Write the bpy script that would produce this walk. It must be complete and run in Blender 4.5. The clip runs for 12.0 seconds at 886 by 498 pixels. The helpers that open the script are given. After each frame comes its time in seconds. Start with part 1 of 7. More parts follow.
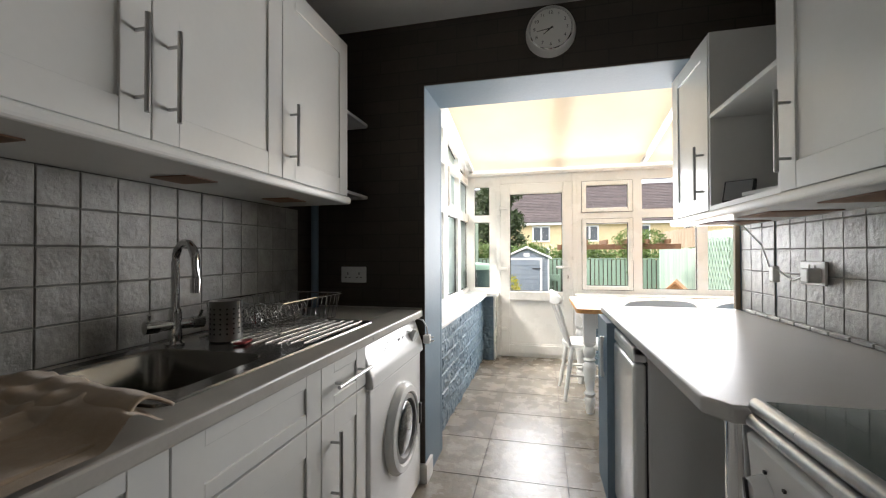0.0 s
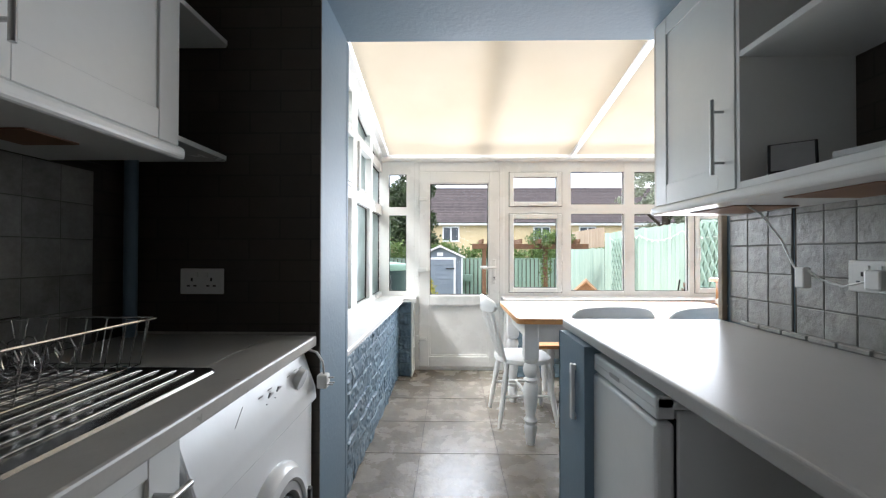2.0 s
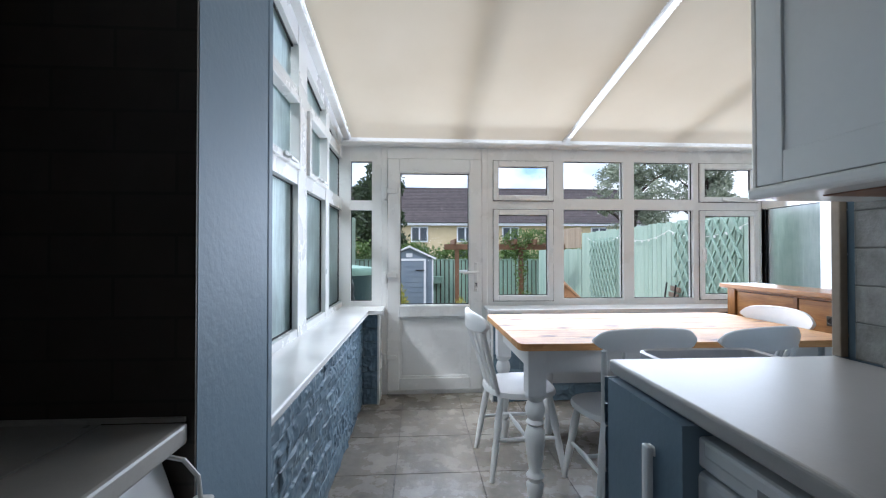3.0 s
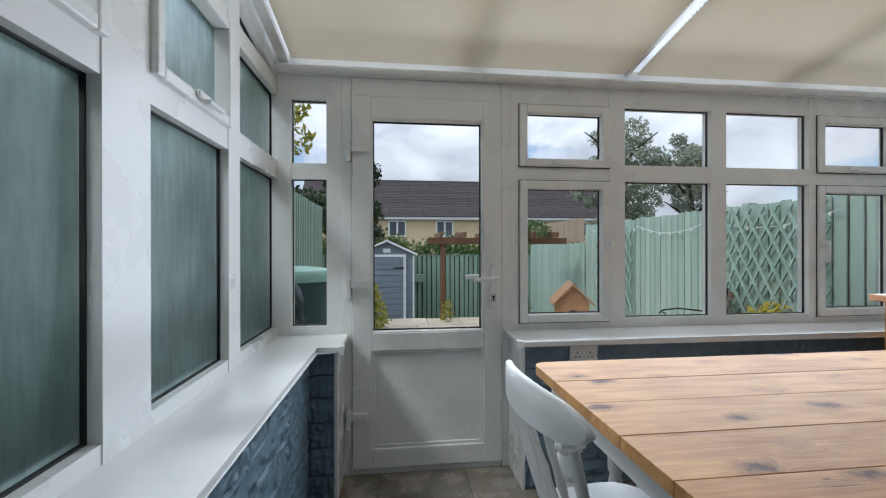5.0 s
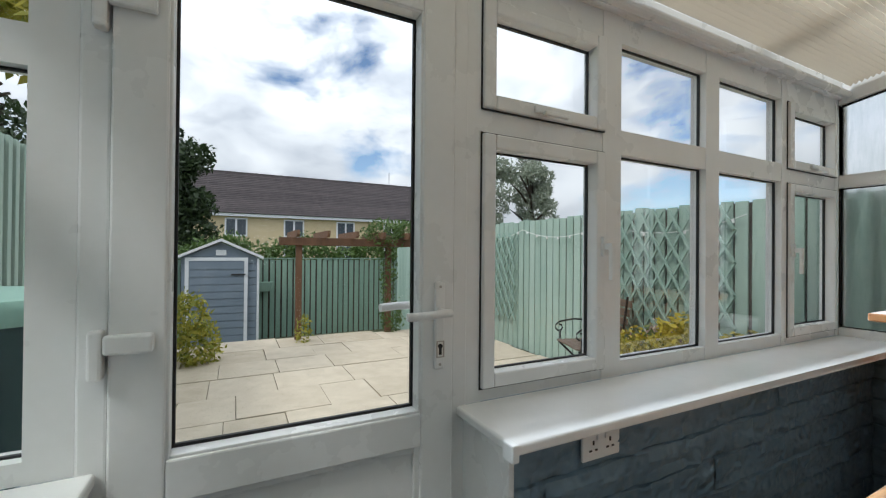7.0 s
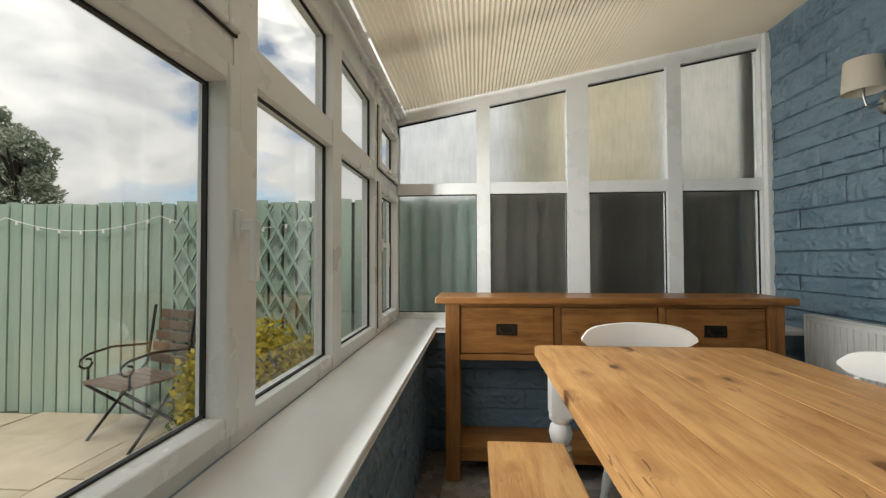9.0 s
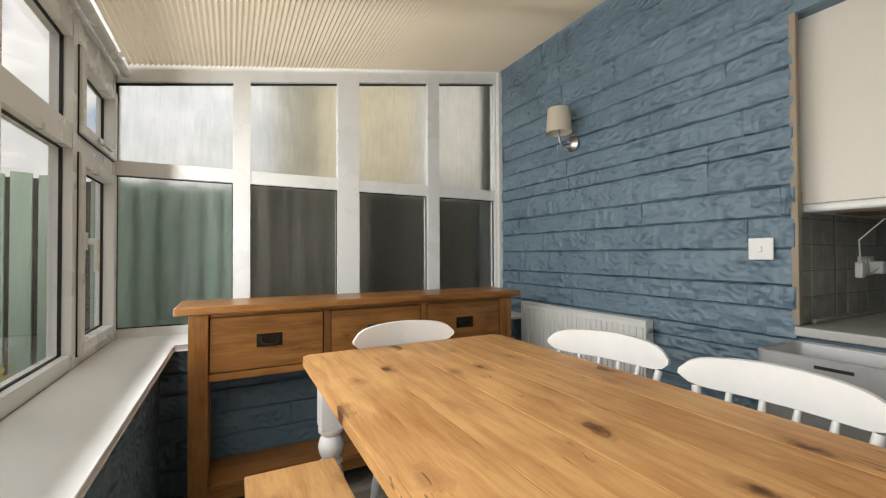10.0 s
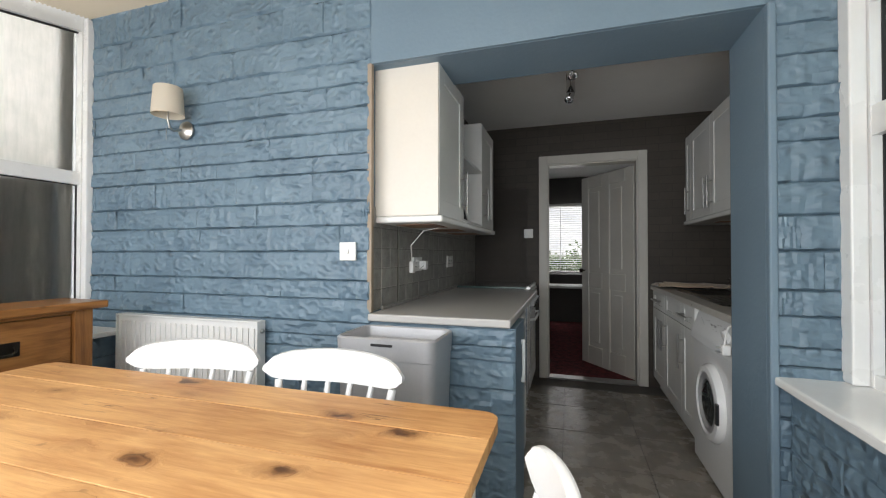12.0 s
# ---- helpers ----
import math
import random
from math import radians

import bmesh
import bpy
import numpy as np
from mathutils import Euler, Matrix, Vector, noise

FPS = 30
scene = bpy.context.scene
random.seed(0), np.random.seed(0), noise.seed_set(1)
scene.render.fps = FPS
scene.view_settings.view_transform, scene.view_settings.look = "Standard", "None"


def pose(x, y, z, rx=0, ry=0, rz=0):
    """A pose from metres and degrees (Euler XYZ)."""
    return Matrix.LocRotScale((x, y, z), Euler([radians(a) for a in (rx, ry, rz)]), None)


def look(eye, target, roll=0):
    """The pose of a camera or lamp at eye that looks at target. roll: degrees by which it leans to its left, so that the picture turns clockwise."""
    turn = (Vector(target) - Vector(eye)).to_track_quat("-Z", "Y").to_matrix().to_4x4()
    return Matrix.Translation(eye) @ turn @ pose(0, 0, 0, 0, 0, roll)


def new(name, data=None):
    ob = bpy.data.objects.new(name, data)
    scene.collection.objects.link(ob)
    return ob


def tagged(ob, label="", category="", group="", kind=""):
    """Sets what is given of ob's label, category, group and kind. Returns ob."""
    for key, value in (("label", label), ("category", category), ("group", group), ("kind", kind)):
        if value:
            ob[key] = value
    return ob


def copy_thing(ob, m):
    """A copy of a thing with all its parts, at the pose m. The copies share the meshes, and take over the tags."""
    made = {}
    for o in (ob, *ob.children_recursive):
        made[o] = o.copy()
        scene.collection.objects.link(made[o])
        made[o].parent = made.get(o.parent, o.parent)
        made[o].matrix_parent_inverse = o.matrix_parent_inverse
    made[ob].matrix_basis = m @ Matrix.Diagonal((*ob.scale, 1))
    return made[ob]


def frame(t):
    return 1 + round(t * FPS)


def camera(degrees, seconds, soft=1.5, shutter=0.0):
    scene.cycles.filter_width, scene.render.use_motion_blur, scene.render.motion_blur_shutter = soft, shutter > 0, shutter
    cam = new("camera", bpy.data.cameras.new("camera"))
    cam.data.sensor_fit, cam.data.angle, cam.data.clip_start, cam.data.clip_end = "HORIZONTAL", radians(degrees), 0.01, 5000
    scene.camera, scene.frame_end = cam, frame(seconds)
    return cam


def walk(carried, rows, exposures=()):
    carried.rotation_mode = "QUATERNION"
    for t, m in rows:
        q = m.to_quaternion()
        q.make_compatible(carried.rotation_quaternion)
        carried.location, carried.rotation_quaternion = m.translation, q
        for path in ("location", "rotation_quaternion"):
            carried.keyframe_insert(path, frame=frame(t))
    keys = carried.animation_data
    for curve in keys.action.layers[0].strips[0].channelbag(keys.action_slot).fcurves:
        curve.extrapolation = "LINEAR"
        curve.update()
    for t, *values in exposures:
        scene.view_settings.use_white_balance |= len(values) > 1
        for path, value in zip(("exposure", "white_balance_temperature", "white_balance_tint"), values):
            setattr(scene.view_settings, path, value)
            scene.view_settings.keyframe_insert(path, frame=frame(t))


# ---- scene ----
cam = camera(94.45, 12.0, 1.2)
PATH = [
    (0, (0.075, 0.072, 1.192), (-0.397, 2.015, 1.215), -0.2),
    (0.5, (0.045, 0.197, 1.181), (-0.355, 2.156, 1.201), -0.1),
    (1, (0.015, 0.342, 1.176), (-0.283, 2.32, 1.197), 0.1),
    (1.5, (-0.034, 0.526, 1.181), (-0.207, 2.518, 1.203), 0.2),
    (2, (-0.085, 0.755, 1.176), (-0.122, 2.755, 1.197), 0.1),
    (2.5, (-0.119, 1.079, 1.196), (-0.06, 3.078, 1.22), -0.1),
    (3, (-0.138, 1.394, 1.191), (-0.019, 3.39, 1.214), 0.0),
    (3.2, (-0.155, 1.536, 1.179), (-0.011, 3.531, 1.206), -0.2),
    (4.8, (-0.153, 2.535, 1.205), (0.056, 4.524, 1.194), 0.1),
    (5, (-0.172, 2.692, 1.196), (0.056, 4.679, 1.194), -0.1),
    (5.5, (-0.204, 3.028, 1.189), (0.086, 5.007, 1.192), -0.1),
    (6, (-0.23, 3.34, 1.212), (0.174, 5.299, 1.216), 0.0),
    (6.5, (-0.225, 3.611, 1.199), (0.393, 5.513, 1.208), 0.3),
    (6.7, (-0.207, 3.696, 1.209), (0.516, 5.561, 1.219), 0.4),
    (8.3, (0.002, 4.262, 1.158), (1.784, 5.170, 1.188), 0.5),
    (8.5, (0.041, 4.294, 1.157), (1.914, 4.995, 1.187), 0.4),
    (9, (0.173, 4.368, 1.156), (2.167, 4.524, 1.202), -0.2),
    (9.5, (0.267, 4.384, 1.172), (2.223, 3.968, 1.203), -0.2),
    (10, (0.293, 4.366, 1.172), (2.069, 3.446, 1.199), -0.2),
    (10.5, (0.284, 4.338, 1.169), (1.770, 3.000, 1.194), -0.2),
    (11, (0.243, 4.297, 1.175), (1.392, 2.660, 1.194), -0.2),
    (11.5, (0.199, 4.262, 1.179), (1.030, 2.443, 1.196), -0.1),
    (12, (0.151, 4.227, 1.178), (0.741, 2.316, 1.202), 0.0),
]
EXPOSURES = [
    (0, 0.95, 6700, 14), (1.5, 0.85, 6500, 13), (2.5, 0.28, 5600, 13), (3.2, -0.3, 5500, 12), (5, -0.95, 5700, 9), (6.5, -0.85, 5900, 8),
    (8.5, -1.1, 6300, 4), (9, -1.08, 6800, 7), (9.5, -0.95, 7000, 10), (10.5, -0.7, 6700, 11), (12, -0.08, 6500, 12),
]
walk(cam, [(t, look(eye, target, roll)) for t, eye, target, roll in PATH], EXPOSURES)

# ---- light ----
world = bpy.data.worlds.new("sky")
scene.world = world
world.use_nodes = True
wt = world.node_tree
wt.nodes.clear()


def wn(kind, **kw):
    n = wt.nodes.new(kind)
    for k, v in kw.items():
        n.inputs[k].default_value = v
    return n


SUN_ELEV, SUN_ROT = 50, 248
sky = wn("ShaderNodeTexSky")
sky.sky_type, sky.sun_disc = "NISHITA", False
sky.sun_elevation, sky.sun_rotation = radians(SUN_ELEV), radians(SUN_ROT)
coord = wn("ShaderNodeTexCoord")
stretch = wn("ShaderNodeMapping")
stretch.inputs["Scale"].default_value = (1.0, 1.0, 1.9)
clouds = wn("ShaderNodeTexNoise", Scale=3.4, Detail=10.0, Roughness=0.52, Distortion=0.25)
ramp = wn("ShaderNodeValToRGB")
ramp.color_ramp.elements[0].position, ramp.color_ramp.elements[1].position = 0.37, 0.475
shade = wn("ShaderNodeTexNoise", Scale=5.5, Detail=8.0, Roughness=0.55, Distortion=0.3)
shade_ramp = wn("ShaderNodeValToRGB")
shade_ramp.color_ramp.elements[0].position, shade_ramp.color_ramp.elements[1].position = 0.32, 0.66
shade_ramp.color_ramp.elements[0].color = (8.2, 8.5, 9.0, 1)
shade_ramp.color_ramp.elements[1].color = (15.0, 14.9, 14.6, 1)
mix = wn("ShaderNodeMix")
mix.data_type = "RGBA"
back = wn("ShaderNodeBackground", Strength=0.15)
out = wn("ShaderNodeOutputWorld")
wl = wt.links.new
wl(coord.outputs["Generated"], stretch.inputs["Vector"])
wl(stretch.outputs["Vector"], clouds.inputs["Vector"])
wl(stretch.outputs["Vector"], shade.inputs["Vector"])
wl(clouds.outputs["Fac"], ramp.inputs["Fac"])
wl(shade.outputs["Fac"], shade_ramp.inputs["Fac"])
wl(ramp.outputs["Color"], mix.inputs["Factor"])
clear = wn("ShaderNodeVectorMath")
clear.operation = "SCALE"
clear.inputs["Scale"].default_value = 1.7
wl(sky.outputs["Color"], clear.inputs[0])
wl(clear.outputs["Vector"], mix.inputs["A"])
up = wn("ShaderNodeSeparateXYZ")
grade = wn("ShaderNodeMath")
grade.operation = "MULTIPLY_ADD"
grade.inputs[1].default_value, grade.inputs[2].default_value = 1.35, 0.62
lift = wn("ShaderNodeVectorMath")
lift.operation = "SCALE"
wl(coord.outputs["Generated"], up.inputs["Vector"])
wl(up.outputs["Z"], grade.inputs[0])
wl(shade_ramp.outputs["Color"], lift.inputs["Vector"])
wl(grade.outputs[0], lift.inputs["Scale"])
wl(lift.outputs["Vector"], mix.inputs["B"])
wl(mix.outputs["Result"], back.inputs["Color"])
wl(back.outputs["Background"], out.inputs["Surface"])

sun = new("sun", bpy.data.lights.new("sun", "SUN"))
sun.data.energy, sun.data.angle, sun.data.color = 2.8, radians(10), (1.0, 0.95, 0.87)
hall_light = new("hall_window_light", bpy.data.lights.new("hall_window_light", "AREA"))
hall_light.data.shape, hall_light.data.size, hall_light.data.size_y, hall_light.data.energy = "RECTANGLE", 1.35, 1.15, 10
hall_light.matrix_world = look((-0.045, -3.34, 1.435), (-0.045, 0, 1.435))
window_light = new("window_light", bpy.data.lights.new("window_light", "AREA"))
window_light.data.shape, window_light.data.size, window_light.data.size_y, window_light.data.energy = "RECTANGLE", 3.2, 1.15, 70
window_light.data.color = (0.93, 0.97, 1.0)
window_light.matrix_world = look((1.25, 4.66, 1.42), (1.25, 0, 1.42))
sun.matrix_world = look((0, 0, 0), (-math.sin(radians(SUN_ROT)) * math.cos(radians(SUN_ELEV)), -math.cos(radians(SUN_ROT)) * math.cos(radians(SUN_ELEV)), -math.sin(radians(SUN_ELEV))))

# ---- materials ----
def shader(name):
    m = bpy.data.materials.new(name)
    m.use_nodes = True
    t = m.node_tree
    return m, t, t.nodes["Principled BSDF"], t.links.new


def node(t, kind, **kw):
    n = t.nodes.new(kind)
    for k, v in kw.items():
        n.inputs[k].default_value = v
    return n


def mat(name, dark, light, rough=0.5, size=6.0, grain=60.0, bump=0.0, bump_size=None, metal=0.0, stretch=(1, 1, 1), rand=0.0, contrast=0.5, coat=0.0, sheen=0.0, ridged=False):
    """A paint, stone or cloth: two colours mixed at two scales, with fine relief; rand: how far single pieces differ."""
    m, t, b, link = shader(name)
    geo = node(t, "ShaderNodeNewGeometry")
    mp = node(t, "ShaderNodeMapping", Scale=stretch)
    link(geo.outputs["Position"], mp.inputs["Vector"])
    big = node(t, "ShaderNodeTexNoise", Scale=size, Detail=5.0, Roughness=0.6)
    fine = node(t, "ShaderNodeTexNoise", Scale=grain, Detail=3.0)
    link(mp.outputs["Vector"], big.inputs["Vector"])
    link(mp.outputs["Vector"], fine.inputs["Vector"])
    add = node(t, "ShaderNodeMath")
    add.operation = "MULTIPLY_ADD"
    add.inputs[1].default_value = 0.3
    link(fine.outputs["Fac"], add.inputs[0])
    link(big.outputs["Fac"], add.inputs[2])
    last = add.outputs[0]
    if rand:
        info = node(t, "ShaderNodeObjectInfo")
        shift = node(t, "ShaderNodeMath")
        shift.operation = "MULTIPLY_ADD"
        shift.inputs[1].default_value = rand
        link(info.outputs["Random"], shift.inputs[0])
        link(last, shift.inputs[2])
        last = shift.outputs[0]
    rm = node(t, "ShaderNodeMapRange")
    mid = 0.65 + rand / 2
    rm.inputs["From Min"].default_value, rm.inputs["From Max"].default_value = mid - contrast / 2, mid + contrast / 2
    link(last, rm.inputs["Value"])
    mx = node(t, "ShaderNodeMix")
    mx.data_type = "RGBA"
    mx.inputs["A"].default_value, mx.inputs["B"].default_value = (*dark, 1), (*light, 1)
    link(rm.outputs["Result"], mx.inputs["Factor"])
    link(mx.outputs["Result"], b.inputs["Base Color"])
    b.inputs["Metallic"].default_value = metal
    b.inputs["Coat Weight"].default_value = coat
    b.inputs["Sheen Weight"].default_value = sheen
    rr = node(t, "ShaderNodeMapRange")
    rr.inputs["To Min"].default_value, rr.inputs["To Max"].default_value = max(0.02, rough - 0.07), rough + 0.07
    link(big.outputs["Fac"], rr.inputs["Value"])
    link(rr.outputs["Result"], b.inputs["Roughness"])
    if bump:
        relief = fine
        if bump_size:
            relief = node(t, "ShaderNodeTexNoise", Scale=bump_size, Detail=6.0, Roughness=0.62)
            if ridged:
                relief.noise_type = "RIDGED_MULTIFRACTAL"
            link(mp.outputs["Vector"], relief.inputs["Vector"])
        bp = node(t, "ShaderNodeBump", Strength=min(1.0, bump), Distance=0.01 * max(1.0, bump))
        link(relief.outputs["Fac"], bp.inputs["Height"])
        link(bp.outputs["Normal"], b.inputs["Normal"])
    return m


def wood(name, dark, light, knot, axis="X", rough=0.42, knots=3.2):
    """Boards with grain along one axis, dark knots, each board a little different."""
    m, t, b, link = shader(name)
    geo = node(t, "ShaderNodeNewGeometry")
    info = node(t, "ShaderNodeObjectInfo")
    off = node(t, "ShaderNodeVectorMath")
    off.operation = "MULTIPLY_ADD"
    cmb = node(t, "ShaderNodeCombineXYZ")
    for k in range(3):
        link(info.outputs["Random"], cmb.inputs[k])
    off.inputs[1].default_value = (7.0, 13.0, 5.0)
    link(cmb.outputs["Vector"], off.inputs[0])
    link(geo.outputs["Position"], off.inputs[2])
    # knots: a few cells of a warped pattern; grain bends round them
    kmp = node(t, "ShaderNodeMapping", Scale=tuple(0.5 if k == "XYZ".index(axis) else 1.0 for k in range(3)))
    warp = node(t, "ShaderNodeTexNoise", Scale=14.0, Detail=3.0)
    link(off.outputs["Vector"], warp.inputs["Vector"])
    wadd = node(t, "ShaderNodeVectorMath")
    wadd.operation = "MULTIPLY_ADD"
    wadd.inputs[1].default_value = (0.07, 0.07, 0.07)
    link(warp.outputs["Color"], wadd.inputs[0])
    link(off.outputs["Vector"], wadd.inputs[2])
    link(wadd.outputs["Vector"], kmp.inputs["Vector"])
    vor = node(t, "ShaderNodeTexVoronoi", Scale=knots)
    vor.voronoi_dimensions = "2D"
    link(kmp.outputs["Vector"], vor.inputs["Vector"])
    some = node(t, "ShaderNodeSeparateColor")
    link(vor.outputs["Color"], some.inputs[0])
    reach = node(t, "ShaderNodeMapRange")
    reach.inputs["From Min"].default_value, reach.inputs["From Max"].default_value = 0.25, 0.9
    reach.inputs["To Min"].default_value, reach.inputs["To Max"].default_value = 0.0, 1.0
    link(some.outputs[0], reach.inputs["Value"])
    fall = node(t, "ShaderNodeMapRange")
    fall.interpolation_type = "SMOOTHSTEP"
    fall.inputs["From Min"].default_value, fall.inputs["From Max"].default_value = 0.27, 0.03
    link(vor.outputs["Distance"], fall.inputs["Value"])
    halo = node(t, "ShaderNodeMath")
    halo.operation = "MULTIPLY"
    link(fall.outputs["Result"], halo.inputs[0])
    link(reach.outputs["Result"], halo.inputs[1])
    bend = node(t, "ShaderNodeVectorMath")
    bend.operation = "SCALE"
    bend.inputs[0].default_value = tuple(0.0 if k == "XYZ".index(axis) else 0.06 for k in range(3))
    link(halo.outputs[0], bend.inputs["Scale"])
    flow = node(t, "ShaderNodeVectorMath")
    link(off.outputs["Vector"], flow.inputs[0])
    link(bend.outputs["Vector"], flow.inputs[1])
    sc = {"X": (0.10, 1, 1), "Y": (1, 0.10, 1), "Z": (1, 1, 0.10)}[axis]
    mp = node(t, "ShaderNodeMapping", Scale=sc)
    link(flow.outputs["Vector"], mp.inputs["Vector"])
    g1 = node(t, "ShaderNodeTexNoise", Scale=26.0, Detail=6.0, Roughness=0.6, Distortion=0.8)
    g2 = node(t, "ShaderNodeTexNoise", Scale=150.0, Detail=3.0)
    big = node(t, "ShaderNodeTexNoise", Scale=3.0, Detail=4.0)
    link(mp.outputs["Vector"], g1.inputs["Vector"])
    link(mp.outputs["Vector"], g2.inputs["Vector"])
    link(off.outputs["Vector"], big.inputs["Vector"])
    s1 = node(t, "ShaderNodeMath")
    s1.operation = "MULTIPLY_ADD"
    s1.inputs[1].default_value = 0.35
    link(g2.outputs["Fac"], s1.inputs[0])
    link(g1.outputs["Fac"], s1.inputs[2])
    s2 = node(t, "ShaderNodeMath")
    s2.operation = "MULTIPLY_ADD"
    s2.inputs[1].default_value = 0.75
    link(big.outputs["Fac"], s2.inputs[0])
    link(s1.outputs[0], s2.inputs[2])
    rm = node(t, "ShaderNodeMapRange")
    rm.inputs["From Min"].default_value, rm.inputs["From Max"].default_value = 0.70, 1.28
    link(s2.outputs[0], rm.inputs["Value"])
    mx = node(t, "ShaderNodeMix")
    mx.data_type = "RGBA"
    mx.inputs["A"].default_value, mx.inputs["B"].default_value = (*dark, 1), (*light, 1)
    link(rm.outputs["Result"], mx.inputs["Factor"])
    # reddish wood round each knot
    wide = node(t, "ShaderNodeMath")
    wide.operation = "MULTIPLY"
    wide.inputs[1].default_value = 1.7
    link(halo.outputs[0], wide.inputs[0])
    ring_amount = node(t, "ShaderNodeMath")
    ring_amount.operation = "MULTIPLY"
    ring_amount.use_clamp = True
    link(wide.outputs[0], ring_amount.inputs[0])
    link(g1.outputs["Fac"], ring_amount.inputs[1])
    red = node(t, "ShaderNodeMix")
    red.data_type = "RGBA"
    red.inputs["B"].default_value = tuple(0.35 * k + 0.55 * d for k, d in zip(knot, dark)) + (1,)
    link(ring_amount.outputs[0], red.inputs["Factor"])
    link(mx.outputs["Result"], red.inputs["A"])
    # dark ragged cores and splits
    rag = node(t, "ShaderNodeMath")
    rag.operation = "MULTIPLY_ADD"
    rag.inputs[1].default_value = 0.38
    link(g1.outputs["Fac"], rag.inputs[0])
    link(vor.outputs["Distance"], rag.inputs[2])
    size = node(t, "ShaderNodeMath")
    size.operation = "MULTIPLY"
    size.inputs[1].default_value = 0.29
    link(reach.outputs["Result"], size.inputs[0])
    near = node(t, "ShaderNodeMath")
    near.operation = "SUBTRACT"
    link(size.outputs[0], near.inputs[0])
    link(rag.outputs[0], near.inputs[1])
    kr = node(t, "ShaderNodeMapRange")
    kr.inputs["From Min"].default_value, kr.inputs["From Max"].default_value = -0.07, 0.05
    kr.inputs["To Min"].default_value, kr.inputs["To Max"].default_value = 0.0, 0.9
    kr.interpolation_type = "SMOOTHSTEP"
    link(near.outputs[0], kr.inputs["Value"])
    split = node(t, "ShaderNodeTexNoise", Scale=9.0, Detail=4.0, Roughness=0.7)
    link(mp.outputs["Vector"], split.inputs["Vector"])
    line = node(t, "ShaderNodeMath")
    line.operation = "COMPARE"
    line.inputs[1].default_value, line.inputs[2].default_value = 0.5, 0.006
    link(split.outputs["Fac"], line.inputs[0])
    where = node(t, "ShaderNodeTexNoise", Scale=5.5, Detail=2.0)
    link(off.outputs["Vector"], where.inputs["Vector"])
    wr = node(t, "ShaderNodeMapRange")
    wr.inputs["From Min"].default_value, wr.inputs["From Max"].default_value = 0.60, 0.68
    wr.inputs["To Max"].default_value = 0.7
    link(where.outputs["Fac"], wr.inputs["Value"])
    crack = node(t, "ShaderNodeMath")
    crack.operation = "MULTIPLY"
    link(line.outputs[0], crack.inputs[0])
    link(wr.outputs["Result"], crack.inputs[1])
    top = node(t, "ShaderNodeMath")
    top.operation = "MAXIMUM"
    link(kr.outputs["Result"], top.inputs[0])
    link(crack.outputs[0], top.inputs[1])
    mk = node(t, "ShaderNodeMix")
    mk.data_type = "RGBA"
    mk.inputs["B"].default_value = (*knot, 1)
    link(top.outputs[0], mk.inputs["Factor"])
    link(red.outputs["Result"], mk.inputs["A"])
    link(mk.outputs["Result"], b.inputs["Base Color"])
    b.inputs["Roughness"].default_value = rough
    b.inputs["Specular IOR Level"].default_value = 0.28
    bp = node(t, "ShaderNodeBump", Strength=0.25, Distance=0.004)
    link(s1.outputs[0], bp.inputs["Height"])
    link(bp.outputs["Normal"], b.inputs["Normal"])
    return m


def glass(name, tint=(1, 1, 1), rough=0.0):
    """A clear pane: it lets light straight through and shines at its surface."""
    m, t, b, link = shader(name)
    t.nodes.remove(b)
    clear = node(t, "ShaderNodeBsdfTransparent", Color=(*tint, 1))
    gloss = node(t, "ShaderNodeBsdfGlossy", Roughness=0.02)
    fr = node(t, "ShaderNodeFresnel", IOR=1.35)
    half = node(t, "ShaderNodeMath")
    half.operation = "MULTIPLY"
    half.inputs[1].default_value = 0.2
    mixer = node(t, "ShaderNodeMixShader")
    link(fr.outputs["Fac"], half.inputs[0])
    link(half.outputs[0], mixer.inputs["Fac"])
    link(clear.outputs["BSDF"], mixer.inputs[1])
    link(gloss.outputs["BSDF"], mixer.inputs[2])
    link(mixer.outputs["Shader"], t.nodes["Material Output"].inputs["Surface"])
    return m


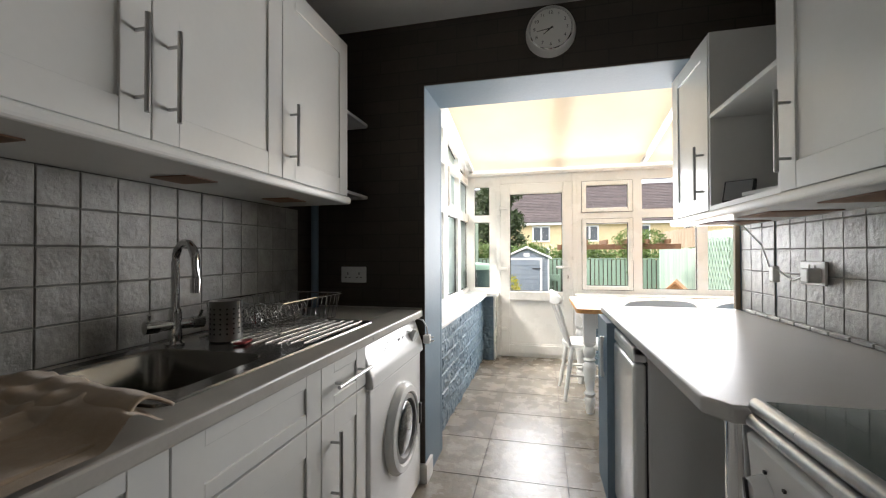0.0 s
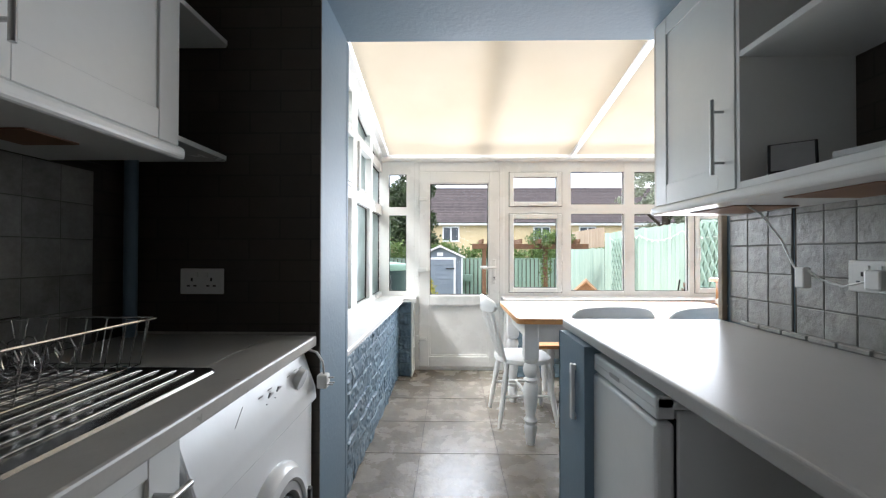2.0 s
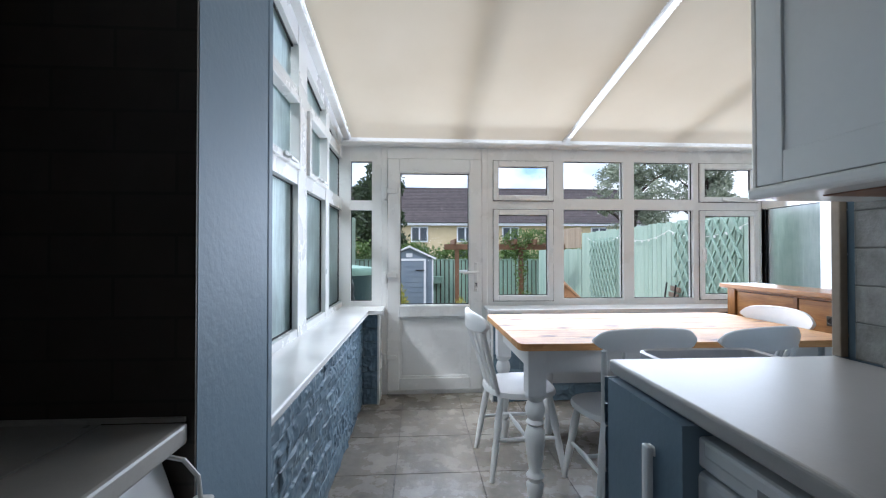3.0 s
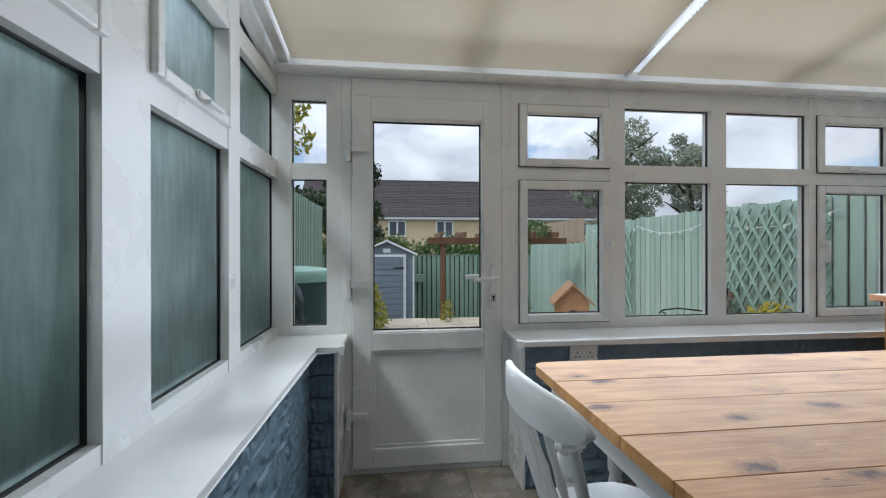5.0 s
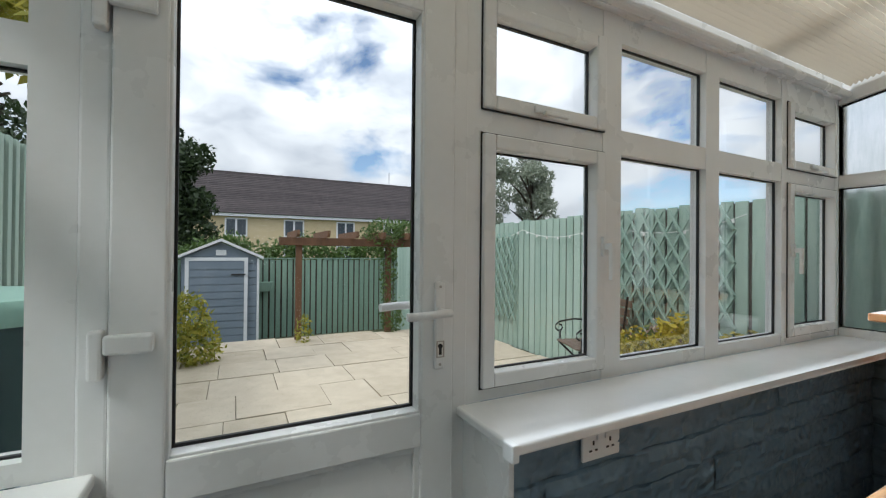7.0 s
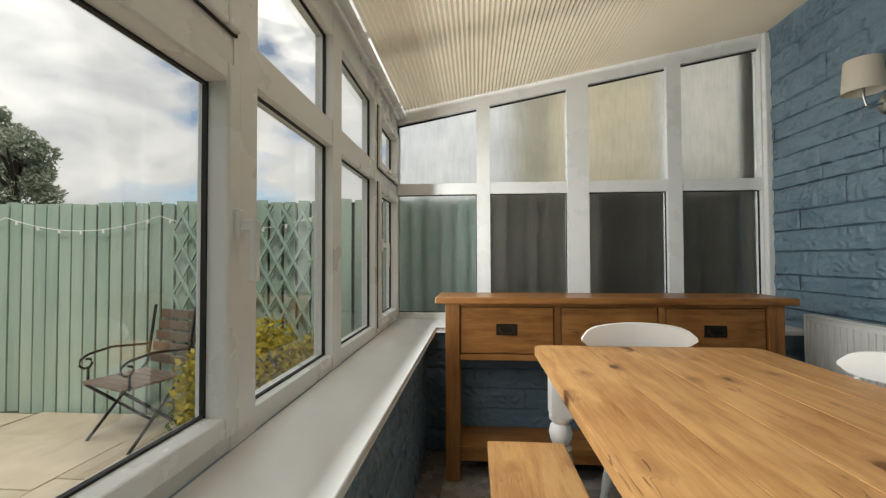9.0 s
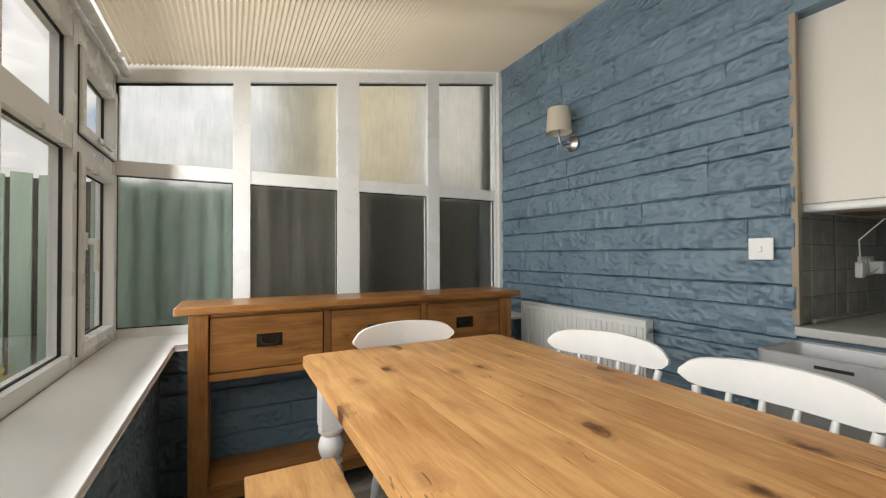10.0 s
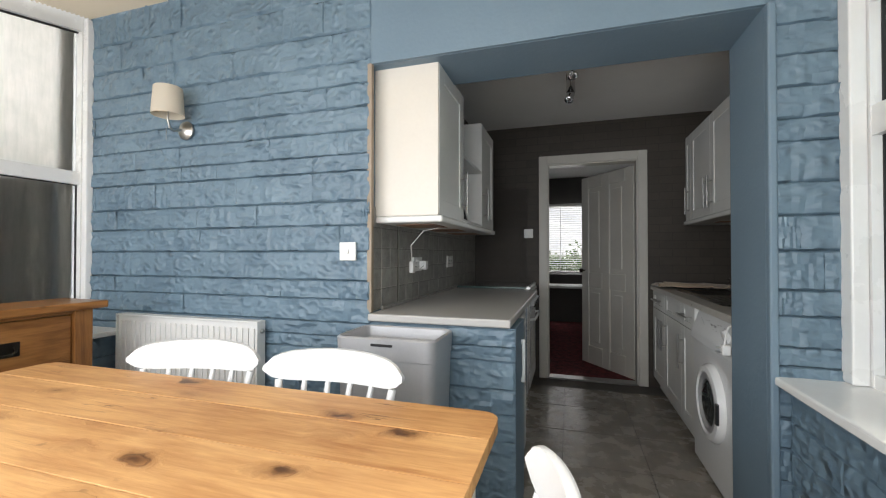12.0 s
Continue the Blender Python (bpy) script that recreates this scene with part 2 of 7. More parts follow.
def frosted(name, tint, streak=0.12):
    """Obscured glass with a rain pattern of vertical streaks."""
    m, t, b, link = shader(name)
    b.inputs["Base Color"].default_value = (*tint, 1)
    b.inputs["Transmission Weight"].default_value = 1.0
    b.inputs["IOR"].default_value = 1.2
    geo = node(t, "ShaderNodeNewGeometry")
    mp = node(t, "ShaderNodeMapping", Scale=(1, 1, 0.13))
    link(geo.outputs["Position"], mp.inputs["Vector"])
    runs = node(t, "ShaderNodeTexNoise", Scale=46.0, Detail=4.0, Roughness=0.6)
    patch = node(t, "ShaderNodeTexNoise", Scale=5.0, Detail=5.0, Roughness=0.65)
    weave = node(t, "ShaderNodeTexNoise", Scale=120.0, Detail=2.0)
    wmp = node(t, "ShaderNodeMapping", Scale=(1, 0.35, 1))
    link(mp.outputs["Vector"], runs.inputs["Vector"])
    link(geo.outputs["Position"], patch.inputs["Vector"])
    link(geo.outputs["Position"], wmp.inputs["Vector"])
    link(wmp.outputs["Vector"], weave.inputs["Vector"])
    rr = node(t, "ShaderNodeMapRange")
    rr.inputs["From Min"].default_value, rr.inputs["From Max"].default_value = 0.35, 0.65
    rr.inputs["To Min"].default_value, rr.inputs["To Max"].default_value = 0.32, 0.44
    link(patch.outputs["Fac"], rr.inputs["Value"])
    link(rr.outputs["Result"], b.inputs["Roughness"])
    # condensation runs: the glass is a little clearer or milkier along them
    wet = node(t, "ShaderNodeMath")
    wet.operation = "MULTIPLY"
    link(runs.outputs["Fac"], wet.inputs[0])
    link(patch.outputs["Fac"], wet.inputs[1])
    wr = node(t, "ShaderNodeMapRange")
    wr.inputs["From Min"].default_value, wr.inputs["From Max"].default_value = 0.14, 0.36
    link(wet.outputs[0], wr.inputs["Value"])
    mx = node(t, "ShaderNodeMix")
    mx.data_type = "RGBA"
    mx.inputs["A"].default_value = (*(c * (1 - 1.4 * streak) for c in tint), 1)
    mx.inputs["B"].default_value = (*(min(1, c * (1 + streak)) for c in tint), 1)
    link(wr.outputs["Result"], mx.inputs["Factor"])
    link(mx.outputs["Result"], b.inputs["Base Color"])
    both = node(t, "ShaderNodeMath")
    both.operation = "MULTIPLY_ADD"
    both.inputs[1].default_value = 0.5
    link(weave.outputs["Fac"], both.inputs[0])
    link(runs.outputs["Fac"], both.inputs[2])
    bp = node(t, "ShaderNodeBump", Strength=0.14, Distance=0.003)
    link(both.outputs[0], bp.inputs["Height"])
    link(bp.outputs["Normal"], b.inputs["Normal"])
    return m


def cloth_through(name, colour, strength=0.5):
    """Thin cloth that glows when light falls on its other side."""
    m, t, b, link = shader(name)
    t.nodes.remove(b)
    geo = node(t, "ShaderNodeNewGeometry")
    no = node(t, "ShaderNodeTexNoise", Scale=2.5, Detail=4.0)
    link(geo.outputs["Position"], no.inputs["Vector"])
    mx = node(t, "ShaderNodeMix")
    mx.data_type = "RGBA"
    mx.inputs["A"].default_value = (colour[0] * 0.88, colour[1] * 0.86, colour[2] * 0.82, 1)
    mx.inputs["B"].default_value = (*colour, 1)
    link(no.outputs["Fac"], mx.inputs["Factor"])
    d = node(t, "ShaderNodeBsdfDiffuse")
    tr = node(t, "ShaderNodeBsdfTranslucent")
    link(mx.outputs["Result"], d.inputs["Color"])
    link(mx.outputs["Result"], tr.inputs["Color"])
    mixer = node(t, "ShaderNodeMixShader", Fac=strength)
    link(d.outputs["BSDF"], mixer.inputs[1])
    link(tr.outputs["BSDF"], mixer.inputs[2])
    link(mixer.outputs["Shader"], t.nodes["Material Output"].inputs["Surface"])
    return m


def brick_paper(name, dark, light, joint):
    """Wallpaper printed with faint weathered bricks, on upright walls of either direction."""
    m, t, b, link = shader(name)
    geo = node(t, "ShaderNodeNewGeometry")
    sep = node(t, "ShaderNodeSeparateXYZ")
    link(geo.outputs["Position"], sep.inputs["Vector"])
    along = node(t, "ShaderNodeMath")
    link(sep.outputs["X"], along.inputs[0])
    link(sep.outputs["Y"], along.inputs[1])
    flat = node(t, "ShaderNodeCombineXYZ")
    link(along.outputs[0], flat.inputs["X"])
    link(sep.outputs["Z"], flat.inputs["Y"])
    brick = node(t, "ShaderNodeTexBrick", Scale=1.0)
    brick.inputs["Brick Width"].default_value, brick.inputs["Row Height"].default_value = 0.21, 0.072
    brick.inputs["Mortar Size"].default_value, brick.inputs["Mortar Smooth"].default_value = 0.004, 0.6
    brick.inputs["Color1"].default_value = (*(0.75 * d + 0.25 * l for d, l in zip(dark, light)), 1)
    brick.inputs["Color2"].default_value = (*(0.35 * d + 0.65 * l for d, l in zip(dark, light)), 1)
    brick.inputs["Mortar"].default_value = (*joint, 1)
    link(flat.outputs["Vector"], brick.inputs["Vector"])
    worn = node(t, "ShaderNodeTexNoise", Scale=13.0, Detail=6.0, Roughness=0.65)
    link(geo.outputs["Position"], worn.inputs["Vector"])
    tone = node(t, "ShaderNodeMix")
    tone.data_type = "RGBA"
    tone.inputs["A"].default_value, tone.inputs["B"].default_value = (*dark, 1), (*light, 1)
    link(worn.outputs["Fac"], tone.inputs["Factor"])
    mx = node(t, "ShaderNodeMix")
    mx.data_type = "RGBA"
    mx.inputs["Factor"].default_value = 0.5
    link(tone.outputs["Result"], mx.inputs["A"])
    link(brick.outputs["Color"], mx.inputs["B"])
    link(mx.outputs["Result"], b.inputs["Base Color"])
    b.inputs["Roughness"].default_value = 0.6
    bp = node(t, "ShaderNodeBump", Strength=0.25, Distance=0.003)
    link(worn.outputs["Fac"], bp.inputs["Height"])
    link(bp.outputs["Normal"], b.inputs["Normal"])
    return m


UPVC = mat("white_plastic", (0.76, 0.76, 0.74), (0.82, 0.82, 0.81), 0.28, 3, 40)
GASKET = mat("black_rubber", (0.012, 0.012, 0.012), (0.02, 0.02, 0.02), 0.6)
CLEAR = glass("clear_glass")
FROST = frosted("obscured_glass", (0.90, 0.94, 0.93))
# same glass, tinted darker to imitate the shaded green passage behind it
FROST_WEST = frosted("shade_tinted_obscured_glass", (0.50, 0.60, 0.59), 0.22)
BLUE = mat("blue_wall_paint", (0.115, 0.178, 0.232), (0.165, 0.24, 0.30), 0.42, 4, 70, 0.35, 28, rand=0.12)
BLUE_STONE = mat("blue_painted_stone", (0.112, 0.172, 0.225), (0.165, 0.242, 0.302), 0.44, 5, 60, 1.9, 20, rand=0.10, stretch=(1, 1, 1.4), ridged=True)
BLUE_SMOOTH = mat("blue_smooth_paint", (0.15, 0.218, 0.278), (0.172, 0.245, 0.305), 0.58, 3, 60, 0.12)
DARK_PAPER = brick_paper("dark_brown_wallpaper", (0.030, 0.0235, 0.018), (0.088, 0.072, 0.056), (0.020, 0.016, 0.013))
CEILING = mat("white_ceiling_paint", (0.78, 0.78, 0.77), (0.83, 0.83, 0.82), 0.7, 3, 90, 0.1)
GREY_TILE = mat("grey_wall_tile", (0.17, 0.165, 0.15), (0.36, 0.35, 0.325), 0.36, 16, 90, 0.35, 34, rand=0.22, contrast=0.6)
GROUT = mat("grey_grout", (0.11, 0.108, 0.10), (0.19, 0.186, 0.172), 0.85, 10, 90)
FLOOR_TILE = mat("taupe_floor_tile", (0.14, 0.122, 0.10), (0.36, 0.325, 0.275), 0.27, 6.5, 30, 0.28, 18, rand=0.2, contrast=0.6)
FLOOR_GROUT = mat("floor_grout", (0.08, 0.072, 0.065), (0.13, 0.118, 0.105), 0.85, 10, 90)
SILL = mat("white_sill_gloss", (0.78, 0.78, 0.77), (0.84, 0.84, 0.83), 0.22, 3, 40)
WHITE_GLOSS = mat("white_trim_paint", (0.62, 0.61, 0.58), (0.70, 0.69, 0.66), 0.35, 4, 50, 0.06)
BLIND = cloth_through("cream_pleated_cloth", (0.68, 0.615, 0.50), 0.40)
DOOR_STRIP = mat("bare_wood_strip", (0.28, 0.22, 0.16), (0.38, 0.31, 0.24), 0.7, 5, 60)
CARPET = mat("red_patterned_carpet", (0.05, 0.008, 0.01), (0.24, 0.045, 0.05), 0.95, 16, 120, 0.5, 150, contrast=0.35)
# the far room's dimness is put into this wall colour
HALL_WALL = mat("shade_toned_room_wall", (0.10, 0.095, 0.09), (0.14, 0.13, 0.12), 0.8, 3, 60)

# ---- building helpers ----
def prism(bm, pts, lift):
    """Extrudes a flat polygon (a list of corner points) by the vector lift."""
    a = [bm.verts.new(p) for p in pts]
    b = [bm.verts.new(Vector(p) + Vector(lift)) for p in pts]
    n = len(a)
    bm.faces.new(a)
    bm.faces.new(list(reversed(b)))
    for i in range(n):
        bm.faces.new((a[i], b[i], b[(i + 1) % n], a[(i + 1) % n]))
    return bm


def box(bm, x0, x1, y0, y1, z0, z1):
    return prism(bm, [(x0, y0, z0), (x1, y0, z0), (x1, y1, z0), (x0, y1, z0)], (0, 0, z1 - z0))


def boxes(*rows):
    bm = bmesh.new()
    for r in rows:
        box(bm, *r)
    return bm


def rounded(bm, width=0.004, segments=2):
    bmesh.ops.bevel(bm, geom=list(bm.edges), offset=width, segments=segments, profile=0.5, affect="EDGES", clamp_overlap=True)
    return bm


def lathe(profile, steps=16, at=(0, 0, 0)):
    """A turned shape: profile holds (radius, height) from the bottom up."""
    bm = bmesh.new()
    rings = []
    for r, z in profile:
        rings.append([bm.verts.new((at[0] + r * math.cos(2 * math.pi * k / steps), at[1] + r * math.sin(2 * math.pi * k / steps), at[2] + z)) for k in range(steps)])
    for a, b in zip(rings, rings[1:]):
        for k in range(steps):
            bm.faces.new((a[k], a[(k + 1) % steps], b[(k + 1) % steps], b[k]))
    bm.faces.new(list(reversed(rings[0])))
    bm.faces.new(rings[-1])
    return bm


def tube(bm, points, radius, steps=8, radii=None):
    """A round bar along points."""
    pts = [Vector(p) for p in points]
    rings = []
    for i, p in enumerate(pts):
        d = (pts[min(i + 1, len(pts) - 1)] - pts[max(i - 1, 0)]).normalized()
        side = d.cross(Vector((0, 0, 1)))
        side = side.normalized() if side.length > 0.05 else Vector((1, 0, 0)) if abs(d.x) < 0.9 else Vector((0, 1, 0))
        up = side.cross(d).normalized()
        side = d.cross(up).normalized()
        r = radii[i] if radii else radius
        rings.append([bm.verts.new(p + (side * math.cos(2 * math.pi * k / steps) + up * math.sin(2 * math.pi * k / steps)) * r) for k in range(steps)])
    for a, b in zip(rings, rings[1:]):
        for k in range(steps):
            bm.faces.new((a[k], a[(k + 1) % steps], b[(k + 1) % steps], b[k]))
    bm.faces.new(list(reversed(rings[0])))
    bm.faces.new(rings[-1])
    return bm


def mesh_of(name, bm, material, smooth=None):
    bmesh.ops.recalc_face_normals(bm, faces=list(bm.faces))
    me = bpy.data.meshes.new(name)
    bm.to_mesh(me)
    bm.free()
    for m in material if isinstance(material, (list, tuple)) else [material]:
        me.materials.append(m)
    if smooth:
        for p in me.polygons:
            p.use_smooth = True
        me.set_sharp_from_angle(angle=radians(smooth))
    return me


def part(name, bm, material, parent=None, label="", smooth=None, at=None):
    """Links a bmesh as one mesh object under a thing or a part."""
    ob = new(name, mesh_of(name, bm, material, smooth))
    if at is not None:
        ob.matrix_basis = at
    if parent:
        ob.parent = parent
    return tagged(ob, label)


def thing(name, at, label, category, group="", kind=""):
    ob = new(name)
    ob.empty_display_size = 0.1
    ob.matrix_basis = at
    return tagged(ob, label, category, group, kind)


def shell(name, bm, material, label, category):
    return tagged(part(name, bm, material), label, category, kind="structure")


# ---- the rooms: measures ----
KX0, KX1 = -1.18, 1.06          # kitchen side walls
KY0, KY1 = 0.19, 2.14           # kitchen door wall, kitchen face of the thick wall
BY = 2.49                       # conservatory face of the thick wall
OX0, OZ = -0.525, 2.075         # opening: its jamb and its head
GX0, GX1, GY = -0.815, 2.97, 4.93   # glass planes of the conservatory
KZ = 2.41                       # kitchen ceiling
SILLZ = 0.745
FACE_L, FACE_R, FACE_F = -0.585, 2.66, 4.67


def roof(y):
    return 2.605 - 0.186 * (y - BY)


# floor slab under the tiles, ceilings, walls
shell("floor", boxes((-1.3, 3.2, -0.02, 5.0, -0.16, -0.006)), FLOOR_GROUT, "taupe stone-look ceramic tiled floor with grey grout", "floor")
shell("ceiling", boxes((-1.3, 1.2, 0.19, 2.14, KZ, KZ + 0.1)), CEILING, "plain white painted kitchen ceiling", "ceiling")
shell("wall_west", boxes((-1.4, KX0, -0.02, BY, -0.1, KZ + 0.3)), DARK_PAPER, "kitchen wall with dark brown wallpaper above grey tiles", "wall")
shell("wall_east", boxes((KX1, KX1 + 0.14, -0.02, KY1, -0.1, KZ + 0.3)), DARK_PAPER, "kitchen wall with dark brown wallpaper and grey tiles", "wall")
DX0, DX1, DZ = -0.425, 0.34, 2.02
shell("wall_south", boxes((KX0, DX0 - 0.03, 0.07, KY0, -0.1, KZ), (DX1 + 0.03, KX1, 0.07, KY0, -0.1, KZ), (DX0 - 0.03, DX1 + 0.03, 0.07, KY0, DZ + 0.03, KZ)), DARK_PAPER, "dark brown papered wall around the inner doorway", "wall")
bm = boxes((-1.0, OX0, KY1, BY - 0.02, -0.1, 2.9), (OX0, KX1, KY1, BY - 0.02, OZ, 2.9), (KX1, 3.25, KY1, BY - 0.02, -0.1, 2.9), (0.37, KX1, KY1 + 0.02, BY - 0.02, -0.1, 0.858))
wall_mid = shell("wall_middle", bm, BLUE_SMOOTH, "blue painted split-face stone wall between kitchen and conservatory", "wall")
part("plaster", rounded(boxes((OX0 - 0.002, KX1 + 0.0, BY - 0.02, BY - 0.002, OZ + 0.001, 2.9)), 0.003), BLUE_SMOOTH, wall_mid)
part("corner_bead", rounded(boxes((OX0 - 0.026, OX0 + 0.0015, BY - 0.0195, BY + 0.017, 0.0, OZ)), 0.007, 3), BLUE_SMOOTH, wall_mid, "rounded blue plaster corner")
part("wallpaper", boxes((KX0, OX0 - 0.001, KY1 - 0.006, KY1, 0, KZ), (OX0 - 0.001, KX1, KY1 - 0.006, KY1, OZ + 0.002, KZ)), DARK_PAPER, wall_mid, "dark brown brick-pattern wallpaper")
part("corner_strip", rounded(boxes((KX1 - 0.024, KX1 - 0.001, BY - 0.02, BY + 0.006, 0.903, OZ)), 0.003), DOOR_STRIP, wall_mid, "bare light wood corner strip")
part("skirting", rounded(boxes((OX0 - 0.05, OX0 + 0.014, KY1 - 0.02, KY1 + 0.1, 0, 0.1)), 0.003), WHITE_GLOSS, wall_mid, "white painted skirting")

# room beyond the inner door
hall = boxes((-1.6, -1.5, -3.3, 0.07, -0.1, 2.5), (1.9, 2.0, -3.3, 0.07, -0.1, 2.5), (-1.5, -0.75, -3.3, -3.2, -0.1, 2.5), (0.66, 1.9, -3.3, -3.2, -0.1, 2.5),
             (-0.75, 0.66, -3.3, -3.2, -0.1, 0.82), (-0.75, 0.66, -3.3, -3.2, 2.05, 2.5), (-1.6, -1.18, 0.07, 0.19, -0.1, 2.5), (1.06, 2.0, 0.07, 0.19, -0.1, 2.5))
shell("wall_hall", hall, HALL_WALL, "plain walls of the room beyond the door, toned dark for its shade", "wall")
shell("ceiling_hall", boxes((-1.6, 2.0, -3.3, 0.19, 2.5, 2.6)), CEILING, "plain ceiling of the room beyond the door", "ceiling")
shell("floor_hall", boxes((-1.6, 2.0, -3.3, 0.075, -0.1, 0.004)), CARPET, "red patterned carpet", "floor")
hw = thing("window_5", pose(0, -3.25, 0), "white window with slatted venetian blind, daylight behind", "window", kind="structure")
part("window_frame", boxes((-0.75, -0.69, -0.03, 0.03, 0.82, 2.05), (0.60, 0.66, -0.03, 0.03, 0.82, 2.05), (-0.69, 0.60, -0.03, 0.03, 0.82, 0.88), (-0.69, 0.60, -0.03, 0.03, 1.99, 2.05)), UPVC, hw)
part("pane", boxes((-0.69, 0.60, -0.003, 0.003, 0.88, 1.99)), CLEAR, hw).visible_shadow = False

# ---- glazed walls ----
def front(bm, u0, u1, d0, d1, z0, z1):
    return box(bm, u0, u1, GY - d1, GY - d0, z0, z1)


def left(bm, u0, u1, d0, d1, z0, z1):
    return box(bm, GX0 + d0, GX0 + d1, u0, u1, z0, z1)


def right(bm, u0, u1, d0, d1, z0, z1):
    return box(bm, GX1 - d1, GX1 - d0, u0, u1, z0, z1)


def ring(side, u0, u1, z0, z1, w, d0, d1):
    """A rectangular frame of width w, bars butted end to end."""
    bm = bmesh.new()
    side(bm, u0, u0 + w, d0, d1, z0, z1)
    side(bm, u1 - w, u1, d0, d1, z0, z1)
    side(bm, u0 + w, u1 - w, d0, d1 - 0.001, z0, z0 + w)
    side(bm, u0 + w, u1 - w, d0, d1 - 0.001, z1 - w, z1)
    return bm


def pane(side, u0, u1, z0, z1, parent, material=CLEAR):
    bm = bmesh.new()
    side(bm, u0 - 0.01, u1 + 0.01, -0.012, -0.006, z0 - 0.01, z1 + 0.01)
    p = part("pane", bm, material, parent)
    p.visible_shadow = False
    part("gasket", ring(side, u0 - 0.004, u1 + 0.004, z0 - 0.004, z1 + 0.004, 0.009, -0.005, 0.006), GASKET, parent, "thin black rubber seal")
    return p


def handle_lever(side, u, z, d, parent, up=False, flat=False):
    """A white window handle: base and lever."""
    bm = bmesh.new()
    if flat:
        side(bm, u - 0.045, u + 0.03, d, d + 0.012, z - 0.012, z + 0.012)
        side(bm, u - 0.02, u + 0.085, d + 0.014, d + 0.032, z - 0.022, z - 0.008)
    else:
        side(bm, u - 0.014, u + 0.014, d, d + 0.012, z - 0.035, z + 0.035)
        side(bm, u - 0.01, u + 0.01, d + 0.012, d + 0.04, z - 0.012, z + 0.012)
        side(bm, u - 0.01, u + 0.01, d + 0.032, d + 0.048, z - 0.12, z + 0.012)
    return part("handle", rounded(bm, 0.004), UPVC, parent, "white window handle")


def sash(side, gu0, gu1, gz0, gz1, parent, lever, w=0.045):
    """An opening light: a proud frame around its glass, with a lever."""
    s = part("sash", rounded(ring(side, gu0 - w, gu1 + w, gz0 - w, gz1 + w, w, -0.02, 0.052), 0.006), UPVC, parent)
    part("gasket", ring(side, gu0 - w - 0.004, gu1 + w + 0.004, gz0 - w - 0.004, gz1 + w + 0.004, 0.0038, 0.03, 0.0395), GASKET, s, "thin black rubber seal")
    pane(side, gu0, gu1, gz0, gz1, s)
    if lever == "side":
        handle_lever(side, gu1 + 0.03, (gz0 + gz1) / 2 + 0.05, 0.052, s)
    elif lever == "left":
        handle_lever(side, gu0 - 0.03, (gz0 + gz1) / 2 + 0.05, 0.052, s)
    else:
        handle_lever(side, (gu0 + gu1) / 2 - 0.03, gz0 - 0.022, 0.052, s, flat=True)
    return s


def glazed_frame(side, u0, u1, z0, z1, cols, d0=-0.035, d1=0.035):
    """Mullions over the full height, transoms between them. cols: (u from, u to, [(z from, z to), ...])."""
    bm = bmesh.new()
    last = u0
    for a, b, holes in cols:
        side(bm, last, a, d0, d1, z0, z1)
        low = z0
        for za, zb in holes:
            side(bm, a, b, d0, d1 - 0.003, low, za)
            low = zb
        side(bm, a, b, d0, d1 - 0.003, low, z1)
        last = b
    side(bm, last, u1, d0, d1, z0, z1)
    return bm


HEAD = 2.10
SATIN_EARLY = mat("satin_lock_metal", (0.42, 0.40, 0.36), (0.52, 0.50, 0.46), 0.32, 8, 80, metal=1.0)
# strip beside the door
w = thing("window_1", pose(0, 0, 0), "narrow white plastic two-pane window beside the garden door", "window", kind="structure")
part("window_frame", glazed_frame(front, -0.86, -0.455, SILLZ, HEAD, [(-0.712, -0.533, [(0.79, 1.56), (1.643, 1.976)])]), UPVC, w)
pane(front, -0.712, -0.533, 0.79, 1.56, w)
pane(front, -0.712, -0.533, 1.643, 1.976, w)

# long window over the sill
w = thing("window_2", pose(0, 0, 0), "long white plastic window in four lights above a white sill", "window", kind="structure")
S1, S2 = (0.507, 1.028), (2.355, 2.895)
part("window_frame", glazed_frame(front, 0.455, 3.05, SILLZ, HEAD, [(*S1, [(0.785, 1.572), (1.650, 1.992)]), (1.125, 1.66, [(0.80, 1.577), (1.67, 2.0)]), (1.757, 2.30, [(0.80, 1.577), (1.67, 2.0)]), (*S2, [(0.785, 1.572), (1.650, 1.992)])]), UPVC, w)
pane(front, 1.125, 1.66, 0.80, 1.577, w)
pane(front, 1.125, 1.66, 1.67, 2.0, w)
pane(front, 1.757, 2.30, 0.80, 1.577, w)
pane(front, 1.757, 2.30, 1.67, 2.0, w)
for (a, b), lev in ((S1, "side"), (S2, "left")):
    sash(front, a + 0.043, b - 0.043, 0.83, 1.527, w, lev)
    sash(front, a + 0.043, b - 0.043, 1.695, 1.947, w, "flat")

# garden door
d = thing("door_1", pose(0, 0, 0), "white plastic half-glazed garden door, closed", "door", kind="structure")
part("door_frame", rounded(boxes((-0.455, -0.402, GY - 0.04, GY + 0.035, 0, HEAD), (0.402, 0.455, GY - 0.04, GY + 0.035, 0, HEAD), (-0.402, 0.402, GY - 0.039, GY + 0.035, 2.0, HEAD), (-0.402, 0.402, GY - 0.039, GY + 0.035, 0, 0.035)), 0.006), UPVC, d)
leaf = bmesh.new()
for r in ((-0.4, -0.30, 0.037, 1.997), (0.30, 0.4, 0.037, 1.997)):
    front(leaf, r[0], r[1], -0.03, 0.055, r[2], r[3])
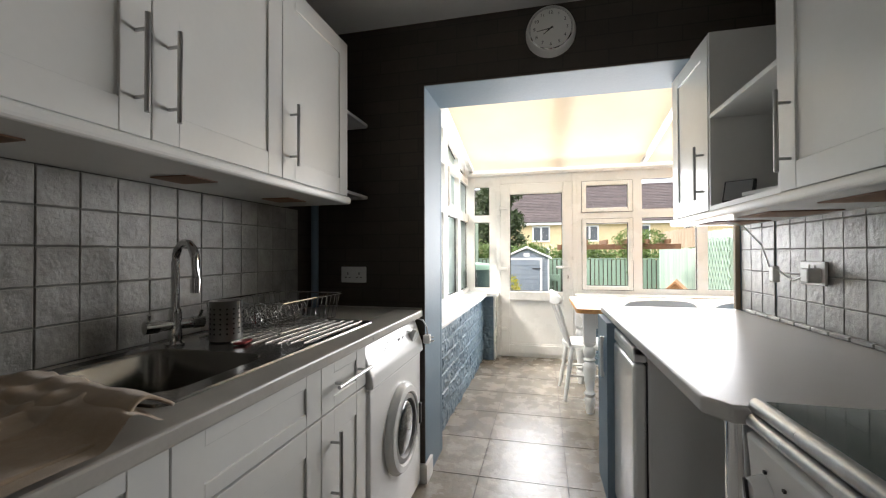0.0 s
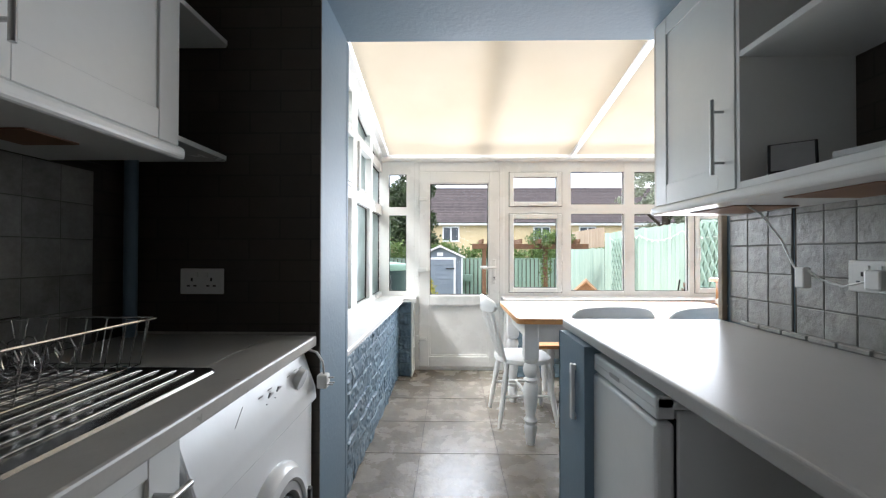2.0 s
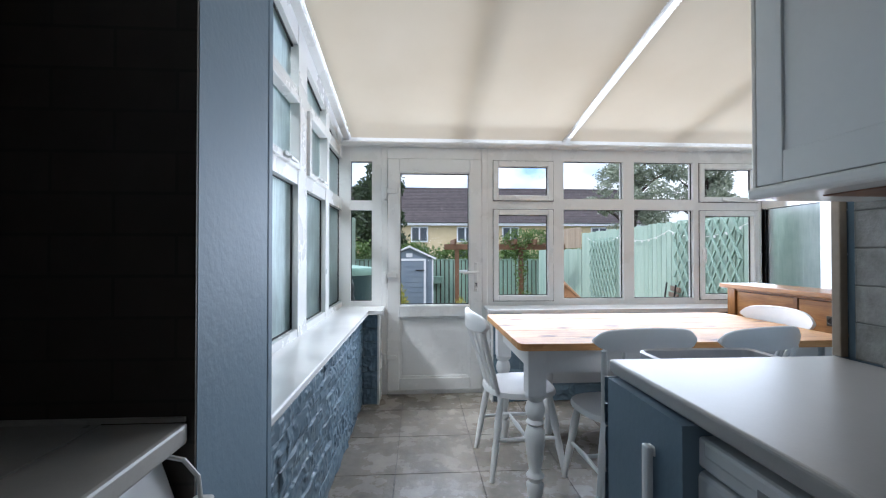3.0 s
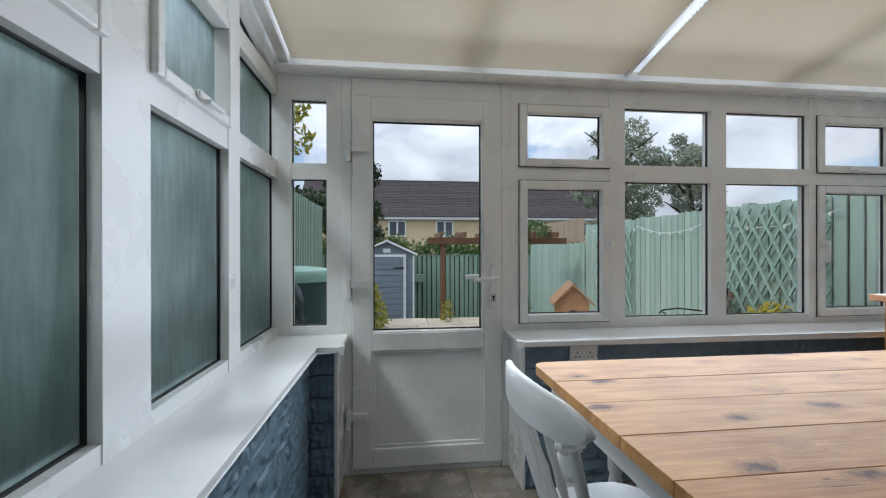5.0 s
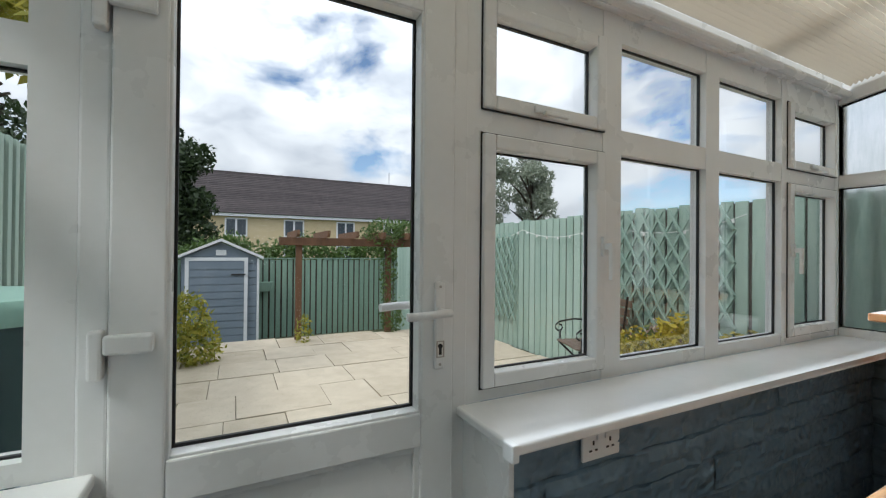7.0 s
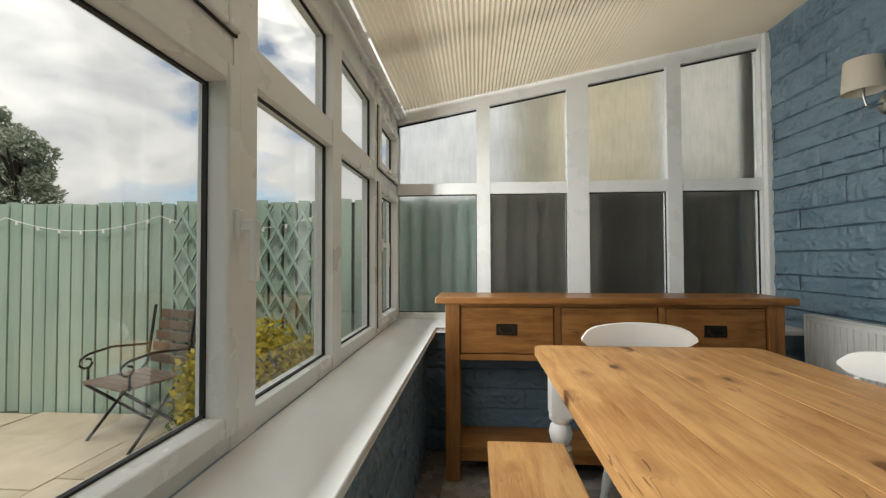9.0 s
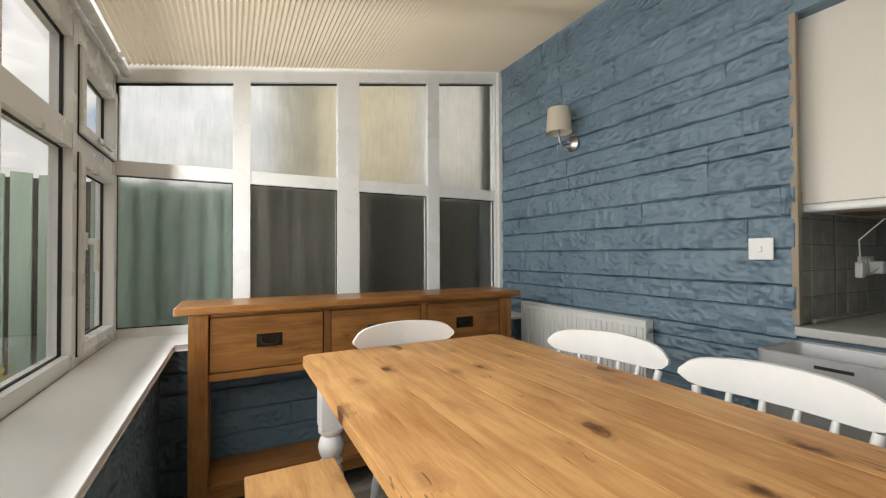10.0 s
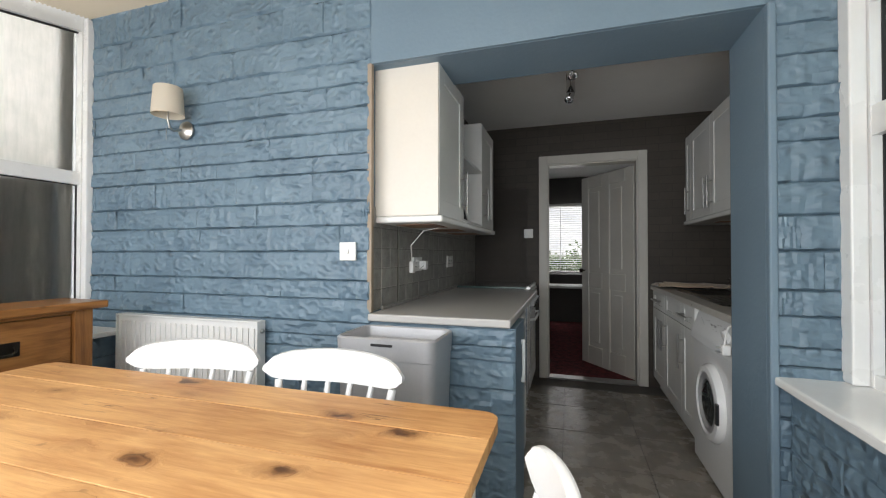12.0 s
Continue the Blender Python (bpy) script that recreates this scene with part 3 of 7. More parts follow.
for z0, z1 in ((0.037, 0.14), (0.655, 0.75), (1.885, 1.997)):
    front(leaf, -0.30, 0.30, -0.03, 0.0535, z0, z1)
front(leaf, -0.30, 0.30, -0.02, 0.03, 0.14, 0.655)
leaf_ob = part("leaf", rounded(leaf, 0.005), UPVC, d)
part("bead", rounded(ring(front, -0.305, 0.305, 0.135, 0.66, 0.022, 0.03, 0.044), 0.004), UPVC, leaf_ob)
pane(front, -0.292, 0.292, 0.758, 1.878, leaf_ob)
part("bead", rounded(ring(front, -0.306, 0.306, 0.744, 1.892, 0.013, 0.006, 0.049), 0.003), UPVC, leaf_ob)
bm = bmesh.new()
front(bm, 0.335, 0.367, 0.055, 0.068, 0.87, 1.12)
part("handle_plate", rounded(bm, 0.006), UPVC, leaf_ob)
bm = bmesh.new()
tube(bm, [(0.351, GY - 0.055, 1.035), (0.351, GY - 0.105, 1.035)], 0.011, 12)
tube(bm, [(0.365, GY - 0.105, 1.035), (0.33, GY - 0.112, 1.035), (0.28, GY - 0.11, 1.031), (0.235, GY - 0.105, 1.03)], 0.0115, 12)
part("handle", bm, UPVC, leaf_ob, "white lever handle", 60)
bm = bmesh.new()
tube(bm, [(0.351, GY + 0.03, 1.035), (0.351, GY + 0.09, 1.035)], 0.011, 12)
tube(bm, [(0.36, GY + 0.09, 1.035), (0.28, GY + 0.095, 1.035), (0.225, GY + 0.09, 1.032)], 0.0125, 12)
part("handle", bm, UPVC, leaf_ob, "white lever handle on the garden side", 60)
part("keyhole", prism(bmesh.new(), [(0.351 + 0.007 * math.sin(a), GY - 0.071, 0.937 + 0.007 * math.cos(a)) for a in (-2.6, -1.9, -1.2, -0.4, 0.4, 1.2, 1.9, 2.6)] + [(0.355, GY - 0.071, 0.913), (0.347, GY - 0.071, 0.913)], (0, 0.005, 0)), GASKET, leaf_ob, "dark lock slot")
part("lock_ring", ring(front, 0.339, 0.363, 0.905, 0.952, 0.003, 0.0685, 0.0715), SATIN_EARLY, leaf_ob, "metal lock surround")
for z in (0.885, 1.105):
    part("screw", tube(bmesh.new(), [(0.351, GY - 0.0675, z), (0.351, GY - 0.0692, z)], 0.004, 10), SATIN_EARLY, leaf_ob)
for z in (0.30, 0.99, 1.70):
    hb = bmesh.new()
    front(hb, -0.43, -0.405, 0.04, 0.075, z - 0.05, z + 0.05)
    front(hb, -0.4045, -0.32, 0.055, 0.078, z + 0.0, z + 0.04)
    part("hinge", rounded(hb, 0.006), UPVC, d)

# side walls of glass: heads follow the roof's slope
def side_wall(name, side, label, cols, rows, top_from, material, slope_gap=0.085):
    w = thing(name, pose(0, 0, 0), label, "window", kind="structure")
    flip = GX0 if side is left else GX1
    sgn = 1 if side is left else -1

    def slanted(bm, u0, u1, lo, hi, d0, d1):
        prism(bm, [(flip + sgn * d0, u0, lo(u0)), (flip + sgn * d0, u1, lo(u1)), (flip + sgn * d0, u1, hi(u1)), (flip + sgn * d0, u0, hi(u0))], (sgn * (d1 - d0), 0, 0))

    bm = bmesh.new()
    top = lambda y: roof(y) + 0.03
    hole_top = lambda y: roof(y) - slope_gap
    edges = [BY] + [v for c in cols for v in c] + [GY + 0.03]
    for a, b in zip(edges[0::2], edges[1::2]):
        slanted(bm, a, b, lambda y: SILLZ, top, -0.035, 0.036)
    for a, b in cols:
        zs = [SILLZ] + [v for r in rows for v in r] + [top_from]
        for lo, hi in zip(zs[0::2], zs[1::2]):
            side(bm, a, b, -0.035, 0.033, lo, hi)
        low = lambda y: max(hole_top(y), top_from - 0.0)
        slanted(bm, a, b, low, top, -0.035, 0.033)
    part("window_frame", bm, UPVC, w)
    for a, b in cols:
        for lo, hi in rows:
            pane(side, a, b, lo, hi, w, material)
        if hole_top(a) > top_from + 0.02:
            end = min(b, BY + (2.605 - slope_gap - top_from) / 0.186)
            gm = bmesh.new()
            prism(gm, [(flip - sgn * 0.012, a, top_from - 0.005), (flip - sgn * 0.012, end, top_from - 0.005), (flip - sgn * 0.012, end, max(hole_top(end), top_from) + 0.004), (flip - sgn * 0.012, a, hole_top(a) + 0.01)], (sgn * 0.005, 0, 0))
            part("pane", gm, material, w).visible_shadow = False
            gk = bmesh.new()
            slanted(gk, a, end, lambda y: max(hole_top(y), top_from) - 0.01, lambda y: max(hole_top(y), top_from), -0.004, 0.006)
            part("gasket", gk, GASKET, w, "thin black rubber seal")
    return w


LCOLS = [(2.56, 3.03), (3.11, 3.62), (3.79, 4.27), (4.38, 4.90)]
lw = side_wall("window_3", left, "white framed side windows with obscured rain-pattern glass", LCOLS, [(0.79, 1.56), (1.655, 1.995)], 2.075, FROST_WEST)
RCOLS = [(2.535, 3.025), (3.115, 3.615), (3.755, 4.265), (4.355, 4.895)]
by_end = side_wall("window_4", right, "white framed side windows with obscured rain-pattern glass", RCOLS, [(0.79, 1.59)], 1.665, FROST)
for a, b in LCOLS[1:3]:
    s = part("sash", rounded(ring(left, a - 0.0, b + 0.0, 1.635, 2.015, 0.034, 0.0, 0.055), 0.005), UPVC, lw)
    handle_lever(left, (a + b) / 2, 1.66, 0.055, s, flat=True)

# dwarf walls and sills
shell("wall_dwarf_west", boxes((-0.93, FACE_L - 0.02, BY, 5.03, -0.6, SILLZ - 0.03)), BLUE, "low blue painted stone wall under the obscured windows", "wall")
shell("wall_dwarf_east", boxes((FACE_R + 0.02, 3.08, BY, 5.03, -0.6, SILLZ - 0.03)), BLUE, "low blue painted stone wall behind the sideboard", "wall")
shell("wall_dwarf_north", boxes((-0.565, -0.455, FACE_F + 0.02, 5.03, -0.6, SILLZ - 0.03), (0.455, 2.68, FACE_F + 0.02, 5.03, -0.6, SILLZ - 0.03)), BLUE, "low blue painted stone wall under the long window", "wall")
bm = bmesh.new()
prism(bm, [(-0.79, BY + 0.001, SILLZ - 0.028), (-0.535, BY + 0.001, SILLZ - 0.028), (-0.535, 4.61, SILLZ - 0.028), (-0.42, 4.61, SILLZ - 0.028), (-0.42, 4.895, SILLZ - 0.028), (-0.79, 4.895, SILLZ - 0.028)], (0, 0, 0.03))
shell("windowsill_west", rounded(bm, 0.008, 3), SILL, "glossy white plastic windowsill with rounded nose", "windowsill")
bm = bmesh.new()
prism(bm, [(0.42, 4.61, SILLZ - 0.028), (2.61, 4.61, SILLZ - 0.028), (2.61, BY + 0.001, SILLZ - 0.028), (2.935, BY + 0.001, SILLZ - 0.028), (2.935, 4.895, SILLZ - 0.028), (0.42, 4.895, SILLZ - 0.028)], (0, 0, 0.03))
shell("windowsill_north", rounded(bm, 0.008, 3), SILL, "glossy white plastic windowsill with rounded nose", "windowsill")
shell("trim_door", rounded(boxes((-0.462, -0.445, FACE_F - 0.01, GY - 0.036, 0, SILLZ - 0.03), (0.445, 0.462, FACE_F - 0.01, GY - 0.036, 0, SILLZ - 0.03)), 0.003), UPVC, "white plastic trim strips at the door reveal", "trim")

for x in (-0.42, 0.42):
    shell("trim_sill_end", rounded(boxes((x - 0.011, x + 0.011, 4.598, 4.64, SILLZ - 0.036, SILLZ + 0.008)), 0.004, 2), SILL, "white plastic end cap on the windowsill nose", "trim")

# eaves beam and roof
post = part("end_post", rounded(boxes((GX0 + 0.037, GX0 + 0.085, BY, BY + 0.062, SILLZ + 0.003, roof(BY) - 0.02)), 0.006), UPVC, lw)
part("end_post", rounded(boxes((GX1 - 0.075, GX1 - 0.037, BY, BY + 0.04, SILLZ + 0.003, roof(BY) - 0.02)), 0.006), UPVC, by_end)
bm = boxes((-0.86, 3.05, GY - 0.05, GY + 0.06, HEAD, roof(GY) + 0.05))
shell("eaves_beam", rounded(bm, 0.006), UPVC, "white plastic eaves beam above the garden windows", "beam")
bm = bmesh.new()
tube(bm, [(-0.78, GY - 0.075, roof(GY) - 0.032), (2.93, GY - 0.075, roof(GY) - 0.032)], 0.021, 12)
shell("trim_eaves", bm, UPVC, "rounded white eaves trim", "trim")


def sloped(bm, x0, x1, y0, y1, lo, hi):
    return prism(bm, [(x0, y0, roof(y0) + lo), (x0, y1, roof(y1) + lo), (x0, y1, roof(y1) + hi), (x0, y0, roof(y0) + hi)], (x1 - x0, 0, 0))


rf = thing("ceiling_conservatory", pose(0, 0, 0), "lean-to glass roof with cream pleated blinds", "ceiling", kind="structure")
RAFTERS = (-0.80, 0.20, 1.07, 2.07, 2.95)
bm = bmesh.new()
for x in RAFTERS:
    sloped(bm, x - 0.03, x + 0.03, BY - 0.05, GY + 0.1, 0.06, 0.13)
part("glazing_bars", bm, UPVC, rf)
bm = bmesh.new()
sloped(bm, -0.9, 3.08, BY - 0.05, GY + 0.25, 0.135, 0.141)
part("roof_glazing", bm, CLEAR, rf).visible_shadow = False
bm = bmesh.new()
sloped(bm, -0.765, -0.715, BY + 0.01, GY - 0.06, -0.012, 0.03)
sloped(bm, 1.105, 1.125, BY + 0.01, GY - 0.06, -0.006, 0.02)
part("blind_rail", rounded(bm, 0.004), UPVC, rf, "white blind side rail")
for x0, x1 in ((-0.70, 1.10), (1.165, 2.925)):
    bm = bmesh.new()
    n = 200
    rows = []
    for k in range(n + 1):
        y = BY + 0.012 + (GY - 0.09 - BY - 0.012) * k / n
        z = roof(y) + (0.0065 if k % 2 else -0.0065)
        rows.append((bm.verts.new((x0, y, z)), bm.verts.new((x1, y, z))))
    for a, b in zip(rows, rows[1:]):
        bm.faces.new((a[0], a[1], b[1], b[0]))
    part("pleated_blind", bm, BLIND, rf, "cream pleated roof blind, drawn")

# ---- more materials ----
CUPBOARD = mat("white_cupboard_door", (0.77, 0.775, 0.75), (0.82, 0.825, 0.80), 0.24, 3, 50)
CARCASS = mat("white_carcass_board", (0.70, 0.70, 0.68), (0.75, 0.75, 0.73), 0.45, 4, 60)
CREAM_END = mat("cream_end_panel", (0.68, 0.64, 0.57), (0.74, 0.70, 0.63), 0.4, 3, 60)
UNDERSIDE = mat("brown_board_edge", (0.16, 0.075, 0.035), (0.24, 0.12, 0.06), 0.6, 6, 60)
STEEL = mat("brushed_steel", (0.40, 0.40, 0.39), (0.52, 0.52, 0.51), 0.3, 8, 200, metal=1.0, stretch=(1, 8, 1))
CHROME = mat("chrome", (0.66, 0.66, 0.66), (0.74, 0.74, 0.74), 0.1, 6, 60, metal=1.0)
SINK = mat("sink_steel", (0.17, 0.162, 0.147), (0.27, 0.26, 0.24), 0.24, 8, 160, metal=1.0)
WORKTOP = mat("pale_grey_laminate", (0.43, 0.42, 0.40), (0.49, 0.48, 0.46), 0.33, 5, 160)
WORKTOP_L = mat("stone_grey_laminate", (0.40, 0.385, 0.35), (0.52, 0.50, 0.46), 0.3, 12, 160, contrast=0.7)
ENAMEL = mat("white_enamel", (0.78, 0.79, 0.79), (0.83, 0.84, 0.84), 0.2, 3, 50)
GREY_PLASTIC = mat("grey_plastic", (0.30, 0.30, 0.30), (0.36, 0.36, 0.36), 0.4)
BLACK = mat("black_plastic", (0.012, 0.012, 0.013), (0.02, 0.02, 0.022), 0.35)
DARK_GLASS = mat("dark_glass", (0.02, 0.025, 0.025), (0.035, 0.042, 0.042), 0.05, 4, 30, coat=0.5)
HOB_GLASS = mat("green_tinted_lid_glass", (0.05, 0.085, 0.08), (0.08, 0.12, 0.115), 0.05, 4, 30, coat=0.6)
TOWEL = mat("brown_cloth", (0.29, 0.21, 0.135), (0.47, 0.36, 0.25), 0.95, 9, 220, 0.25, 420, sheen=0.4)
WHITE_PLASTIC = mat("white_socket_plastic", (0.74, 0.74, 0.72), (0.80, 0.80, 0.78), 0.3)
RED = mat("red_plastic", (0.3, 0.02, 0.02), (0.36, 0.03, 0.03), 0.4)
CHAIR_WHITE = mat("white_chair_paint", (0.74, 0.74, 0.73), (0.80, 0.80, 0.79), 0.34, 7, 60, 0.05)
PINE = wood("waxed_pine", (0.36, 0.15, 0.045), (0.68, 0.385, 0.155), (0.075, 0.028, 0.010), "X", 0.5, 7.0)
OAK_Y = wood("oak_along", (0.12, 0.043, 0.011), (0.37, 0.165, 0.05), (0.09, 0.035, 0.012), "Y", 0.3, 1.6)
OAK_Z = wood("oak_upright", (0.13, 0.046, 0.012), (0.35, 0.155, 0.047), (0.09, 0.035, 0.012), "Z", 0.32, 1.4)
BRONZE = mat("dark_bronze", (0.03, 0.024, 0.018), (0.06, 0.048, 0.035), 0.35, 10, 90, metal=0.8)
RADIATOR = mat("white_radiator_enamel", (0.72, 0.72, 0.70), (0.77, 0.77, 0.75), 0.3)
BIN_GREY = mat("silver_grey_bin", (0.42, 0.42, 0.43), (0.50, 0.50, 0.51), 0.36, 5, 90, metal=0.35)
SHADE = cloth_through("cream_lampshade", (0.80, 0.74, 0.64), 0.35)
SATIN = mat("satin_nickel", (0.45, 0.43, 0.40), (0.55, 0.53, 0.5), 0.3, 8, 80, metal=1.0)
DOOR_PAINT = mat("cream_door_paint", (0.55, 0.53, 0.48), (0.62, 0.60, 0.55), 0.4, 4, 50, 0.06)


def bar_handle(parent, p0, p1, out, posts=0.16):
    """A round T-bar handle between p0 and p1, held off the door by out."""
    a, b, o = Vector(p0), Vector(p1), Vector(out)
    bm = bmesh.new()
    tube(bm, [a + o, b + o], 0.006, 10)
    for f in (posts, 1 - posts):
        q = a.lerp(b, f)
        tube(bm, [q, q + o], 0.0045, 8)
    return part("handle", bm, STEEL, parent, "brushed steel bar handle", 40)


def shaker(parent, name, x, face, y0, y1, z0, z1, stile=0.075, handle=None):
    """A framed cupboard front in the plane x; face is +1 or -1, the way it looks."""
    t = 0.019 * face
    y0, y1, z0, z1 = y0 + 0.0015, y1 - 0.0015, z0 + 0.0015, z1 - 0.0015
    s = min(stile, (y1 - y0) * 0.3)
    r = min(stile, (z1 - z0) * 0.25)
    xa, xb = sorted((x - t, x))
    xc, xd = sorted((x - t, x - 0.0006 * face))
    xe, xg = sorted((x - t, x - 0.006 * face))
    ob = part(name, boxes((xe, xg, y0 + s, y1 - s, z0 + r, z1 - r)), CUPBOARD, parent)
    for ya, yb in ((y0, y0 + s), (y1 - s, y1)):
        part("stile", rounded(boxes((xa, xb, ya, yb, z0, z1)), 0.0015, 1), CUPBOARD, ob)
    for za, zb in ((z0, z0 + r), (z1 - r, z1)):
        part("rail", rounded(boxes((xc, xd, y0 + s, y1 - s, za, zb)), 0.0015, 1), CUPBOARD, ob)
    if handle:
        bar_handle(ob, handle[0], handle[1], (0.034 * face, 0, 0))
    return ob


def hollow(x0, x1, y0, y1, z0, z1, t=0.018, face=1):
    """A cabinet box, open to the front."""
    bm = bmesh.new()
    box(bm, x0, x1, y0, y0 + t, z0, z1)
    box(bm, x0, x1, y1 - t, y1, z0, z1)
    box(bm, x0, x1, y0 + t, y1 - t, z0, z0 + t)
    box(bm, x0, x1, y0 + t, y1 - t, z1 - t, z1)
    if face > 0:
        box(bm, x0, x0 + 0.008, y0 + t, y1 - t, z0 + t, z1 - t)
    else:
        box(bm, x1 - 0.008, x1, y0 + t, y1 - t, z0 + t, z1 - t)
    return bm


# ---- kitchen: wall cupboards ----
def wall_cupboard(y0, y1, label, doors, z0=1.462, z1=2.185, x_wall=KX0, x_front=-0.818, face=1):
    c = thing("wall_cupboard", pose(0, 0, 0), label, "cupboard", "kitchen wall cupboards")
    xa, xb = sorted((x_wall, x_front - 0.02 * face))
    part("body", hollow(xa, xb, y0, y1, z0, z1, face=face), CARCASS, c)
    for a, b, hy in doors:
        shaker(c, "door", x_front, face, a, b, z0, z1, handle=((x_front, hy, z0 + 0.05), (x_front, hy, z0 + 0.275)))
    return c


wall_cupboard(0.345, 1.345, "white double wall cupboard with steel bar handles", [(0.345, 0.845, 0.805), (0.845, 1.345, 0.89)])
wall_cupboard(1.345, 1.845, "white single wall cupboard with steel bar handle", [(1.345, 1.845, 1.392)])
wall_cupboard(0.195, 0.344, "narrow white wall cupboard beside the door wall", [(0.195, 0.344, 0.31)])
bm = boxes((KX0, -0.80, 0.195, 1.85, 1.425, 1.460))
c = thing("light_rail", pose(0, 0, 0), "white rounded rail board under the wall cupboards", "rail")
part("board", rounded(bm, 0.012, 3), CUPBOARD, c)
for y in (0.55, 1.05, 1.55):
    part("wood_strip", boxes((-1.06, -0.93, y, y + 0.12, 1.421, 1.4245)), UNDERSIDE, c, "brown strip of bare board")
sh = thing("corner_shelf", pose(0, 0, 0), "white rounded end shelves beside the wall cupboard", "shelf")
for z in (1.485, 1.872):
    pts = [(KX0, 1.8455, z), (-0.835, 1.8455, z), (-0.835, 2.11, z), (-0.85, 2.128, z), (KX0, 2.128, z)]
    part("board", rounded(prism(bmesh.new(), pts, (0, 0, 0.016)), 0.002), CUPBOARD, sh)
part("backing", boxes((KX0, KX0 + 0.012, 1.8455, 2.03, 1.45, 2.18)), DARK_PAPER, sh)

R0, R1 = 1.362, 2.085
e = wall_cupboard(1.945, 2.40, "white wall cupboard with cream end panel beside the opening", [(1.945, 2.40, 1.995)], R0, R1, KX1, 0.732, -1)
c = wall_cupboard(0.985, 1.43, "white wall cupboard with steel bar handle", [(0.985, 1.43, 1.375)], R0, R1, KX1, 0.732, -1)
part("end_panel", rounded(boxes((0.733, KX1, 2.4005, 2.415, R0 - 0.002, R1)), 0.003), CREAM_END, e, "cream end panel")
o = thing("open_wall_unit", pose(0, 0, 0), "open white wall unit with one shelf, grey inside", "shelf unit", "kitchen wall cupboards")
for ya, yb in ((1.431, 1.444), (1.93, 1.944)):
    part("side_panel", boxes((0.735, KX1, ya, yb, R0, R1)), CARCASS, o)
part("bottom_panel", boxes((0.735, KX1, 1.4441, 1.9299, R0, R0 + 0.018)), CARCASS, o)
part("shelf", rounded(boxes((0.735, KX1, 1.444, 1.93, 1.735, 1.753)), 0.002), CARCASS, o)
c = thing("light_rail", pose(0, 0, 0), "white rounded rail board under the wall cupboards", "rail")
part("board", rounded(boxes((0.715, KX1, 0.985, 2.415, 1.328, 1.36)), 0.011, 3), CUPBOARD, c)
for y in (1.15, 1.62, 2.05):
    part("wood_strip", boxes((0.80, 1.0, y, y + 0.24, 1.3245, 1.3275)), UNDERSIDE, c, "brown strip of bare board")

# ---- kitchen: base cupboards ----
def base_cupboard(y0, y1, label, handle_y, drawer=True, drawer_handle=True):
    c = thing("base_cupboard", pose(0, 0, 0), label, "cupboard", "kitchen base cupboards")
    for ya, yb in ((y0, y0 + 0.018), (y1 - 0.018, y1)):
        part("side_panel", boxes((KX0, -0.575, ya, yb, 0.10, 0.862)), CARCASS, c)
    part("bottom_panel", boxes((KX0, -0.575, y0 + 0.0181, y1 - 0.0181, 0.10, 0.118)), CARCASS, c)
    part("back_panel", boxes((KX0 + 0.001, KX0 + 0.009, y0 + 0.0181, y1 - 0.0181, 0.1181, 0.862)), CARCASS, c)
    d = shaker(c, "drawer_front", -0.555, 1, y0, y1, 0.715, 0.86)
    if drawer_handle:
        m = (y0 + y1) / 2
        bar_handle(d, (-0.555, m - 0.11, 0.79), (-0.555, m + 0.13, 0.79), (0.034, 0, 0))
    shaker(c, "door", -0.555, 1, y0, y1, 0.10, 0.712, handle=((-0.555, handle_y, 0.655), (-0.555, handle_y, 0.43)) if handle_y else None)
    part("plinth", boxes((-0.63, -0.61, y0, y1, 0.0, 0.099)), CUPBOARD, c)
    return c


base_cupboard(0.20, 0.655, "white base cupboard with drawer under the worktop", 0.60)
base_cupboard(0.655, 1.155, "white base cupboard under the steel sink", 0.70, drawer_handle=False)
base_cupboard(1.155, 1.465, "narrow white drawer unit with steel handles", 1.212)

wt_ob = thing("worktop", pose(0, 0, 0), "stone-grey laminate worktop with inset steel sink", "worktop")
HY0, HY1, HX0, HX1 = 0.745, 1.105, -1.085, -0.68
part("top", rounded(boxes((HX1, -0.535, 0.195, 2.132, 0.864, 0.9)), 0.006, 2), WORKTOP_L, wt_ob)
part("top", boxes((KX0, HX1, 0.195, HY0, 0.864, 0.8998), (KX0, HX1, HY1, 2.132, 0.864, 0.8998), (KX0, HX0, HY0, HY1, 0.864, 0.8998)), WORKTOP_L, wt_ob)
part("upstand", boxes((KX0 + 0.03, -0.54, 2.128, 2.1338, 0.901, 0.909)), WORKTOP_L, wt_ob)


def rrect(x0, x1, y0, y1, r, z, n=5):
    pts = []
    for cx, cy, a0 in ((x1 - r, y1 - r, 0), (x0 + r, y1 - r, 90), (x0 + r, y0 + r, 180), (x1 - r, y0 + r, 270)):
        for k in range(n + 1):
            a = radians(a0 + 90 * k / n)
            pts.append((cx + r * math.cos(a), cy + r * math.sin(a), z))
    return pts


def loft(rings, cap_first=False, cap_last=True):
    bm = bmesh.new()
    vs = [[bm.verts.new(p) for p in ring_pts] for ring_pts in rings]
    n = len(vs[0])
    for a, b in zip(vs, vs[1:]):
        for k in range(n):
            bm.faces.new((a[k], a[(k + 1) % n], b[(k + 1) % n], b[k]))
    if cap_last:
        bm.faces.new(vs[-1])
    if cap_first:
        bm.faces.new(list(reversed(vs[0])))
    return bm


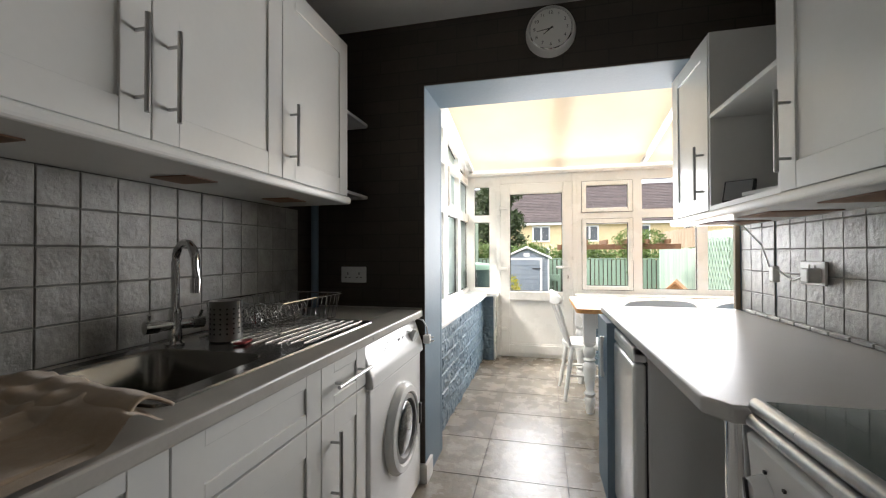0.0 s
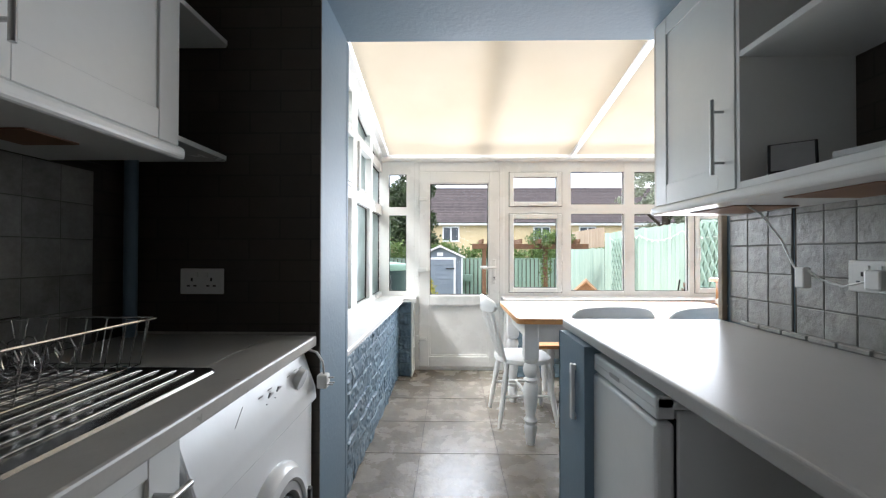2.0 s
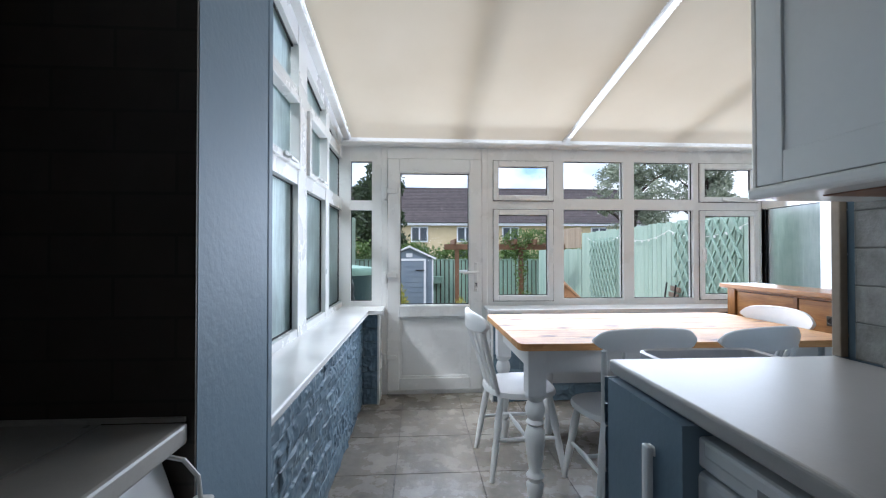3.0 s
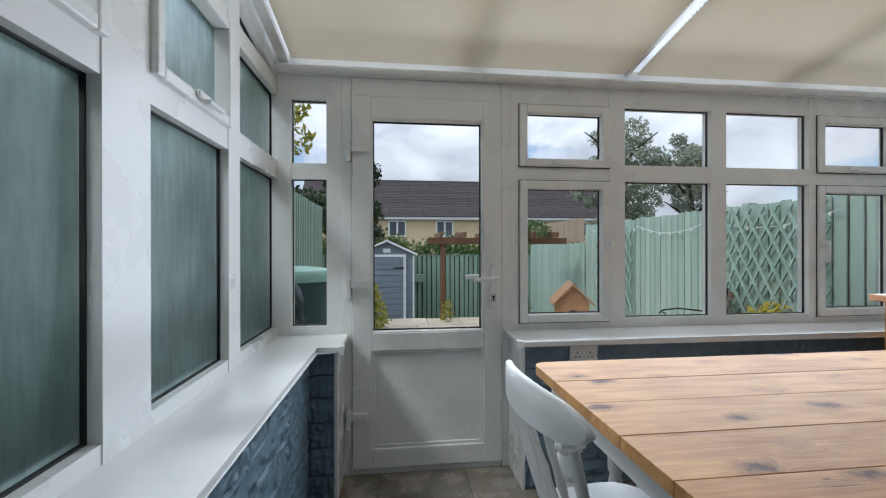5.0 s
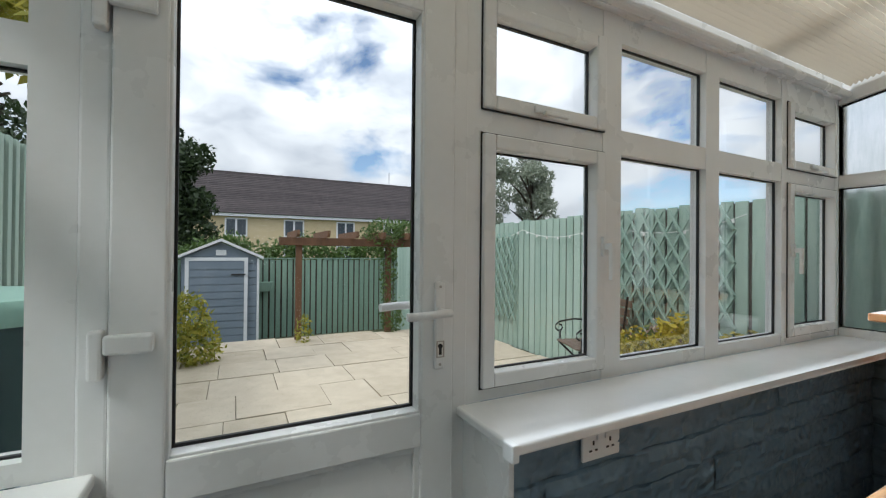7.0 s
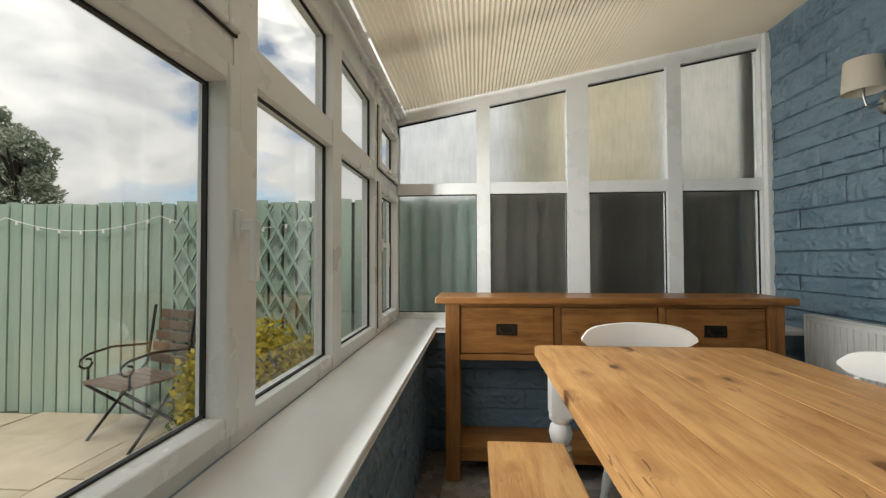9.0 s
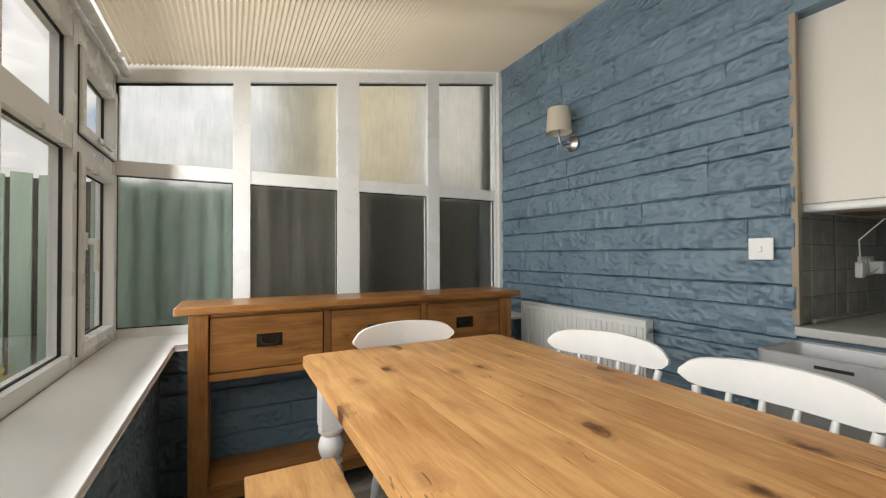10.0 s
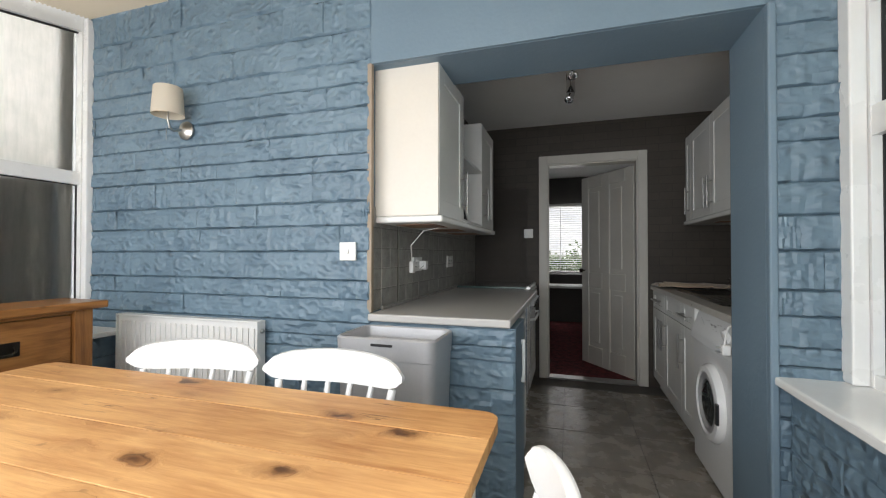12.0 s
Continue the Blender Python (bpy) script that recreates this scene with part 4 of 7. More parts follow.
sk = thing("sink", pose(0, 0, 0), "stainless steel sink bowl with ridged drainer", "sink")
bm = loft([rrect(-1.125, -0.627, 0.70, 1.715, 0.03, 0.9005), rrect(-1.122, -0.63, 0.703, 1.712, 0.03, 0.906), rrect(HX0 + 0.004, HX1 - 0.004, HY0 + 0.004, HY1 - 0.004, 0.07, 0.9045),
           rrect(HX0 + 0.012, HX1 - 0.012, HY0 + 0.012, HY1 - 0.012, 0.065, 0.895), rrect(HX0 + 0.025, HX1 - 0.025, HY0 + 0.025, HY1 - 0.025, 0.06, 0.73), rrect(HX0 + 0.055, HX1 - 0.055, HY0 + 0.055, HY1 - 0.055, 0.05, 0.705)])
part("bowl", bm, SINK, sk, "", 40)
part("drain", lathe([(0.032, 0), (0.032, 0.003), (0.02, 0.004)], 20, (-0.9, 0.925, 0.7055)), CHROME, sk, "", 40)
for k in range(11):
    bm = bmesh.new()
    x = -1.075 + k * 0.04
    tube(bm, [(x, 1.2 + 0.05 * abs(k - 5) / 5, 0.9055), (x, 1.3, 0.907), (x, 1.67, 0.9075), (x, 1.685, 0.9055)], 0.0032, 8)
    part("drainer_ridge", bm, SINK, sk, "", 60)

tp = thing("mixer_tap", pose(-1.062, 1.14, 0.905, 0, 0, -20), "chrome swan-neck mixer tap with two levers", "tap")
part("base", lathe([(0.027, 0), (0.027, 0.006), (0.02, 0.012), (0.019, 0.10), (0.015, 0.115)], 20), CHROME, tp, "", 40)
pts = [(0, 0, 0.10), (0, 0, 0.26)] + [(0.065 - 0.065 * math.cos(a), 0.0, 0.26 + 0.065 * math.sin(a)) for a in [math.pi * k / 8 for k in range(1, 9)]] + [(0.13, 0, 0.205)]
part("spout", tube(bmesh.new(), pts, 0.012, 14), CHROME, tp, "", 60)
part("nozzle", tube(bmesh.new(), [(0.13, 0, 0.215), (0.13, 0, 0.172)], 0.0145, 14), CHROME, tp, "", 60)
part("crossbar", tube(bmesh.new(), [(0.0, -0.05, 0.065), (0.0, 0.05, 0.065)], 0.017, 14), CHROME, tp, "", 60)
for s in (-1, 1):
    bm = tube(bmesh.new(), [(0.0, s * 0.05, 0.065), (0.0, s * 0.085, 0.065)], 0.02, 14)
    tube(bm, [(0, s * 0.072, 0.08), (0.012, s * 0.077, 0.105)], 0.005, 8)
    part("lever", bm, CHROME, tp, "", 60)

cup = thing("cutlery_pot", pose(-0.955, 1.235, 0.909), "perforated stainless steel cutlery pot on the drainer", "pot")
part("wall", loft([[(r * math.cos(2 * math.pi * k / 28), r * math.sin(2 * math.pi * k / 28), z) for k in range(28)] for r, z in ((0.05, 0), (0.05, 0.128), (0.0515, 0.13), (0.047, 0.128), (0.046, 0.01))], True), STEEL, cup, "", 40)
bm = bmesh.new()
for i in range(16):
    for j in range(6):
        a = 2 * math.pi * i / 16
        c0 = Vector((0.0503 * math.cos(a), 0.0503 * math.sin(a), 0.025 + j * 0.016))
        tube(bm, [c0, c0 + Vector((math.cos(a), math.sin(a), 0)) * 0.0008], 0.0032, 8)
part("holes", bm, BLACK, cup, "rows of dark round perforations")

rk = thing("dish_rack", pose(0, 0, 0.908), "chrome wire dish rack on the drainer", "dish rack")
X0, X1, Y0, Y1 = -1.085, -0.80, 1.31, 1.69
bm = bmesh.new()
rim = [(X0 - 0.02, Y0 - 0.02, 0.115), (X1 + 0.02, Y0 - 0.02, 0.115), (X1 + 0.02, Y1 + 0.02, 0.115), (X0 - 0.02, Y1 + 0.02, 0.115)]
for a, b in zip(rim, rim[1:] + rim[:1]):
    tube(bm, [a, b], 0.003, 6)
part("rim", bm, CHROME, rk)
for k in range(12):
    y = Y0 + (Y1 - Y0) * k / 11
    part("wire", tube(bmesh.new(), [(X0 - 0.02, y, 0.115), (X0, y, 0.012), (X1, y, 0.012), (X1 + 0.02, y, 0.115)], 0.0016, 5), CHROME, rk)
for x in (X0 + 0.07, X0 + 0.15):
    coil = []
    for k in range(97):
        a = k / 96
        coil.append((x + 0.03 * math.sin(a * 22 * math.pi), Y0 + 0.03 + (Y1 - Y0 - 0.06) * a, 0.05 - 0.034 * math.cos(a * 22 * math.pi)))
    part("plate_coil", tube(bmesh.new(), coil, 0.0018, 5), CHROME, rk, "coiled wire for standing plates")
for k in range(7):
    x = X0 + (X1 - X0) * k / 6
    part("wire", tube(bmesh.new(), [(x, Y0 - 0.02, 0.115), (x, Y0, 0.012), (x, Y1, 0.012), (x, Y1 + 0.02, 0.115)], 0.0016, 5), CHROME, rk)
for k in range(9):
    y = Y0 + 0.03 + k * 0.042
    bm = tube(bmesh.new(), [(X0 + 0.08, y, 0.013)] + [(X0 + 0.115 + 0.035 * math.cos(a), y, 0.045 + 0.022 * math.sin(a)) for a in (3.1, 2.3, 1.57, 0.8, 0.0)] + [(X0 + 0.15, y, 0.013)], 0.0018, 5)
    part("plate_hoop", bm, CHROME, rk)
for x in (X0 + 0.02, X1 - 0.02):
    for y in (Y0 + 0.02, Y1 - 0.02):
        part("foot", lathe([(0.005, 0.0), (0.005, 0.012)], 8, (x, y, 0)), CHROME, rk)
sc = thing("scourer", pose(-0.86, 1.20, 0.908, 0, 0, 20), "small red washing-up scraper", "scraper")
part("blade", rounded(boxes((-0.02, 0.02, -0.03, 0.03, 0, 0.008)), 0.003), RED, sc)

# brown cloth, folded over itself at the worktop's edge
def cloth(name, label, x0, x1, y0, y1, z, seed):
    bm = bmesh.new()
    nx, ny = 60, 60
    grid = []
    for i in range(nx + 1):
        row = []
        for j in range(ny + 1):
            u, v = i / nx, j / ny
            x, y = x0 + (x1 - x0) * u, y0 + (y1 - y0) * v
            skew = 0.10 * (1 - u)
            wx, wy = x + 0.05 * noise.noise((x * 4, y * 4, seed)), y + 0.05 * noise.noise((x * 4, y * 4, seed + 9))
            crease = (1 - abs(noise.noise((wx * 7 + seed, wy * 3.2, 0)))) ** 4
            lump = 0.010 * noise.noise((x * 5 + seed, y * 5, 0)) + 0.014 * crease
            roll = 0.030 * math.exp(-((v - 0.90) / 0.07) ** 2) + 0.020 * math.exp(-((v - 0.74 - 0.1 * u) / 0.05) ** 2)
            zz = z + 0.014 + lump + roll * (0.4 + 0.6 * u)
            if u > 0.88:
                zz -= (u - 0.88) * 0.06
            row.append(bm.verts.new((x, y + skew * v, max(z + 0.004, zz))))
        grid.append(row)
    for i in range(nx):
        for j in range(ny):
            bm.faces.new((grid[i][j], grid[i + 1][j], grid[i + 1][j + 1], grid[i][j + 1]))
    return bm


tw = thing("cloth", pose(0, 0, 0), "crumpled brown cloth lying by the sink", "cloth")
ob = part("sheet", cloth("cloth", "", -1.05, -0.56, 0.24, 0.665, 0.90, 1.0), TOWEL, tw, "", 80)
sol = ob.modifiers.new("thick", "SOLIDIFY")
sol.thickness, sol.offset = 0.006, 1.0
ob = part("fold", cloth("cloth", "", -0.95, -0.535, 0.22, 0.625, 0.9008, 4.0), TOWEL, tw, "", 80)
ob.matrix_basis = pose(0, 0, -0.0015)

# ---- washing machine ----
wm = thing("washing_machine", pose(0, 0, 0), "white front-loading washing machine under the worktop", "washing machine")
part("body", rounded(boxes((-1.13, -0.545, 1.475, 2.122, 0.012, 0.69)), 0.012, 3), ENAMEL, wm)
bm = prism(bmesh.new(), [(-1.13, 1.475, 0.692), (-0.53, 1.475, 0.692), (-0.535, 1.475, 0.735), (-0.575, 1.475, 0.85), (-1.13, 1.475, 0.85)], (0, 0.647, 0))
part("control_panel", rounded(bm, 0.006, 2), ENAMEL, wm)
part("plinth", boxes((-1.1, -0.57, 1.49, 2.055, 0.0, 0.012)), GREY_PLASTIC, wm)


def disc_x(profile, steps=40):
    """A turned shape about the x axis: (radius, x)."""
    bm = lathe(profile, steps)
    bmesh.ops.rotate(bm, verts=list(bm.verts), cent=(0, 0, 0), matrix=Matrix.Rotation(radians(90), 3, "Y"))
    return bm


port = pose(-0.545, 1.815, 0.42)
dr = part("door", disc_x([(0.195, 0), (0.195, 0.012), (0.18, 0.032), (0.155, 0.036), (0.148, 0.03), (0.148, 0.008)]), ENAMEL, wm, "white porthole door ring", 40, port)
part("seal", disc_x([(0.146, 0.009), (0.146, 0.028), (0.125, 0.031), (0.12, 0.024), (0.12, 0.01)]), GREY_PLASTIC, dr, "grey trim ring", 40)
part("porthole_glass", disc_x([(0.119, 0.010), (0.115, 0.022), (0.09, 0.030), (0.05, 0.034), (0.01, 0.035)]), DARK_GLASS, dr, "dark convex porthole glass", 60)
part("latch", rounded(boxes((0.028, 0.042, 0.165, 0.188, -0.05, 0.05)), 0.004), BLACK, dr)
slope = pose(-0.5555, 1.475, 0.7925, 0, 19.2, 0)
for y, s in ((0.47, 0.034),):
    kb = part("knob", disc_x([(s, 0), (s * 0.95, 0.02), (s * 0.4, 0.022)], 24), ENAMEL, wm, "white programme knob", 40, slope @ pose(0.0, y + 0.06, 0.0, 0, 0, 0))
for k in range(6):
    y, z = 0.32 + 0.05 * (k // 3), 0.022 - 0.03 * (k % 3)
    part("button", prism(bmesh.new(), [(0, y, z - 0.007), (0, y + 0.024, z), (0, y, z + 0.007)], (0.004, 0, 0)), GREY_PLASTIC, wm, "small grey triangular key", None, slope)
for k in range(5):
    part("mark", boxes((0, 0.0016, 0.255 + 0.045 * k + 0.08 * (k > 1), 0.275 + 0.045 * k + 0.08 * (k > 1), 0.036 + 0.005 * (k % 2), 0.039 + 0.005 * (k % 2))), GREY_PLASTIC, wm, "small grey print bars", None, slope)
part("mark", boxes((0, 0.0016, 0.04, 0.075, -0.012, -0.006)), RED, wm, "small red print bar", None, slope)
part("drawer_line", boxes((0, 0.0012, 0.17, 0.172, -0.055, 0.05)), GREY_PLASTIC, wm, "", None, slope)
pg = thing("loose_plug", pose(-0.505, 2.115, 0.755), "plug of the washing machine hanging on its white flex", "plug")
part("plug", rounded(boxes((-0.02, 0.015, -0.02, 0.02, -0.025, 0.02)), 0.006), WHITE_PLASTIC, pg)
for y, z in ((-0.01, -0.012), (0.01, -0.012), (0, 0.008)):
    part("pin", boxes((0.0155, 0.033, y - 0.003, y + 0.003, z - 0.002, z + 0.002)), STEEL, pg)
part("flex", tube(bmesh.new(), [(0, 0, 0.02), (-0.005, 0.0, 0.06), (-0.02, -0.015, 0.095), (-0.05, -0.02, 0.105)], 0.004, 8), WHITE_PLASTIC, pg)

# ---- right side: worktop, fridge, cooker ----
w2 = thing("worktop", pose(0, 0, 0), "pale grey laminate worktop with a cut corner", "worktop")
bm = prism(bmesh.new(), [(0.388, 1.015, 0.864), (0.425, 0.965, 0.864), (KX1 - 0.008, 0.965, 0.864), (KX1 - 0.008, BY + 0.012, 0.864), (0.388, BY + 0.012, 0.864)], (0, 0, 0.036))
part("top", rounded(bm, 0.007, 3), WORKTOP, w2)
lg = part("leg", lathe([(0.033, 0), (0.03, 0.01), (0.03, 0.86)], 24, (0.475, 1.05, 0.003)), CHROME, w2, "steel tube leg", 40)

fr = thing("fridge", pose(0, 0, 0), "white under-counter fridge with a loop handle", "fridge")
part("body", rounded(boxes((0.455, 1.0, 1.745, 2.15, 0.02, 0.80)), 0.006), ENAMEL, fr)
part("door", rounded(boxes((0.402, 0.45, 1.742, 2.285, 0.05, 0.772)), 0.012, 3), ENAMEL, fr)
part("top", rounded(boxes((0.402, 1.0, 1.742, 2.15, 0.802, 0.838)), 0.008, 2), ENAMEL, fr)
part("top_trim", rounded(boxes((0.404, 0.45, 1.742, 2.285, 0.78, 0.838)), 0.006, 2), ENAMEL, fr)
bm = rounded(boxes((0.352, 0.366, 2.25, 2.276, 0.575, 0.775), (0.3662, 0.4018, 2.25, 2.276, 0.575, 0.597), (0.3662, 0.4018, 2.25, 2.276, 0.753, 0.775)), 0.004)
part("handle", bm, ENAMEL, fr, "white loop handle", 60)
part("hinge_strip", boxes((0.4505, 0.4545, 1.748, 2.15, 0.05, 0.78)), BLACK, fr, "black door seal")
part("mark", boxes((0.4005, 0.4018, 1.95, 2.02, 0.803, 0.815)), GREY_PLASTIC, fr, "small grey badge bar")

ck = thing("cooker", pose(0, 0, 0), "white free-standing cooker with a tinted glass lid", "cooker")
part("body", rounded(boxes((0.475, 1.045, 0.36, 0.955, 0.03, 0.865)), 0.01, 2), ENAMEL, ck)
bm = prism(bmesh.new(), [(0.475, 0.362, 0.70), (0.452, 0.362, 0.71), (0.44, 0.362, 0.86), (0.475, 0.362, 0.868)], (0, 0.591, 0))
cp = part("control_panel", rounded(bm, 0.008, 3), ENAMEL, ck)
part("front_rail", tube(bmesh.new(), [(0.455, 0.362, 0.879), (0.455, 0.953, 0.879)], 0.0135, 14), STEEL, ck, "rounded steel rail", 60)
part("lid_rail", tube(bmesh.new(), [(0.462, 0.36, 0.907), (0.462, 0.955, 0.907)], 0.0145, 14), STEEL, ck, "rounded steel lid rail", 60)
part("lid", rounded(boxes((0.464, 1.04, 0.362, 0.953, 0.9, 0.917)), 0.004), HOB_GLASS, ck, "dark green tinted glass lid")
part("hob", boxes((0.46, 1.04, 0.365, 0.95, 0.866, 0.898)), STEEL, ck)
for k in range(5):
    m = pose(0.4455, 0.43 + 0.115 * k, 0.785, 0, -5, 0)
    kn = part("knob", disc_x([(0.024, 0), (0.024, -0.006), (0.018, -0.026), (0.005, -0.028)], 20), ENAMEL, ck, "white control knob", 40, m)
    part("pointer", boxes((-0.0335, -0.0285, -0.004, 0.004, -0.016, 0.018)), BLACK, kn, "black pointer bar")
for k in range(8):
    part("mark", boxes((0.4385, 0.4425, 0.475 + 0.058 * k, 0.481 + 0.058 * k, 0.815, 0.82)), BLACK, ck, "small black dial mark")
od = part("oven_door", rounded(boxes((0.452, 0.474, 0.37, 0.945, 0.12, 0.69)), 0.006), ENAMEL, ck)
part("oven_glass", boxes((0.4505, 0.4518, 0.45, 0.865, 0.25, 0.56)), DARK_GLASS, od, "dark oven window")
part("handle", tube(bmesh.new(), [(0.452, 0.40, 0.655), (0.415, 0.41, 0.66), (0.413, 0.66, 0.66), (0.415, 0.905, 0.66), (0.452, 0.915, 0.655)], 0.011, 10), ENAMEL, od, "white oven handle", 60)
part("plinth", boxes((0.49, 1.04, 0.37, 0.945, 0.0, 0.03)), BLACK, ck)

tl = thing("tile_ledge", pose(0, 0, 0), "row of narrow grey tiles along the back of the worktop", "tile trim")
me = mesh_of("edge_tile", rounded(boxes((-0.016, 0, 0.001, 0.0985, 0, 0.017)), 0.004, 1), GREY_TILE)
for k in range(14):
    e_t = new("edge_tile", me)
    e_t.parent, e_t.matrix_basis = tl, pose(KX1 - 0.0085, 0.97 + 0.1 * k, 0.9005)

# ---- sockets, switches, clock, small things ----
def socket(at, label, gangs=2, switched=True):
    """A white plate in the local xz plane, facing -y."""
    s = thing("socket", at, label, "socket", "sockets")
    w = 0.146 if gangs == 2 else 0.086
    part("plate", rounded(boxes((-w / 2, w / 2, -0.01, 0, -0.043, 0.043)), 0.003), WHITE_PLASTIC, s)
    for g in range(gangs):
        cx = (g - (gangs - 1) / 2) * 0.066
        for dx, dz, wx, wz in ((0, 0.006, 0.003, 0.006), (-0.011, -0.015, 0.005, 0.0025), (0.011, -0.015, 0.005, 0.0025)):
            part("slot", boxes((cx + dx - wx, cx + dx + wx, -0.0112, -0.0098, dz - wz, dz + wz)), BLACK, s, "dark pin slot")
        if switched:
            part("rocker", rounded(boxes((cx * 0.5 - 0.006, cx * 0.5 + 0.006, -0.0145, -0.0098, 0.012, 0.03)), 0.002), WHITE_PLASTIC, s)
    return s


socket(pose(-0.925, KY1 - 0.0065, 1.08), "white double wall socket on dark wallpaper")
socket(pose(KX1 - 0.009, 1.865, 1.115, 0, 0, -90), "white double wall socket with a plugged-in charger on grey tiles")
socket(pose(KX1 - 0.009, 1.15, 1.12, 0, 0, -90), "white double wall socket on grey tiles")
socket(pose(0.765, FACE_F - 0.004, 0.666), "white double socket under the windowsill")
socket(pose(1.30, BY + 0.012, 0.34, 0, 0, 180), "white double socket low on the blue wall")


def switch(at, label):
    s = thing("light_switch", at, label, "switch", "switches")
    part("plate", rounded(boxes((-0.043, 0.043, -0.01, 0, -0.043, 0.043)), 0.003), WHITE_PLASTIC, s)
    part("rocker", rounded(boxes((-0.007, 0.007, -0.015, -0.0098, -0.012, 0.012)), 0.002), WHITE_PLASTIC, s)
    return s


switch(pose(1.15, BY + 0.017, 1.19, 0, 0, 180), "white square switch plate on the blue wall")
switch(pose(0.53, KY0 + 0.001, 1.375, 0, 0, 180), "white light switch beside the inner door")

chg = thing("charger", pose(KX1 - 0.02, 1.83, 1.105), "white plug-in charger with a trailing cable", "charger")
part("plug", rounded(boxes((-0.045, 0.0, -0.025, 0.02, -0.024, 0.03)), 0.006), WHITE_PLASTIC, chg)
pts = [(-0.03, 0.02, 0.0), (-0.03, 0.09, -0.02), (-0.02, 0.17, -0.005), (-0.03, 0.2, 0.02), (-0.02, 0.22, 0.01), (-0.03, 0.21, -0.02), (-0.04, 0.24, 0.03), (-0.05, 0.28, 0.12), (-0.12, 0.27, 0.2), (-0.2, 0.22, 0.22)]
part("cable", tube(bmesh.new(), pts, 0.003, 6), WHITE_PLASTIC, chg)
part("connector", rounded(boxes((-0.045, -0.02, 0.2, 0.235, -0.035, 0.03)), 0.005), WHITE_PLASTIC, chg)
dv = thing("small_display", pose(0.775, 1.80, R0 + 0.0185, 0, 0, -38), "small black-framed display standing in the open unit", "display")
part("case", rounded(prism(bmesh.new(), [(-0.05, 0, 0), (-0.05, 0.03, 0), (-0.05, 0.05, 0.085), (-0.05, 0.035, 0.085)], (0.1, 0, 0)), 0.003), BLACK, dv)
part("screen", prism(bmesh.new(), [(-0.043, -0.0015 + 0.0, 0.008), (0.043, -0.0015, 0.008), (0.043, 0.0295, 0.08), (-0.043, 0.0295, 0.08)], (0, -0.001, 0.0004)), GREY_PLASTIC, dv, "grey blank screen")
dv = thing("papers", pose(0.80, 1.56, R0 + 0.0185, 0, 0, 12), "small stack of white papers in the open unit", "papers")
part("sheet", rounded(boxes((-0.06, 0.1, -0.09, 0.09, 0, 0.012)), 0.001), CARCASS, dv)

clk = thing("wall_clock", pose(0.119, KY1 - 0.0065, 2.265), "round white wall clock on the dark lintel", "clock")


def disc_y(profile, steps=40):
    bm = lathe(profile, steps)
    bmesh.ops.rotate(bm, verts=list(bm.verts), cent=(0, 0, 0), matrix=Matrix.Rotation(radians(90), 3, "X"))
    return bm


part("case", disc_y([(0.118, 0), (0.118, 0.02), (0.108, 0.055), (0.103, 0.058), (0.100, 0.052)], 48), WHITE_PLASTIC, clk, "", 40)
part("rim", disc_y([(0.1, 0.0525), (0.103, 0.0585), (0.0985, 0.061), (0.096, 0.0525)], 48), CHROME, clk, "thin chrome ring", 40)
part("dial", disc_y([(0.0955, 0.0527), (0.0955, 0.0537)], 48), WHITE_PLASTIC, clk)
for n in range(1, 13):
    cu = bpy.data.curves.new("numeral", "FONT")
    cu.body, cu.size, cu.align_x, cu.align_y, cu.extrude = str(n), 0.022, "CENTER", "CENTER", 0.0002
    tmp = bpy.data.objects.new("numeral", cu)
    scene.collection.objects.link(tmp)
    bpy.context.view_layer.update()
    me = bpy.data.meshes.new_from_object(tmp)
    bpy.data.objects.remove(tmp)
    me.materials.clear()
    me.materials.append(BLACK)
    a = radians(90 - 30 * n)
    nm = new("numeral", me)
    nm.parent, nm.matrix_basis = clk, pose(0.076 * math.cos(a), -0.0541, 0.076 * math.sin(a), 90)
for ang, ln, wd in ((90 - 30 * 7.72, 0.042, 0.0035), (90 - 6 * 43.5, 0.066, 0.0025)):
    m = pose(0, -0.0552 - wd * 0.3, 0, 0, -ang, 0)
    part("pointer", prism(bmesh.new(), [(-0.012, 0, -wd), (ln, 0, -wd * 0.4), (ln, 0, wd * 0.4), (-0.012, 0, wd)], (0, 0.0008, 0)), BLACK, clk, "black clock pointer", None, m)

sp = thing("ceiling_spotlight", pose(0.14, 1.35, KZ), "chrome ceiling bar with small spot heads, switched off", "ceiling light")
part("bar", rounded(boxes((-0.03, 0.03, -0.28, 0.28, -0.022, 0)), 0.006), CHROME, sp)
for k, (y, tilt) in enumerate(((-0.2, 25), (0.0, -20), (0.2, 30))):
    st = part("stem", tube(bmesh.new(), [(0, y, -0.022), (0, y, -0.06)], 0.006, 8), CHROME, sp)
    part("spot_head", lathe([(0.018, 0.03), (0.026, 0.02), (0.032, -0.055), (0.03, -0.057), (0.022, -0.02)], 20), CHROME, st, "small chrome spot head", 40, pose(0, y, -0.085, tilt, 15 * (k - 1), 0))

